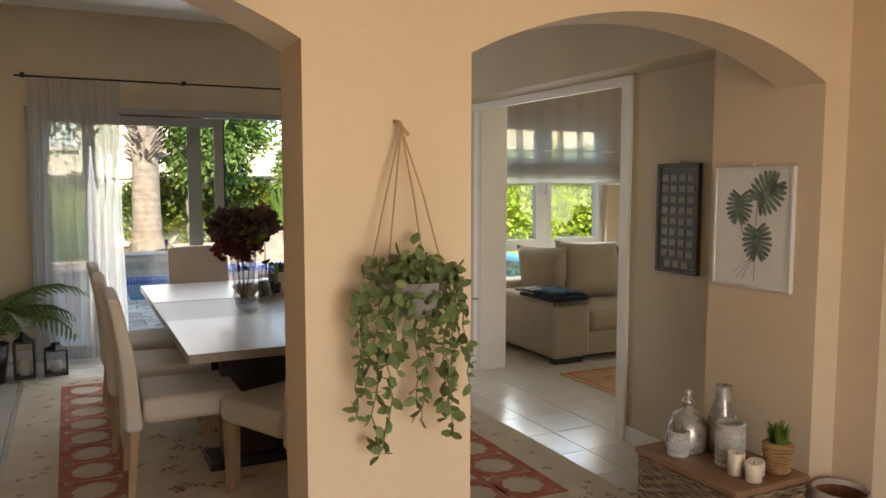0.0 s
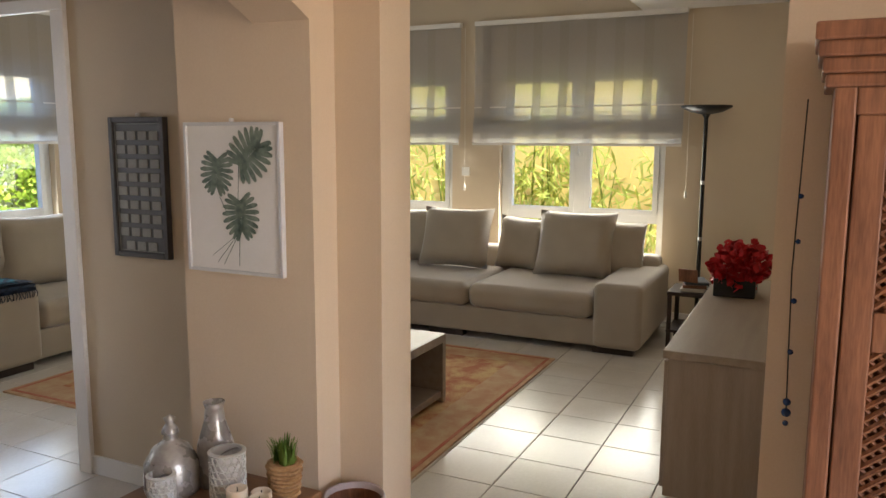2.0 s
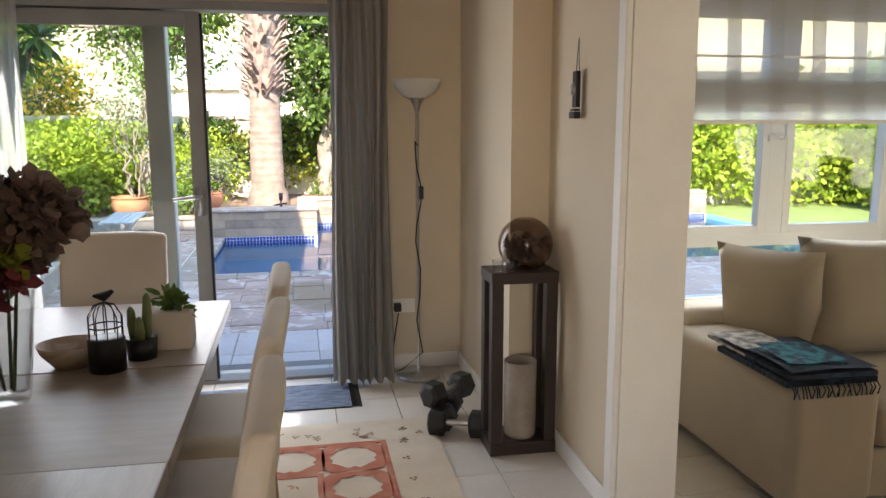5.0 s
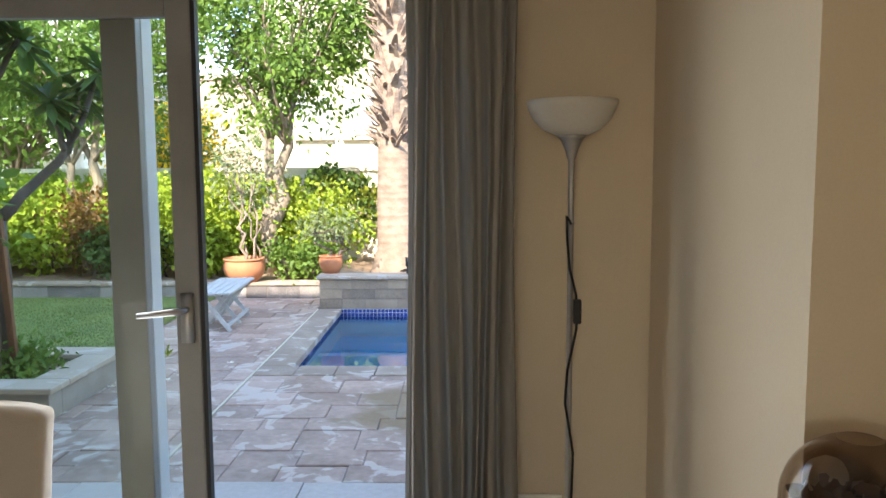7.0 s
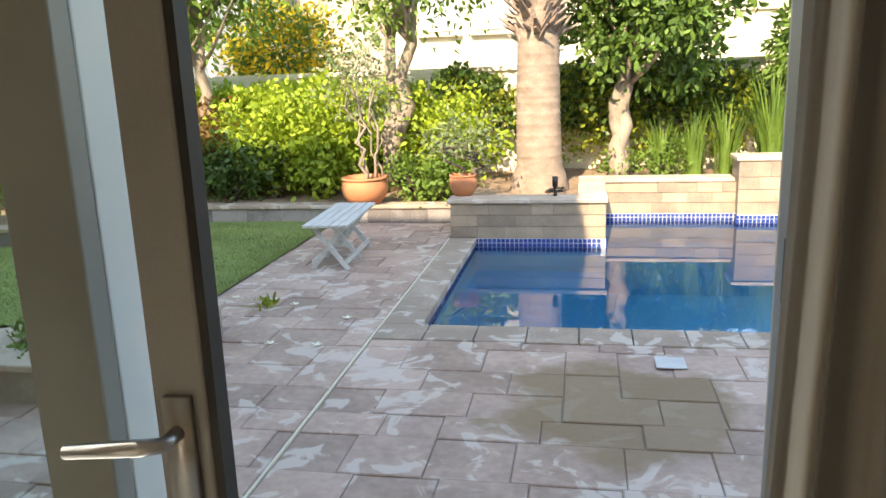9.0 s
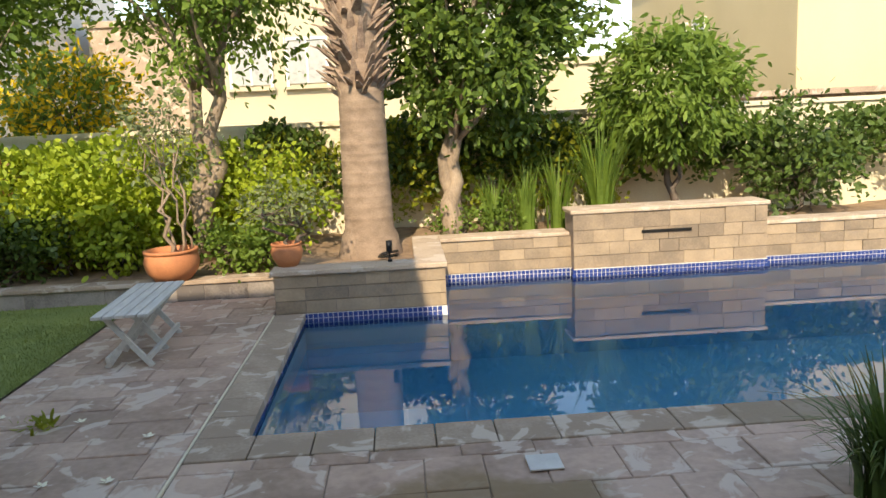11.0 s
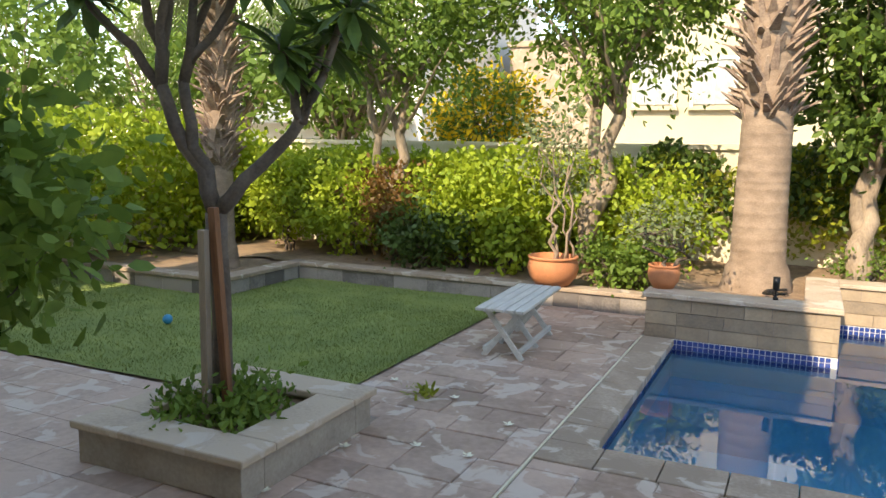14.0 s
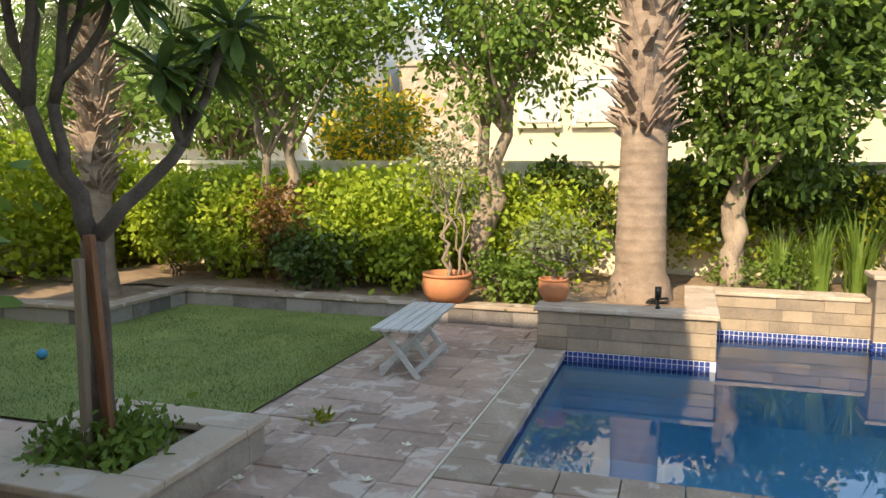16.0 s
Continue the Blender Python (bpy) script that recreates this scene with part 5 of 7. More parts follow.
def chair():
    t = thing("dining_chair", pose(0, 0, 0), "cream upholstered dining chair with light oak legs", "chair", "chairs round the dining table")
    s = Shape().box(-0.235, -0.22, 0.36, 0.235, 0.25, 0.485)
    s.put("seat", CREAM, t, bevel=0.035, seg=4)
    b = Shape()
    n = 10
    for j in range(n + 1):
        f = j / n
        z = 0.33 + 0.66 * f
        yb = -0.25 - 0.075 * f ** 2 - 0.012
        th = 0.075 - 0.02 * f
        for i in range(9):
            x = -0.235 + 0.47 * i / 8
            cz = -0.015 * (abs(x) / 0.235) ** 4 * (1 if j == n else 0)
            b.v.append((x, yb - th / 2 - 0.012 * (1 - (x / 0.235) ** 2), z + cz))
        for i in range(9):
            x = 0.235 - 0.47 * i / 8
            cz = -0.015 * (abs(x) / 0.235) ** 4 * (1 if j == n else 0)
            b.v.append((x, yb + th / 2, z + cz))
    for j in range(n):
        for i in range(18):
            a, c = j * 18 + i, j * 18 + (i + 1) % 18
            b.f.append((a, c, c + 18, a + 18))
    b.f.append(tuple(range(17, -1, -1)))
    b.f.append(tuple(n * 18 + i for i in range(18)))
    b.put("backrest", CREAM, t, bevel=0.018, seg=3)
    for x, y in ((-0.2, 0.215), (0.2, 0.215), (-0.2, -0.255), (0.2, -0.255)):
        l = Shape()
        i = len(l.v)
        k = 0.03 if y < 0 else 0
        for z, w, dy in ((0, 0.015, -k), (0.36, 0.022, 0)):
            l.v += [(x - w, y - w + dy, z), (x + w, y - w + dy, z), (x + w, y + w + dy, z), (x - w, y + w + dy, z)]
        l.f += [(0, 3, 2, 1), (4, 5, 6, 7), (0, 1, 5, 4), (1, 2, 6, 5), (2, 3, 7, 6), (3, 0, 4, 7)]
        l.put("leg", OAK, t, bevel=0.003)
    return t


ch = chair()
ch.matrix_world = pose(1.39, 4.26, RT, 0, 0, 90)
for m in (pose(1.39, 4.86, RT, 0, 0, 88), pose(1.39, 5.44, RT, 0, 0, 91), pose(0.50, 4.05, RT, 0, 0, -90), pose(0.47, 4.75, RT, 0, 0, -92), pose(0.46, 5.45, RT, 0, 0, -89), pose(0.94, 6.2, RT, 0, 0, 180), pose(0.93, 3.60, RT, 0, 0, 25)):
    copy_thing(ch, m)

TT = RT + 0.735
# vases, flowers and small pots on the table


def lathe_thing(name, x, y, z, prof, m, label, cat, n=28, part="body"):
    t = thing(name, pose(x, y, z), label, cat)
    Shape().lathe(prof, n).put(part, m, t, smooth=True)
    return t


lathe_thing("glass_bowl", 0.98, 4.62, TT, [(0.001, 0.003), (0.06, 0.003), (0.10, 0.04), (0.118, 0.10), (0.10, 0.165), (0.085, 0.19), (0.09, 0.195), (0.082, 0.19), (0.096, 0.16), (0.113, 0.10), (0.096, 0.045), (0.055, 0.012), (0.001, 0.012)], GLASS, "round clear glass bowl on the dining table", "bowl")
v = lathe_thing("glass_vase", 1.0, 4.98, TT, [(0.001, 0.0), (0.05, 0.0), (0.055, 0.02), (0.085, 0.31), (0.09, 0.33), (0.086, 0.33), (0.05, 0.03), (0.001, 0.028)], GLASS, "tall fluted clear glass vase on the table", "vase")
HYD = mat("faded brown hydrangea", (0.19, 0.13, 0.10), (0.09, 0.06, 0.05), rough=0.8, scale=9, fine=40, bump=0, trans=0.2)
DRED = mat("dark red petals", (0.16, 0.02, 0.025), (0.07, 0.012, 0.015), rough=0.7, scale=9, fine=40, bump=0)
fl = thing("flower_bunch", pose(1.0, 4.98, TT + 0.01), "brown hydrangea heads and dark red blooms in the vase", "flowers")
s = Shape()
heads = ((-0.09, 0.02, 0.49, 0.10), (0.09, -0.02, 0.50, 0.11), (0.01, 0.09, 0.50, 0.09))
for x, y, z, r in heads:
    s.tube([(x * 0.15, y * 0.15, 0.02), (x * 0.5, y * 0.5, 0.3), (x, y, z - 0.05)], 0.005, 6)
s.put("stems", LEAF_D, fl)
for x, y, z, r in heads:
    p_, o_, c_ = clumps(int(100 * x) + 50, 90, 9, (x, y, z), (r, r, r * 0.75), 0.015, 0.8)
    foliage("flower_head", p_, 0.04, HYD, fl, out=o_, aspect=0.8, seed=4)
p_, o_, c_ = clumps(9, 16, 22, (-0.03, -0.03, 0.36), (0.13, 0.11, 0.07), 0.02, 0.4)
foliage("red_blooms", p_, 0.045, DRED, fl, out=o_, aspect=0.7, seed=5)
p_, o_, c_ = clumps(10, 4, 12, (0.03, -0.1, 0.42), (0.05, 0.03, 0.03), 0.015, 0.4)
foliage("green_bloom", p_, 0.045, LEAF_YG, fl, out=o_, aspect=0.7, seed=6)
lathe_thing("dish", 1.08, 5.28, TT, [(0.001, 0), (0.05, 0), (0.09, 0.05), (0.1, 0.075), (0.094, 0.075), (0.05, 0.015), (0.001, 0.012)], STONECAP, "shallow grey stone planter dish on the table", "dish")
bc = thing("candle_cage", pose(1.20, 5.22, TT), "small black wire birdcage candle holder", "candle holder")
Shape().lathe([(0.001, 0), (0.055, 0), (0.055, 0.10), (0.05, 0.105), (0.001, 0.1)], 20).put("base", BLACK, bc, smooth=True)
s = Shape()
for k in range(10):
    a = 6.283 * k / 10
    s.tube([(0.05 * math.cos(a), 0.05 * math.sin(a), 0.1), (0.05 * math.cos(a), 0.05 * math.sin(a), 0.17), (0.03 * math.cos(a), 0.03 * math.sin(a), 0.205), (0, 0, 0.215)], 0.0022, 5)
s.tube([(0.05 * math.cos(6.283 * k / 16), 0.05 * math.sin(6.283 * k / 16), 0.14) for k in range(17)], 0.0025, 5)
s.tube([(-0.03, 0, 0.235), (0, 0, 0.23), (0.03, 0, 0.25)], [0.004, 0.016, 0.006], 8)
s.put("cage", BLACK, bc)
cp_ = lathe_thing("cactus_pot", 1.28, 5.33, TT, [(0.001, 0), (0.045, 0), (0.05, 0.07), (0.045, 0.07), (0.001, 0.06)], BLACK, "small dark pot with finger cacti", "plant")
s = Shape()
for x, y, h in ((-0.02, 0, 0.16), (0.015, 0.01, 0.2), (0.0, -0.02, 0.13)):
    s.tube([(x, y, 0.05), (x * 1.3, y, h * 0.7), (x * 1.4, y, h), (x * 1.4, y, h + 0.012)], [0.014, 0.016, 0.012, 0.004], 8)
s.put("cactus", LEAF_G, cp_, smooth=True)
sq = thing("plant_pot", pose(1.36, 5.46, TT), "square cream pot with a green succulent", "plant")
Shape().box(-0.065, -0.065, 0, 0.065, 0.065, 0.13).put("body", CREAM, sq, bevel=0.006)
p_, o_, c_ = clumps(13, 8, 10, (0, 0, 0.14), (0.045, 0.045, 0.025), 0.012, 0.3)
foliage("foliage", p_, 0.05, LEAF_D, sq, out=o_, seed=3)

# floor lamp
fl_ = thing("floor_lamp", pose(2.468, 7.15, 0), "silver uplighter floor lamp with a white bowl shade", "floor lamp")
Shape().lathe([(0.001, 0), (0.13, 0), (0.13, 0.018), (0.12, 0.026), (0.02, 0.03), (0.009, 0.05), (0.009, 1.37), (0.011, 1.372), (0.011, 1.38), (0.009, 1.382), (0.009, 1.57), (0.014, 1.575), (0.02, 1.60), (0.034, 1.63), (0.05, 1.645), (0.001, 1.645)], 32).put("stand", STEEL, fl_, smooth=True)
SHADE = mat("frosted white shade", (0.78, 0.75, 0.69), (0.72, 0.69, 0.63), rough=0.4, scale=3, bump=0, trans=0.4)
Shape().lathe([(0.045, 1.642), (0.085, 1.658), (0.115, 1.688), (0.131, 1.722), (0.137, 1.745), (0.133, 1.746), (0.126, 1.722), (0.110, 1.690), (0.08, 1.663), (0.001, 1.650)], 40).put("shade", SHADE, fl_, smooth=True)
Shape().tube([(0.0, -0.012, 1.375), (-0.014, -0.014, 1.40), (-0.012, -0.014, 1.33), (-0.004, -0.012, 1.24), (0.016, -0.016, 1.16), (0.02, -0.018, 1.11), (0.018, -0.018, 1.05), (-0.008, -0.016, 0.92), (-0.014, -0.016, 0.82), (0.012, -0.018, 0.66), (0.008, -0.02, 0.5), (-0.012, -0.02, 0.35), (0.02, -0.04, 0.16), (-0.1, -0.03, 0.06), (-0.16, 0.05, 0.012), (-0.13, 0.12, 0.2), (-0.10, 0.145, 0.36)], 0.0042, 7).put("cable", BLACK, fl_)
Shape().box(0.008, -0.03, 1.07, 0.032, -0.006, 1.145).put("switch", BLACK, fl_, bevel=0.004)
so_ = thing("wall_socket", pose(2.40, 7.329, 0.40), "white double wall socket with a black plug", "socket")
Shape().box(-0.075, -0.012, -0.045, 0.075, 0, 0.045).put("plate", WHITE, so_, bevel=0.004)
Shape().box(-0.06, -0.055, -0.03, -0.015, -0.012, 0.02).put("plug", BLACK, so_, bevel=0.005)

# tall dark stand with candles and a smoky globe
sd_ = thing("plant_stand", pose(2.77, 6.075, 0), "tall dark espresso wooden lantern stand", "stand")
for x in (-0.125, 0.125):
    for y in (-0.075, 0.075):
        Shape().box(x - 0.027, y - 0.027, 0.06, x + 0.027, y + 0.027, 0.80).put("post", DARKWOOD, sd_, bevel=0.003)
Shape().box(-0.155, -0.105, 0.80, 0.155, 0.105, 0.85).put("top", DARKWOOD, sd_, bevel=0.004)
Shape().box(-0.155, -0.105, 0.0, 0.155, 0.105, 0.06).put("base", DARKWOOD, sd_, bevel=0.004)
lathe_thing("storm_glass", 2.78, 6.07, 0.06, [(0.001, 0), (0.07, 0), (0.075, 0.02), (0.075, 0.36), (0.07, 0.36), (0.07, 0.03), (0.001, 0.03)], mat("cloudy tan glass", (0.46, 0.39, 0.31), (0.36, 0.30, 0.24), rough=0.25, trans=0.3, bump=0), "cloudy cylinder glass inside the dark stand", "vase")
gb_ = lathe_thing("glass_globe", 2.80, 6.085, 0.85, [(0.001, 0.0)] + [(0.125 * math.sin(0.5 + 2.35 * i / 14), 0.11 - 0.125 * math.cos(0.5 + 2.35 * i / 14)) for i in range(15)], SMOKE, "smoky glass globe bowl with dried petals", "bowl")
p_, o_, c_ = clumps(16, 30, 8, (0, 0, 0.085), (0.085, 0.085, 0.05), 0.012, 0.3)
foliage("petals", p_, 0.04, HYD, gb_, out=o_, aspect=0.8, seed=4)
for x, y in ((2.655, 6.02), (2.71, 5.99)):
    lathe_thing("tealight_glass", x, y, 0.85, [(0.001, 0.004), (0.024, 0.0), (0.03, 0.055), (0.027, 0.055), (0.021, 0.012), (0.001, 0.012)], GLASS, "small clear tealight glass on the dark stand", "candle holder", 16)


def dumbbell(m):
    t = thing("dumbbell", m, "black rubber hexagonal dumbbell on the floor", "dumbbell", "dumbbells")
    for x in (-0.1, 0.1):
        Shape().tube([(x - 0.045, 0, 0.065), (x - 0.035, 0, 0.065), (x + 0.035, 0, 0.065), (x + 0.045, 0, 0.065)], [0.045, 0.068, 0.068, 0.045], 6).put("weight", RUBBER, t)
    Shape().tube([(-0.06, 0, 0.065), (0.06, 0, 0.065)], 0.016, 10).put("grip", STEEL, t)


dumbbell(pose(2.50, 6.42, 0, 0, 0, 70))
dumbbell(pose(2.52, 6.24, 0, 0, 0, -20))
dumbbell(pose(2.50, 6.40, 0.115, 0, 0, 35))
mt_ = thing("door_mat", pose(1.62, 6.90, 0), "blue grey woven mat with dark fringe", "mat")
MATW = mat("blue grey woven rag", (0.20, 0.25, 0.32), (0.05, 0.06, 0.09), rough=0.95, scale=30, fine=120, stretch=(0.5, 3, 1), bump=0.6)
rough_sheet(-0.45, 0.42, -0.19, 0.19, 0.009, 0.04, 0.002, 3).box(-0.45, -0.19, 0, 0.42, 0.19, 0.007).put("weave", MATW, mt_)
s = Shape()
for k in range(34):
    y = -0.185 + k * 0.0112
    s.tube([(0.42, y, 0.006), (0.45, y + 0.004, 0.005), (0.475, y - 0.003, 0.004)], 0.0028, 4)
s.put("fringe", BLACK, mt_)
hg = thing("wall_hanging", pose(2.928, 5.80, 1.52), "small dark carved hanging on the wall", "wall hanging")
Shape().box(-0.02, -0.022, 0.045, 0, 0.022, 0.19).box(-0.03, -0.03, 0.0, 0, 0.03, 0.028).box(-0.026, -0.026, 0.03, 0, 0.026, 0.04).put("body", BLACK, hg, bevel=0.003)
Shape().lathe([(0.001, 0), (0.016, 0.01), (0.018, 0.03), (0.01, 0.05), (0.001, 0.055)], 14, (-0.02, 0, 0.09)).put("figure", STEEL, hg, smooth=True)
Shape().tube([(-0.006, -0.018, 0.19), (-0.004, 0, 0.32), (-0.006, 0.018, 0.19)], 0.002, 5).put("cord", BLACK, hg)


def lantern(x, y, w_, h):
    t = thing("lantern", pose(x, y, 0), "black metal and glass lantern on the floor", "lantern", "lanterns on the floor")
    a = w_ / 2
    s = Shape().box(-a, -a, 0, a, a, 0.02).box(-a, -a, h * 0.75, a, a, h * 0.78)
    for p, q in ((-1, -1), (1, -1), (1, 1), (-1, 1)):
        s.box(p * a - (0.014 if p > 0 else 0), q * a - (0.014 if q > 0 else 0), 0.02, p * a + (0 if p > 0 else 0.014), q * a + (0 if q > 0 else 0.014), h * 0.75)
    s.lathe([(a * 0.95, h * 0.78), (a * 0.4, h * 0.9), (a * 0.35, h * 0.97), (0.001, h)], 4)
    s.put("frame", BLACK, t)
    Shape().lathe([(0.001, 0.02), (a * 0.45, 0.02), (a * 0.45, h * 0.4), (0.001, h * 0.41)], 16).put("candle", CREAM, t, smooth=True)
    Shape().box(-a + 0.005, -a + 0.005, 0.02, a - 0.005, a - 0.005, h * 0.75).put("glass", GLASS, t)


lantern(-0.36, 6.72, 0.15, 0.37)
lantern(-0.14, 6.74, 0.17, 0.26)
pp = thing("potted_palm", pose(-0.62, 6.62, 0), "green feather palm in a dark pot", "plant")
Shape().lathe([(0.001, 0), (0.13, 0), (0.17, 0.30), (0.155, 0.30), (0.001, 0.27)], 24).put("pot", BLACK, pp, smooth=True)
s = Shape()
for k in range(15):
    frond(s, (0, 0, 0.28), k * 2.4, 1.0 + 0.2 * math.sin(k * 3.7), 1.25 - 0.5 * (k % 3) / 3, 300 + k, 20, 0.26)
tagged(s.put("fronds", LEAF_D, pp), kind="stuff")

# ---- hall ----
# hanging plant on the arch pillar
hp = thing("hanging_planter", pose(0.86, 2.0, 0), "trailing green plant in a hanging grey bowl", "hanging plant")
s = Shape().tube([(-0.005, 0.065, 1.71), (-0.005, 0.03, 1.705), (0.0, 0.02, 1.69), (0.02, 0.02, 1.67)], 0.006, 8)
s.put("hook", OAK, hp)
s = Shape()
for x in (-0.11, -0.055, 0.06, 0.12):
    s.tube([(0, 0.03, 1.69), (x * 0.5, 0.01, 1.5), (x, 0.0, 1.28)], 0.0028, 5)
s.put("cord", mat("tan jute cord", (0.42, 0.27, 0.16), rough=0.9), hp)
Shape().lathe([(0.001, 1.16), (0.05, 1.16), (0.085, 1.2), (0.1, 1.26), (0.095, 1.26), (0.001, 1.24)], 20, (0.01, -0.035, 0)).put("bowl", mat("grey stone bowl", (0.25, 0.24, 0.24), rough=0.6), hp, smooth=True)
rr = random.Random(77)
vp, vs = [], Shape()
for x, ln in ((-0.15, 0.2), (-0.13, 0.36), (-0.10, 0.50), (-0.09, 0.46), (-0.05, 0.22), (0.01, 0.36), (0.045, 0.40), (0.07, 0.44), (0.10, 0.36), (0.13, 0.40), (0.15, 0.3), (0.14, 0.18), (0.0, 0.26), (-0.16, 0.28)):
    pts = [(x * 0.5, -0.04, 1.27), (x * 0.9, -0.06 + rr.uniform(-0.03, 0.03), 1.30), (x * 1.02, -0.05, 1.24)]
    n = int(ln / 0.03)
    for k in range(n):
        q = pts[-1]
        pts.append((q[0] + rr.uniform(-0.009, 0.009), min(0.05, q[1] + rr.uniform(-0.008, 0.008)), q[2] - 0.03))
    vs.tube(pts, 0.0022, 5)
    for q in pts[1:]:
        for e in range(2):
            vp.append(q)
vs.put("stems", LEAF_G, hp)
p_, o_, c_ = clumps(17, 26, 8, (0.0, -0.04, 1.285), (0.13, 0.05, 0.04), 0.02, 0.4)
VINE = mat("soft green vine leaf", (0.20, 0.26, 0.11), (0.09, 0.13, 0.045), rough=0.55, scale=14, fine=40, trans=0.15, bump=0)
p2_, o2_, c2_ = clumps(27, 22, 7, (0.0, -0.10, 1.22), (0.13, 0.03, 0.06), 0.02, 0.2)
foliage("foliage", np.concatenate([np.array(vp), p_, p2_]), 0.038, VINE, hp, aspect=0.62, droop=0.25, seed=18, out=np.array([0, -0.45, 0.0]))

# pictures
PAPER = mat("warm white print paper", (0.74, 0.71, 0.67), (0.70, 0.67, 0.63), rough=0.35, bump=0, spec=0.5)
FRAMEW = mat("pale grey frame", (0.62, 0.61, 0.60), (0.56, 0.55, 0.54), rough=0.45, bump=0.05)
INK = mat("dark green ink", (0.045, 0.075, 0.055), (0.22, 0.26, 0.20), rough=0.5, scale=26, fine=60, bump=0)
pc = thing("leaf_print", pose(2.688, 2.395, 1.07), "framed print of three green split leaves", "picture")
W2, HP = 0.213, 0.53
s = Shape().box(-0.022, -W2, 0, 0, -W2 + 0.012, HP).box(-0.022, W2 - 0.012, 0, 0, W2, HP).box(-0.022, -W2 + 0.012, 0, 0, W2 - 0.012, 0.012).box(-0.022, -W2 + 0.012, HP - 0.012, 0, W2 - 0.012, HP)
s.put("frame", FRAMEW, pc, bevel=0.002)
Shape().box(-0.014, -W2 + 0.012, 0.012, -0.002, W2 - 0.012, HP - 0.012).put("paper", PAPER, pc)
s = Shape()
# split leaves: a fan of curved lobes either side of a midrib; y runs to the viewer's left


def split_leaf(s, cy, cz, size, ang, x=-0.0155):
    m = Matrix.Translation((x, cy, cz)) @ Matrix.Rotation(radians(ang), 4, "X")
    for side in (-1, 1):
        for k in range(9):
            f = k / 8
            ro = Vector((0, 0, size * (0.9 - 1.05 * f)))
            an = radians(28 + 95 * f)
            ln = size * (0.50 + 0.55 * math.sin(math.pi * (0.12 + 0.72 * f)))
            d = Vector((0, side * math.sin(an), math.cos(an)))
            e = Vector((0, -d.z, d.y)) * size * 0.10
            b0 = ro + d * size * 0.02
            s.quad(*[m @ q for q in (b0 - e * 0.7, ro + d * ln * 0.75 - e * 1.2, ro + d * ln * 0.96 - e * 0.75, ro + d * ln, ro + d * ln * 0.96 + e * 0.5, ro + d * ln * 0.75 + e * 1.0, b0 + e * 0.9)])
    s.quad(*[m @ Vector(q) for q in ((-0.0003, -0.003, -size * 0.2), (-0.0003, 0.003, -size * 0.2), (-0.0003, 0.001, size), (-0.0003, -0.001, size))])


split_leaf(s, 0.068, 0.385, 0.074, 184)
split_leaf(s, -0.05, 0.395, 0.09, 50, -0.0158)
split_leaf(s, -0.03, 0.24, 0.08, 176, -0.0156)
for a, c in (((0.06, 0.27), (0.02, 0.20)), ((-0.03, 0.39), (-0.02, 0.235)), ((-0.025, 0.15), (0.08, 0.035)), ((-0.025, 0.15), (0.05, 0.03)), ((-0.025, 0.15), (-0.02, 0.03)), ((0.0, 0.13), (0.10, 0.06))):
    s.quad((-0.0152, a[0] - 0.002, a[1]), (-0.0152, a[0] + 0.002, a[1]), (-0.0152, c[0] + 0.0015, c[1]), (-0.0152, c[0] - 0.0015, c[1]))
s.put("leaf_drawing", INK, pc)
Shape().lathe([(0.001, 0), (0.009, 0.002), (0.009, 0.012), (0.001, 0.014)], 10, (-0.01, 0.0, HP)).put("hook", WHITE, pc)
SLATE = mat("dark slate board", (0.11, 0.11, 0.105), (0.08, 0.08, 0.075), rough=0.5, scale=6)
SLATEF = mat("dark grey frame wood", (0.09, 0.085, 0.08), (0.06, 0.056, 0.052), rough=0.5, scale=6)
CHALK = mat("dull grey green card", (0.36, 0.36, 0.33), (0.27, 0.27, 0.25), rough=0.7, scale=20)
ca = thing("card_board", pose(2.929, 3.10, 1.045), "dark framed board with rows of grey cards", "wall board")
W2, HP = 0.155, 0.585
s = Shape().box(-0.03, -W2, 0, 0, -W2 + 0.022, HP).box(-0.03, W2 - 0.022, 0, 0, W2, HP).box(-0.03, -W2 + 0.022, 0, 0, W2 - 0.022, 0.022).box(-0.03, -W2 + 0.022, HP - 0.022, 0, W2 - 0.022, HP)
s.put("frame", SLATEF, ca, bevel=0.003)
Shape().box(-0.018, -W2 + 0.022, 0.022, -0.002, W2 - 0.022, HP - 0.022).put("board", SLATE, ca)
Shape().box(-0.0195, -W2 + 0.026, 0.026, -0.0182, -W2 + 0.029, HP - 0.026).box(-0.0195, W2 - 0.029, 0.026, -0.0182, W2 - 0.026, HP - 0.026).box(-0.0195, -W2 + 0.029, 0.026, -0.0182, W2 - 0.029, 0.029).box(-0.0195, -W2 + 0.029, HP - 0.029, -0.0182, W2 - 0.029, HP - 0.026).put("chalk_line", CHALK, ca)
for j in range(9):
    for i in range(4):
        if j == 8 and i == 3:
            continue
        y, z = 0.094 - i * 0.0625, HP - 0.082 - j * 0.0575
        if j == 8:
            y -= 0.03
        Shape().box(-0.0225, y - 0.024, z - 0.012, -0.018, y + 0.024, z + 0.024).put("card", CHALK, ca, bevel=0.0015)
Shape().lathe([(0.001, 0), (0.009, 0.002), (0.009, 0.014), (0.001, 0.016)], 10, (-0.01, 0.0, HP)).put("hook", WHITE, ca)

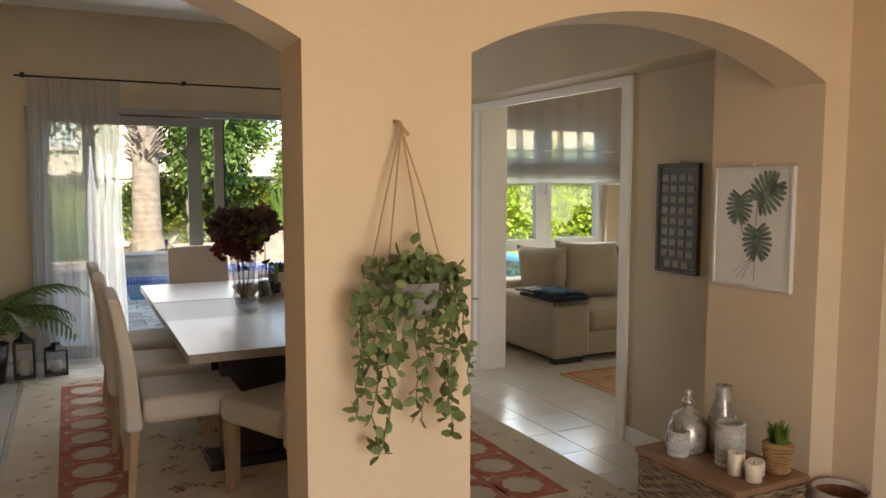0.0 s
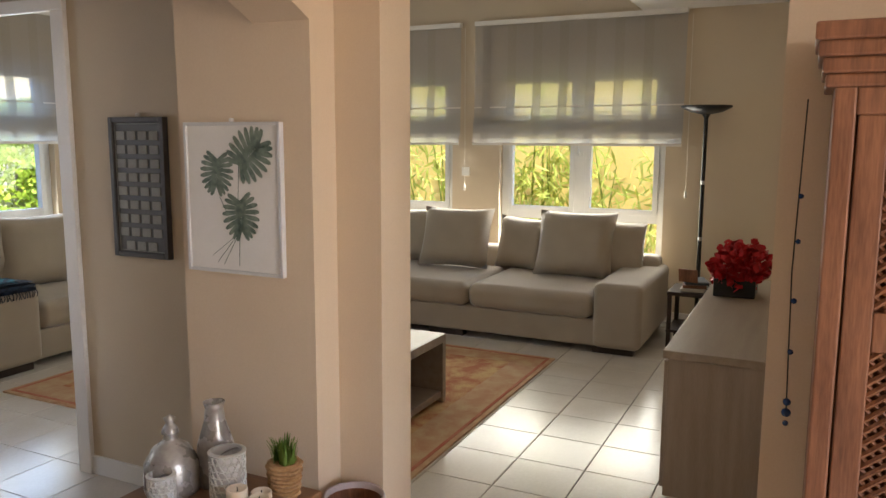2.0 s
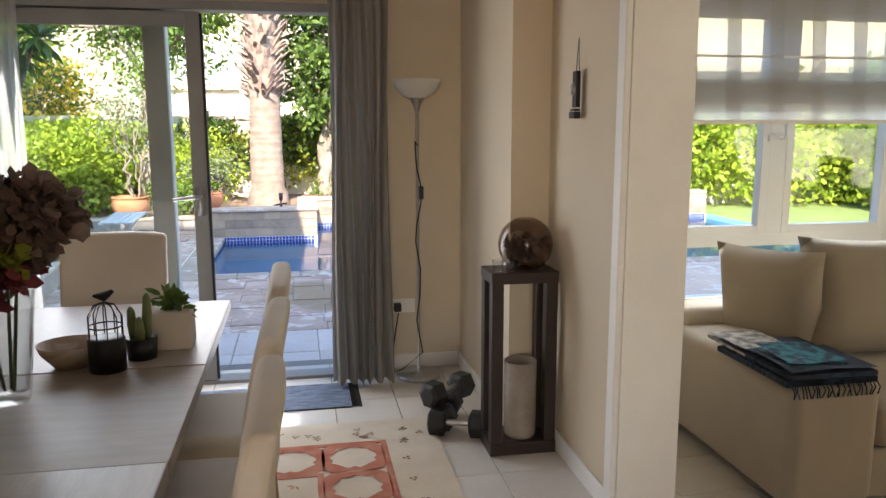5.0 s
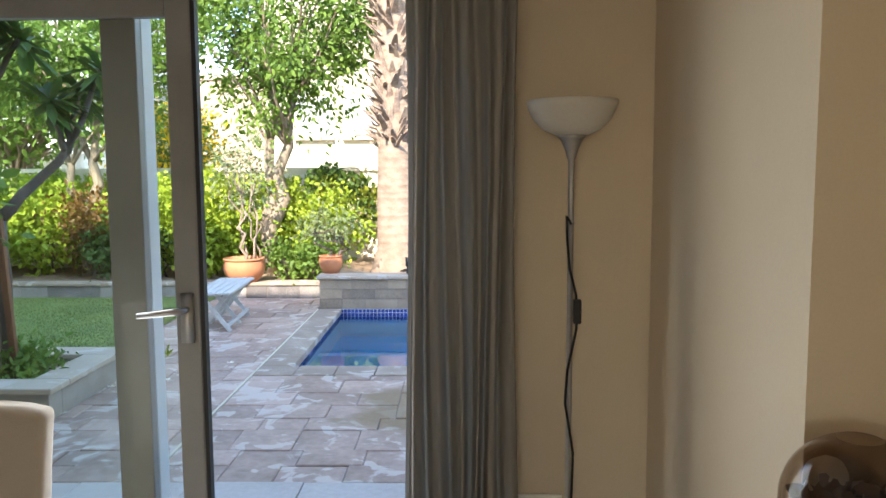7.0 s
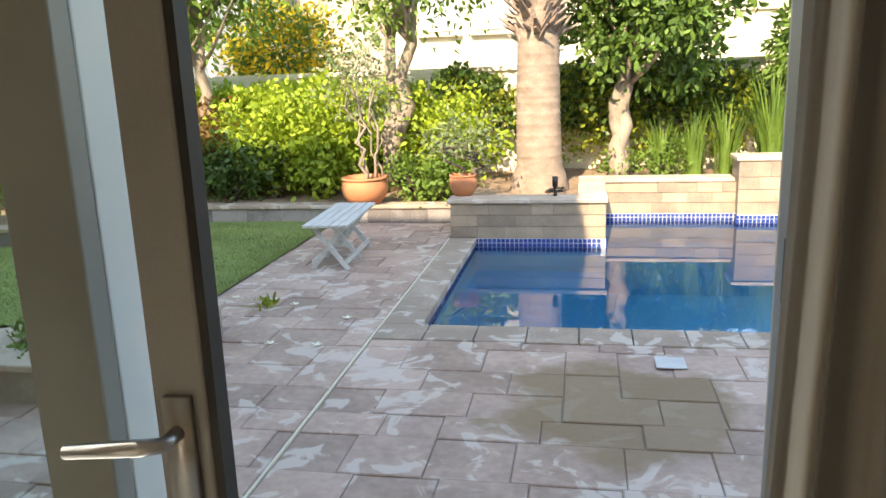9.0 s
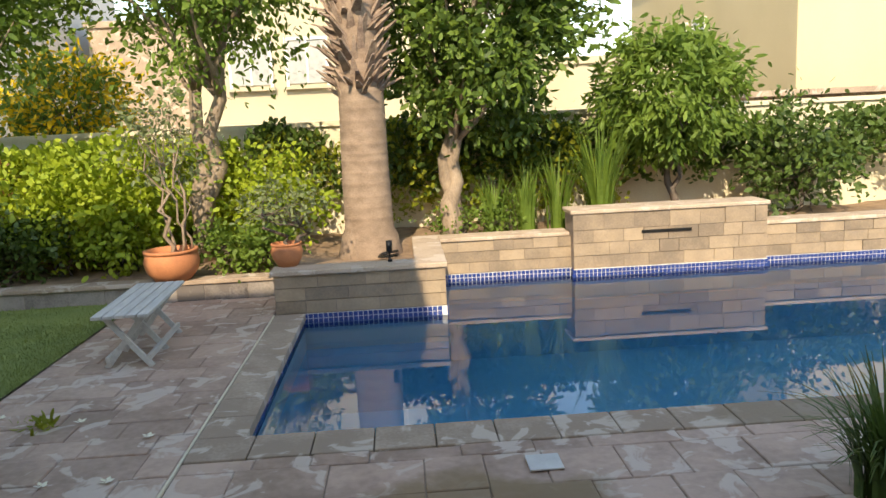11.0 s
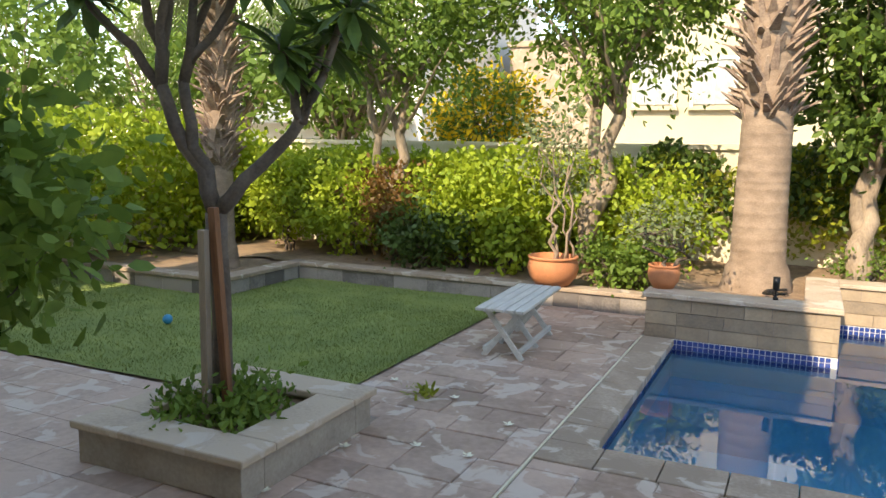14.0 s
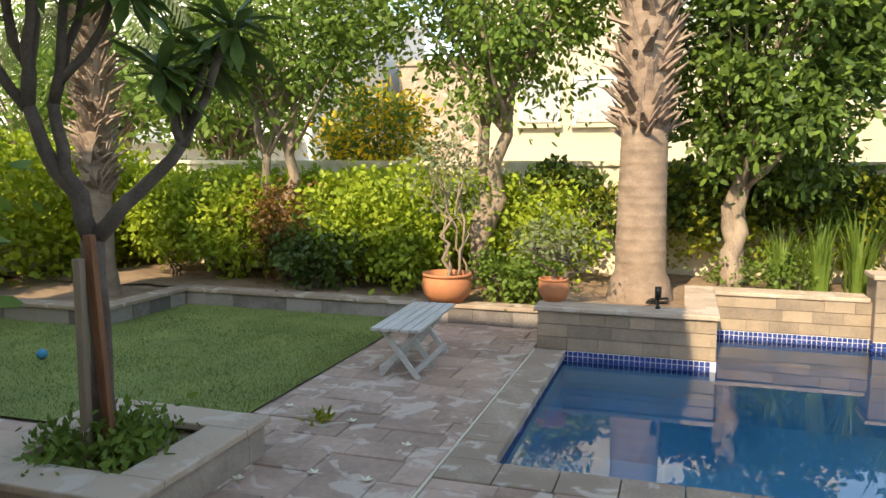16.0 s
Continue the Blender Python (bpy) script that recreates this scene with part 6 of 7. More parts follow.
# wicker chest with its glass and candles
WICK = mat("grey brown wicker", (0.34, 0.25, 0.17), (0.19, 0.13, 0.085), rough=0.8, scale=12, fine=60, bump=0.3)
LID = mat("brown wooden lid", (0.27, 0.15, 0.085), (0.19, 0.10, 0.055), rough=0.45, scale=3, fine=30, stretch=(8, 0.8, 8), bump=0.08)
wc = thing("wicker_chest", pose(2.375, 2.255, 0), "grey brown wicker chest with a wooden lid", "chest")
a, c, H_ = 0.19, 0.27, 0.36
Shape().box(-a + 0.012, -c + 0.012, 0.01, a - 0.012, c - 0.012, H_ - 0.005).put("body", WICK, wc)
s = Shape()
nrow = 20
for j in range(nrow):
    z = 0.012 + (H_ - 0.02) * (j + 0.5) / nrow
    for face in range(2):
        L_ = 2 * (c if face == 0 else a)
        n = int(L_ / 0.014)
        pts = []
        for i in range(n + 1):
            u = -L_ / 2 + L_ * i / n
            w_ = 0.0075 * math.sin(math.pi * (u / 0.045) + math.pi * (j % 2))
            pts.append((-a + 0.006 - w_, u, z) if face == 0 else (u, -c + 0.006 - w_, z))
        s.tube(pts, 0.0085, 5)
tagged(s.put("weave", WICK, wc, smooth=True), kind="stuff")
Shape().box(-a - 0.012, -c - 0.012, H_, a + 0.012, c + 0.012, H_ + 0.028).put("lid", LID, wc, bevel=0.006)
s = Shape().tube([(0.05 + 0.06 * math.cos(t_), -c - 0.03 - 0.02 * math.sin(t_), 0.26 + 0.075 * math.sin(t_)) for t_ in [math.pi * k / 10 for k in range(11)]], 0.011, 8)
s.put("handle", WICK, wc, smooth=True)
ZC = H_ + 0.028
lathe_thing("cloche_bottle", 2.36, 2.42, ZC, [(0.001, 0.0), (0.085, 0.0), (0.09, 0.02), (0.088, 0.10), (0.06, 0.15), (0.025, 0.175), (0.02, 0.195), (0.028, 0.2), (0.028, 0.21), (0.018, 0.225), (0.012, 0.235), (0.02, 0.25), (0.001, 0.262)], MERCURY, "grey glass cloche jar with a knob", "jar")
lathe_thing("glass_bottle", 2.47, 2.33, ZC, [(0.001, 0.0), (0.062, 0.0), (0.066, 0.03), (0.06, 0.14), (0.035, 0.22), (0.03, 0.265), (0.036, 0.285), (0.031, 0.285), (0.026, 0.262), (0.03, 0.22), (0.056, 0.14), (0.06, 0.03), (0.001, 0.01)], MERCURY, "tall grey glass bottle vase", "bottle")
LACE = mat("pale lace metal", (0.60, 0.60, 0.57), (0.48, 0.48, 0.45), rough=0.5)


def lace(x, y, r, h, label):
    t = thing("candle_lantern", pose(x, y, ZC), label, "candle lantern")
    s = Shape()
    nr, nc = max(4, int(h / 0.022)), 16
    for j in range(nr):
        for i in range(nc):
            aa = 6.283 * (i + 0.5 * (j % 2)) / nc
            z = 0.02 + (h - 0.04) * j / (nr - 1)
            ring = []
            for k in range(7):
                b_ = 6.283 * k / 6
                a2 = aa + 0.0115 / r * math.cos(b_)
                ring.append((r * math.cos(a2), r * math.sin(a2), z + 0.0115 * math.sin(b_)))
            s.tube(ring, 0.0028, 4)
    s.lathe([(r, 0), (r + 0.003, 0.008), (r, 0.016)], 28).lathe([(r, h - 0.012), (r + 0.004, h - 0.004), (r * 0.9, h), (r * 0.85, h)], 28)
    s.put("lattice", LACE, t)
    Shape().lathe([(0.001, 0.004), (r * 0.93, 0.004), (r * 0.93, h * 0.97)], 24).put("liner", FRAMEW, t, smooth=True)
    Shape().tube([(r * math.cos(t_), 0, h - 0.02 + r * 0.25 * math.sin(t_)) for t_ in [math.pi * k / 10 for k in range(11)]], 0.0025, 5).put("handle", STEEL, t)


lace(2.27, 2.375, 0.042, 0.105, "small white pierced metal candle lantern")
lace(2.38, 2.20, 0.056, 0.175, "pale lace patterned metal candle lantern")
WAX = mat("ivory candle wax", (0.78, 0.70, 0.58), (0.72, 0.63, 0.50), rough=0.45, bump=0.05)
for x, y, h in ((2.325, 2.115, 0.085), (2.33, 2.035, 0.07), (2.39, 2.075, 0.055)):
    t = lathe_thing("pillar_candle", x, y, ZC, [(0.001, 0), (0.033, 0), (0.033, h), (0.03, h + 0.003), (0.026, h - 0.006), (0.001, h - 0.012)], WAX, "ivory pillar candle with a melted top", "candle", 20)
    Shape().tube([(0, 0, h - 0.012), (0.002, 0, h + 0.004)], 0.0015, 5).put("wick", BLACK, t)
gp_ = thing("grass_pot", pose(2.49, 2.06, ZC), "small woven basket pot with green grass", "plant")
BASK = mat("honey basket weave", (0.46, 0.28, 0.13), (0.28, 0.15, 0.06), rough=0.75, scale=14)
Shape().lathe([(0.001, 0), (0.042, 0), (0.052, 0.12), (0.046, 0.12), (0.001, 0.11)], 20).put("pot", BASK, gp_, smooth=True)
s = Shape()
for j in range(8):
    z, r = 0.012 + j * 0.014, 0.044 + j * 0.00145
    s.tube([((r + 0.0025 * math.sin(10 * t_ + math.pi * (j % 2))) * math.cos(t_), (r + 0.0025 * math.sin(10 * t_ + math.pi * (j % 2))) * math.sin(t_), z) for t_ in [6.283 * k / 60 for k in range(61)]], 0.006, 5)
tagged(s.put("weave", BASK, gp_, smooth=True), kind="stuff")
blades(130, 0.04, 0.085, 0.006, 55, 0.5, 3).put("grass", LEAF_M, gp_).location = (0, 0, 0.11)
pb = lathe_thing("floor_vase", 2.70, 1.93, 0, [(0.001, 0), (0.075, 0), (0.10, 0.10), (0.115, 0.22), (0.112, 0.31), (0.105, 0.33), (0.098, 0.325), (0.104, 0.22), (0.001, 0.05)], mat("pinkish grey ceramic", (0.44, 0.37, 0.35), (0.37, 0.31, 0.29), rough=0.3), "pinkish grey ceramic floor vase with a dark inside", "vase")
Shape().lathe([(0.103, 0.20), (0.0985, 0.322)], 28).put("lining", REDWOOD, pb, smooth=True)

# carved wardrobe
wd = thing("wardrobe", pose(2.50, 0.545, 0), "reddish carved wardrobe with lattice doors", "wardrobe")
DEPTH, WW, WH = 0.32, 0.98, 1.80
Shape().box(0.02, -WW, 0.0, DEPTH, 0, 0.1).box(0.24, -WW, 0.1, DEPTH, 0, WH - 0.1).box(0.02, -0.03, 0.1, 0.24, 0, WH - 0.1).box(0.02, -WW, 0.1, 0.24, -WW + 0.03, WH - 0.1).put("body", REDWOOD, wd, bevel=0.004)
s = Shape()
for k, (o, z0, z1) in enumerate(((0.0, WH - 0.14, WH - 0.11), (-0.008, WH - 0.11, WH - 0.075), (-0.018, WH - 0.075, WH - 0.04), (-0.026, WH - 0.04, WH))):
    s.box(o, -WW - 0.02 + o, z0, DEPTH, 0.02 - o, z1)
s.put("cornice", REDWOOD, wd, bevel=0.006)
s = Shape().box(0.0, -0.045, 0.02, 0.03, 0.0, WH - 0.14).box(0.0, -WW, 0.02, 0.03, -WW + 0.045, WH - 0.14).box(0, -WW + 0.045, WH - 0.2, 0.03, -0.045, WH - 0.14)
s.put("front_frame", REDWOOD, wd, bevel=0.005)
for (y1, y0) in ((-0.05, -WW / 2 + 0.004), (-WW / 2 - 0.004, -WW + 0.05)):
    d = Shape().box(0.004, y1 - 0.06, 0.1, 0.03, y1, WH - 0.2).box(0.004, y0, 0.1, 0.03, y0 + 0.06, WH - 0.2)
    zs = [0.1, 0.62, 1.12, WH - 0.2]
    for z in zs:
        d.box(0.004, y0 + 0.06, max(0.1, z - 0.045), 0.03, y1 - 0.06, min(WH - 0.2, z + 0.045))
    dd = d.put("door", REDWOOD, wd, bevel=0.004)
    l = Shape()
    for z0, z1 in zip(zs, zs[1:]):
        z0, z1 = z0 + 0.045, z1 - 0.045
        p0, p1 = y0 + 0.06, y1 - 0.06
        for sgn in (1, -1):
            k = -1.2
            while k < 1.2:
                # one slanting lath, kept inside the panel
                ya, yb = p0, p1
                za, zb = (z0 + z1) / 2 + k + sgn * (ya - p0) * 0.85, (z0 + z1) / 2 + k + sgn * (yb - p0) * 0.85
                t0 = max(0, min((z0 - za) / (zb - za), (z1 - za) / (zb - za)))
                t1 = min(1, max((z0 - za) / (zb - za), (z1 - za) / (zb - za)))
                if t1 - t0 > 0.03:
                    A, B_ = Vector((0.018 + 0.003 * sgn, ya + (yb - ya) * t0, za + (zb - za) * t0)), Vector((0.018 + 0.003 * sgn, ya + (yb - ya) * t1, za + (zb - za) * t1))
                    l.tube([A, B_], 0.0062, 4)
                k += 0.0285
    tagged(l.put("lattice", REDWOOD, dd), kind="stuff")
bs = thing("bead_string", pose(2.80, 0.60, 0.9), "string of dark blue beads hanging beside the wardrobe", "beads")
s = Shape().tube([(0, 0, 0.75), (0.0, 0.01, 0.3), (0, 0, -0.1)], 0.002, 5)
s.put("cord", BLACK, bs)
s = Shape()
for z, r in ((0.5, 0.007), (0.38, 0.007), (0.22, 0.008), (0.08, 0.008), (-0.06, 0.011), (-0.09, 0.013), (-0.12, 0.008)):
    s.lathe([(0.001, z - r), (r * 0.8, z - r * 0.6), (r, z), (r * 0.8, z + r * 0.6), (0.001, z + r)], 10)
s.put("beads", mat("dark blue glass bead", (0.02, 0.05, 0.14), rough=0.2), bs, smooth=True)

# ---- living room ----
RUGO = mat("faded rust red rug", (0.54, 0.37, 0.17), (0.36, 0.12, 0.055), rough=0.97, scale=8, fine=160, bump=0.4, soft=(0.42, 0.58))
RUGE = mat("faded ochre rug border", (0.50, 0.36, 0.21), (0.42, 0.22, 0.12), rough=0.97, scale=9, fine=160, bump=0.4, soft=(0.4, 0.6))
rg_ = thing("rug", pose(0, 0, 0), "faded rust and ochre patterned rug", "rug")
rough_sheet(3.70, 5.44, 2.39, 4.72, 0.010, 0.08, 0.001, 5).put("field", RUGO, rg_, smooth=True)
s = Shape().box(3.47, 2.14, 0, 5.67, 2.39, 0.010).box(3.47, 4.72, 0, 5.67, 4.95, 0.010).box(3.47, 2.39, 0, 3.70, 4.72, 0.010).box(5.44, 2.39, 0, 5.67, 4.72, 0.010)
s.put("border", RUGE, rg_)
s = Shape()
for q in (0.03,):
    s.box(3.47 + q, 2.14 + q, 0.009, 3.49 + q, 4.95 - q, 0.0125).box(5.65 - q, 2.14 + q, 0.009, 5.67 - q, 4.95 - q, 0.0125).box(3.49 + q, 2.14 + q, 0.009, 5.65 - q, 2.16 + q, 0.0125).box(3.49 + q, 4.93 - q, 0.009, 5.65 - q, 4.95 - q, 0.0125)
s.put("stripe", RUGR, rg_)


def cushion(s_parent, name, cx, cy, cz, w_, d, h, rot=(0, 0, 0), m=None):
    """A puffed cushion: w across, d through, h high."""
    s = Shape()
    n = 10
    M = pose(cx, cy, cz, *rot)
    for side in (-1, 1):
        i0 = len(s.v)
        for j in range(n + 1):
            for i in range(n + 1):
                u, v_ = -1 + 2 * i / n, -1 + 2 * j / n
                puff = ((1 - u ** 4) * (1 - v_ ** 4)) ** 0.45
                pinch = 1 - 0.07 * (1 - abs(u) ** 2) * abs(v_) ** 3
                pinch2 = 1 - 0.07 * (1 - abs(v_) ** 2) * abs(u) ** 3
                wr = 0.012 * noise.noise(Vector((u * 2.2 + cx * 3, v_ * 2.2 + cz, side + cy)))
                s.v.append(tuple(M @ Vector((u * w_ / 2 * pinch2, side * d / 2 * puff + wr * puff, v_ * h / 2 * pinch))))
        for j in range(n):
            for i in range(n):
                a = i0 + j * (n + 1) + i
                s.f.append((a, a + 1, a + n + 2, a + n + 1) if side < 0 else (a, a + n + 1, a + n + 2, a + 1))
    ob = s.put(name, m or FABRIC, s_parent, smooth=True)
    ob.modifiers.new("weld", "WELD").merge_threshold = 0.0005
    return ob


sf = thing("sofa", pose(0, 0, 0), "greige linen corner sofa with loose cushions", "sofa")
def soft(name, *q, bevel=0.05):
    return Shape().box(*q).put(name, FABRIC, sf, bevel=bevel, seg=5)


soft("base", 3.62, 5.22, 0.05, 7.06, 6.30, 0.25, bevel=0.02)
soft("base", 5.96, 1.64, 0.05, 7.06, 5.219, 0.25, bevel=0.02)
soft("arm", 3.56, 5.18, 0.05, 3.94, 6.34, 0.535)
soft("arm", 5.92, 1.60, 0.05, 7.06, 1.95, 0.53)
soft("seat_cushion", 3.945, 5.20, 0.245, 5.0, 6.1, 0.44, bevel=0.07)
soft("seat_cushion", 5.005, 5.20, 0.245, 5.95, 6.1, 0.44, bevel=0.07)
soft("seat_cushion", 5.955, 5.20, 0.245, 6.9, 6.1, 0.44, bevel=0.07)
soft("seat_cushion", 5.93, 1.955, 0.245, 6.85, 2.95, 0.44, bevel=0.07)
soft("seat_cushion", 5.93, 2.955, 0.245, 6.85, 4.05, 0.44, bevel=0.07)
soft("seat_cushion", 5.93, 4.055, 0.245, 6.85, 5.195, 0.44, bevel=0.07)
soft("back_frame", 3.60, 6.10, 0.245, 7.06, 6.34, 0.61)
soft("back_frame", 6.85, 1.66, 0.245, 7.08, 6.10, 0.61)
for x, y in ((3.60, 5.22), (5.0, 5.24), (3.62, 6.2), (5.98, 1.66), (5.98, 3.0), (5.98, 4.1), (6.95, 1.68)):
    Shape().box(x, y, 0, x + 0.28 if y > 5.2 else x + 0.08, y + 0.08 if y > 5.2 else y + 0.3, 0.052).put("foot", DARKWOOD, sf, bevel=0.004)


def pillow(x, y, z, w_, h, rot, label="greige linen scatter cushion on the sofa"):
    t = thing("cushion", pose(x, y, z - 0.055), label, "cushion", "cushions on the sofa")
    cushion(t, "cover", 0, 0, 0, w_, 0.24, h, rot)


pillow(3.98, 5.98, 0.74, 0.50, 0.52, (14, 0, -55))
pillow(4.42, 5.86, 0.755, 0.72, 0.56, (-16, 2, 0))
pillow(5.05, 5.95, 0.74, 0.62, 0.52, (-14, -2, 8))
pillow(5.65, 5.98, 0.74, 0.62, 0.52, (-14, 2, -6))
pillow(6.62, 5.7, 0.74, 0.62, 0.5, (-14, 0, -45))
pillow(6.66, 2.30, 0.755, 0.66, 0.56, (-20, 0, -90))
pillow(6.80, 1.98, 0.72, 0.45, 0.46, (-10, 4, -70))
pillow(6.82, 2.80, 0.71, 0.5, 0.46, (-12, 3, -94))
pillow(6.62, 3.36, 0.755, 0.66, 0.54, (-20, 0, -88))
pillow(6.80, 3.85, 0.73, 0.6, 0.50, (-14, -3, -90))
pillow(6.64, 4.45, 0.755, 0.66, 0.54, (-18, 0, -90))
pillow(6.78, 5.05, 0.73, 0.6, 0.50, (-12, 0, -88))
# folded throw on the arm
th = thing("throw", pose(3.72, 5.44, 0.538), "folded dark blue patterned throw on the sofa arm", "throw")
NAVY = mat("dark navy patterned wool", (0.035, 0.06, 0.11), (0.012, 0.016, 0.03), rough=0.95, scale=16, fine=200, bump=0.5, stretch=(1, 4, 1), soft=(0.42, 0.58))
TEAL = mat("teal and rust wool", (0.03, 0.20, 0.27), (0.02, 0.04, 0.08), rough=0.95, scale=22, fine=200, bump=0.5, soft=(0.45, 0.55))
GREYW = mat("grey white wool", (0.50, 0.48, 0.46), (0.16, 0.16, 0.17), rough=0.95, scale=22, fine=200, bump=0.5, soft=(0.45, 0.55))
for k, (x0, y0, x1, y1, z0, z1, mm) in enumerate(((-0.18, -0.24, 0.20, 0.24, 0.0, 0.03, NAVY), (-0.17, -0.25, 0.19, 0.05, 0.03, 0.055, NAVY), (-0.17, 0.052, 0.05, 0.34, 0.03, 0.05, GREYW), (-0.14, -0.20, 0.10, 0.04, 0.055, 0.075, TEAL))):
    s = rough_sheet(x0, x1, y0, y1, z1 + 0.008, 0.025, 0.022, 20 + k)
    s.box(x0, y0, z0, x1, y1, z1 - 0.008)
    s.put("fold", mm, th, smooth=False)
rr = random.Random(6)
s = Shape()
for k in range(26):
    x = -0.17 + k * 0.0142
    s.tube([(x, -0.24, 0.02), (x + rr.uniform(-0.01, 0.01), -0.265, -0.01), (x + rr.uniform(-0.012, 0.012), -0.262, -0.04)], 0.003, 4)
s.put("fringe", NAVY, th)

ct = thing("coffee_table", pose(4.18, 3.05, 0.012), "grey brown low coffee table with an open shelf", "coffee table")
Shape().box(-0.34, -0.6, 0.36, 0.34, 0.6, 0.41).put("top", GREYWOOD, ct, bevel=0.004)
Shape().box(-0.34, -0.6, 0.0, -0.30, 0.6, 0.36).box(0.30, -0.6, 0, 0.34, 0.6, 0.36).box(-0.30, -0.02, 0.07, 0.30, 0.02, 0.36).put("side", GREYWOOD_X, ct, bevel=0.003)
Shape().box(-0.30, -0.59, 0.03, 0.30, 0.59, 0.07).put("shelf", GREYWOOD, ct, bevel=0.003)
sb = thing("sideboard", pose(3.78, 0.62, 0), "grey brown wooden sideboard against the wall", "sideboard")
GW_Z = mat("grey brown upright veneer", (0.36, 0.30, 0.255), (0.28, 0.23, 0.19), rough=0.45, scale=3, fine=40, stretch=(9, 9, 0.7), bump=0.06)
Shape().box(0, 0, 0.04, 1.9, 0.45, 0.645).put("body", GW_Z, sb, bevel=0.003)
Shape().box(-0.012, -0.005, 0.645, 1.912, 0.47, 0.68).put("top", GREYWOOD_X, sb, bevel=0.003)
for k in range(4):
    Shape().box(0.02 + k * 0.47, 0.45, 0.07, 0.475 + k * 0.47, 0.468, 0.63).put("door", GW_Z, sb, bevel=0.003)
rb = thing("rose_ball", pose(5.15, 0.93, 0.68), "ball of red roses in a black square vase", "flowers")
Shape().box(-0.11, -0.11, 0, 0.11, 0.11, 0.10).put("vase", BLACK, rb, bevel=0.006)
p_, o_, c_ = clumps(19, 60, 16, (0, 0, 0.165), (0.125, 0.125, 0.11), 0.012, 0.9)
foliage("roses", p_, 0.04, mat("red rose petals", (0.55, 0.015, 0.02), (0.30, 0.008, 0.012), rough=0.6, scale=14, bump=0), rb, out=o_, aspect=0.9, seed=8)
fb = thing("floor_lamp", pose(6.95, 1.36, 0), "black uplighter floor lamp with a shallow bowl", "floor lamp")
Shape().lathe([(0.001, 0), (0.12, 0), (0.12, 0.02), (0.02, 0.03), (0.016, 0.05), (0.016, 1.72), (0.03, 1.74), (0.03, 1.75), (0.001, 1.75)], 20).put("stand", BLACK, fb, smooth=True)
Shape().lathe([(0.02, 1.745), (0.12, 1.765), (0.19, 1.80), (0.195, 1.815), (0.17, 1.80), (0.1, 1.775), (0.001, 1.765)], 28).put("shade", BLACK, fb, smooth=True)
Shape().lathe([(0.018, 0.75), (0.018, 0.78)], 12).lathe([(0.018, 1.2), (0.018, 1.23)], 12).put("collar", STEEL, fb)
bt = thing("side_table", pose(6.55, 1.33, 0), "small dark side table beside the sofa", "side table")
Shape().box(-0.2, -0.17, 0.40, 0.2, 0.17, 0.43).box(-0.2, -0.17, 0.12, 0.2, 0.17, 0.14).put("top", DARKWOOD, bt, bevel=0.003)
for x in (-0.18, 0.18):
    for y in (-0.15, 0.15):
        Shape().box(x - 0.015, y - 0.015, 0, x + 0.015, y + 0.015, 0.40).put("leg", DARKWOOD, bt)
for k, (c1, dz) in enumerate((((0.5, 0.47, 0.42), 0.43), ((0.18, 0.08, 0.05), 0.455), ((0.08, 0.09, 0.1), 0.48))):
    b_ = thing("book", pose(6.52 + 0.015 * k, 1.33, dz, 0, 0, 8 * k), "hardback book stacked on the side table", "book", "books on the side table")
    Shape().box(-0.12, -0.085, 0, 0.12, 0.085, 0.022).put("cover", mat("book cloth", c1, rough=0.6), b_, bevel=0.002)
ob_ = thing("photo_frame", pose(6.42, 1.36, 0.502, -12, 0, 80), "small brown photo frame on the books", "photo frame")
Shape().box(-0.07, -0.008, 0, 0.07, 0.008, 0.1).put("frame", REDWOOD, ob_, bevel=0.003)
sw = thing("light_switch", pose(7.198, 3.53, 1.25), "cream wall switch between the windows", "switch")
Shape().box(-0.01, -0.04, -0.04, 0, 0.04, 0.04).put("plate", WHITE, sw, bevel=0.003)


# ---- floor tiles and paving, piece by piece ----
def pieces(parent, cells, m, near, z0, h, bevel, name):
    """Each piece near the walk is an object; the rest is joined."""
    cache, rest, n = {}, Shape(), 0
    for (x0, y0, x1, y1) in cells:
        if near(x0, y0) and n < 298:
            key = (round(x1 - x0, 3), round(y1 - y0, 3))
            if key not in cache:
                a, c, e = key[0] / 2, key[1] / 2, bevel
                s = Shape()
                s.v = [(-a, -c, 0), (a, -c, 0), (a, c, 0), (-a, c, 0), (-a, -c, h - e), (a, -c, h - e), (a, c, h - e), (-a, c, h - e), (-a + e, -c + e, h), (a - e, -c + e, h), (a - e, c - e, h), (-a + e, c - e, h)]
                s.f = [(0, 1, 5, 4), (1, 2, 6, 5), (2, 3, 7, 6), (3, 0, 4, 7), (4, 5, 9, 8), (5, 6, 10, 9), (6, 7, 11, 10), (7, 4, 8, 11), (8, 9, 10, 11)]
                cache[key] = s.mesh(name, m)
            o = new(name, cache[key])
            o.location = ((x0 + x1) / 2, (y0 + y1) / 2, z0)
            if h > 0.02:
                o.location.z += 0.004 * math.sin(7.3 * x0 + 11.1 * y0)
            o.parent = parent
            n += 1
        else:
            rest.box(x0, y0, z0, x1, y1, z0 + h)
    if rest.f:
        tagged(rest.put(name + "s_joined", m, parent), kind="stuff")


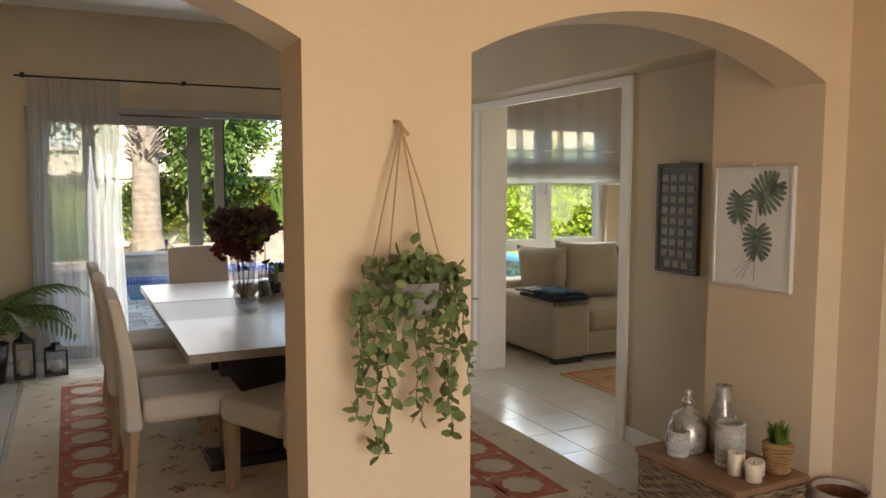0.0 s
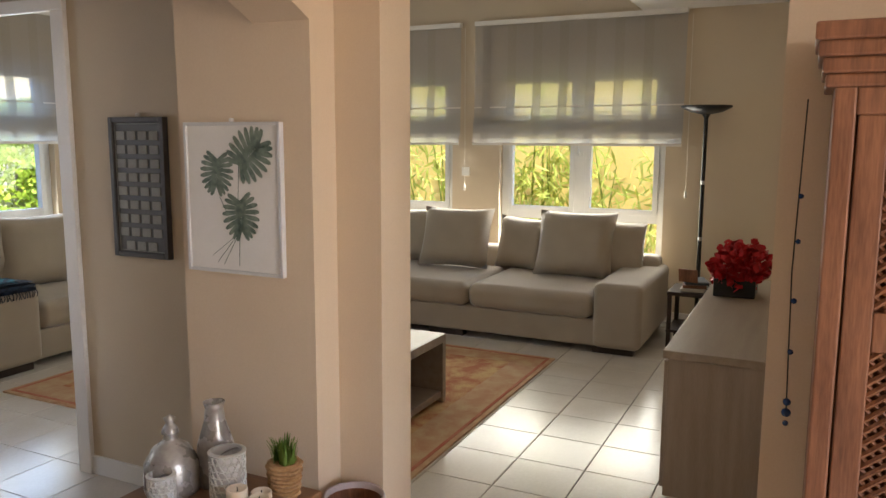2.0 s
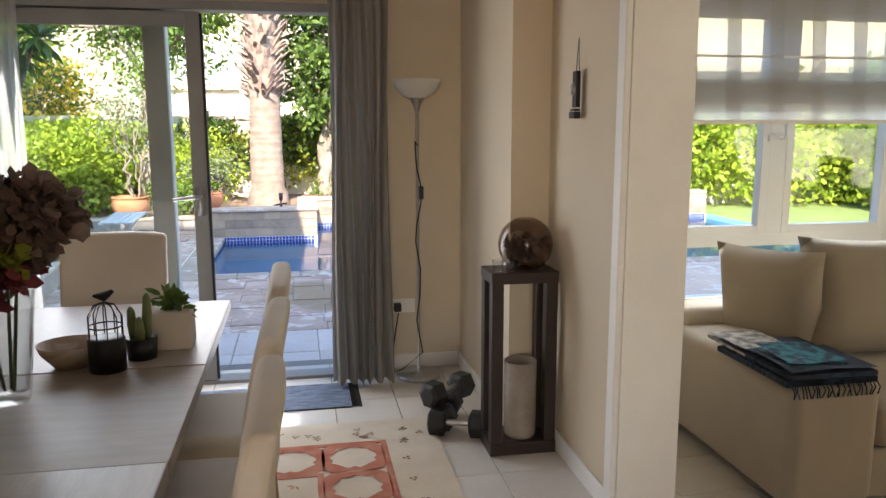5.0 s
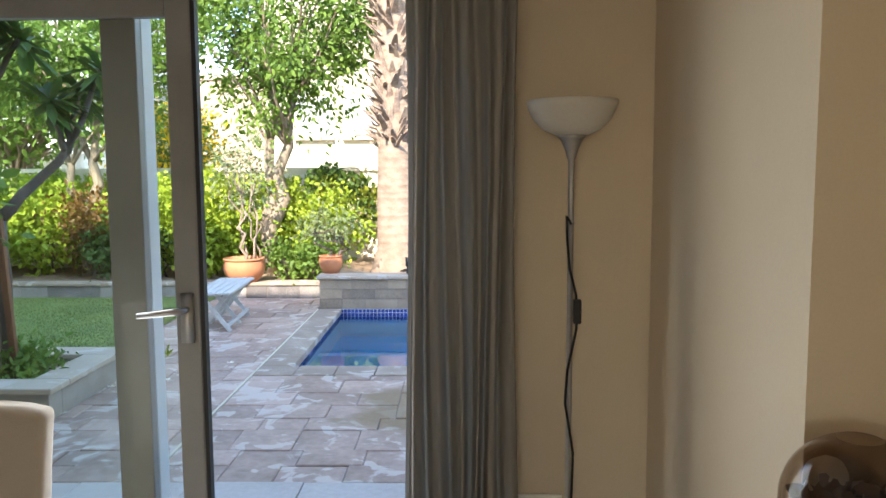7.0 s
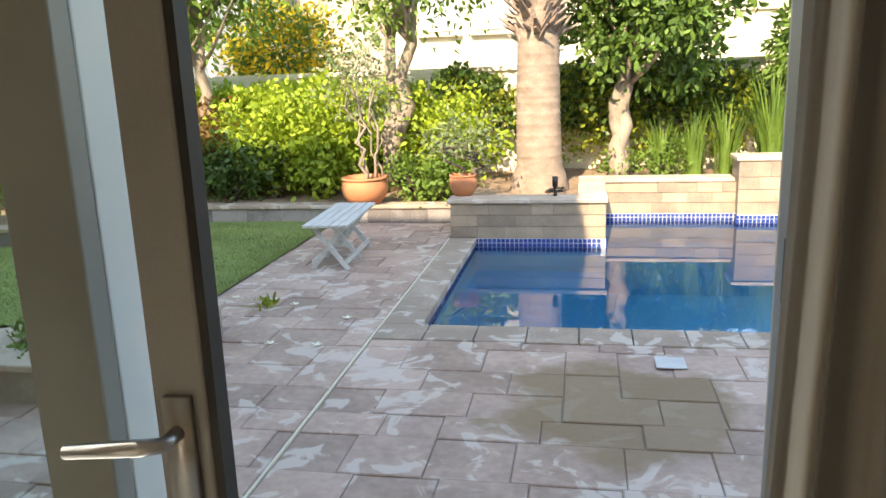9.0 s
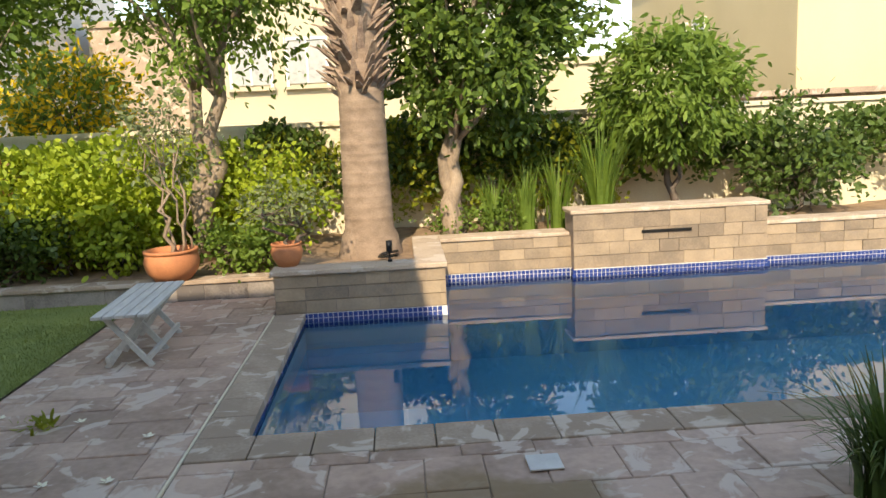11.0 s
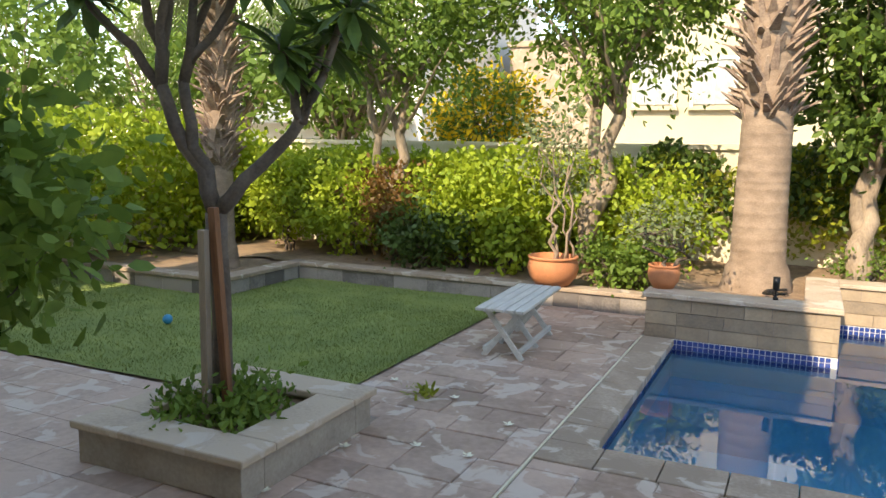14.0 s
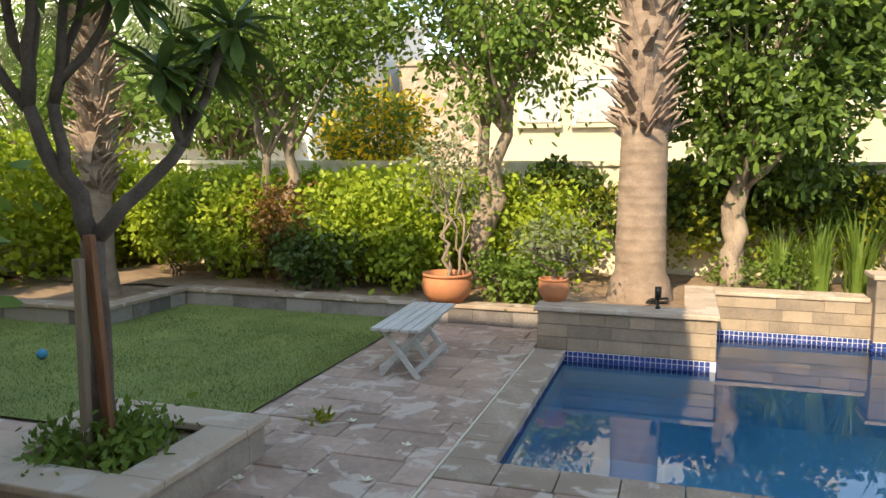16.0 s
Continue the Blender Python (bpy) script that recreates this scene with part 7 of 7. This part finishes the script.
P = 0.335
cells = []
for i in range(-19, 10):
    for j in range(-15, 18):
        x, y = 3.96 + i * P, 1.79 + j * P
        x1, y1 = x + P, y + P
        if x < -3.0 or y < -3.0 or x1 > 7.3 or (y1 > 6.6 and x > 2.7) or y1 > 7.6:
            continue
        cells.append((x + 0.002, y + 0.002, x1 - 0.002, y1 - 0.002))
pieces(FLOOR, cells, TILE, lambda x, y: (2.2 < x < 6.2 and 0.7 < y < 5.6) or (1.9 < x < 2.8 and 5.6 < y < 7.3) or (-0.8 < x < 2.2 and y > 6.3), -0.008, 0.008, 0.002, "tile")
pv = Shape().box(-9, 7.36, -0.4, 0.44, 14.9, PATIO - 0.009).box(0.44, 7.36, -0.4, 9, YN - 0.28, PATIO - 0.009)
PAV = struct(pv.put("pavement", JOINT), "weathered mauve brown stone paving", "pavement")
rr = random.Random(21)
SLAB = mat("pale worn terrace slab", (0.56, 0.50, 0.45), (0.44, 0.38, 0.34), rough=0.6, scale=2.4, fine=30, bump=0.3, rnd=0.15)
strip = [(-8.9 + 0.6 * i + 0.002, y0 + 0.002, -8.302 + 0.6 * i, y0 + 0.588) for i in range(29) for y0 in (7.56, 8.15)]
cells = []
y = 8.74
while y < 14.84:
    hh = rr.choice((0.24, 0.30, 0.36))
    x = -8.9 + rr.uniform(-0.3, 0)
    while x < 9:
        ww = rr.choice((0.30, 0.38, 0.48))
        xa, xb, ya, yb = x, x + ww, y, min(y + hh, 14.84)
        x += ww
        if xa < 0.425 < xb:
            xb = 0.42
        if xa < 0.425 and (ya + yb) / 2 > 10.95 and xb > -1.08:
            xa = max(xa, -1.08)
        elif xa < -1.08 and yb > 10.95:
            if ya < 10.8:
                yb = 10.93
            else:
                continue
        if xa > 0.40:
            xa = max(xa, 0.445)
            yb = min(yb, YN - 0.285)
        if xb - xa < 0.05 or yb - ya < 0.05:
            continue
        cells.append((xa + 0.002, ya + 0.002, xb - 0.002, yb - 0.002))
        if xb == 0.42:
            x = 0.445
    y += hh
pieces(PAV, cells, PAVER, lambda x, y: -1.6 < x < 3.6 and y > 8.2, PATIO - 0.03, 0.03, 0.005, "paver")
pieces(PAV, strip, SLAB, lambda x, y: -1.6 < x < 3.6, PATIO - 0.03, 0.034, 0.005, "slab")
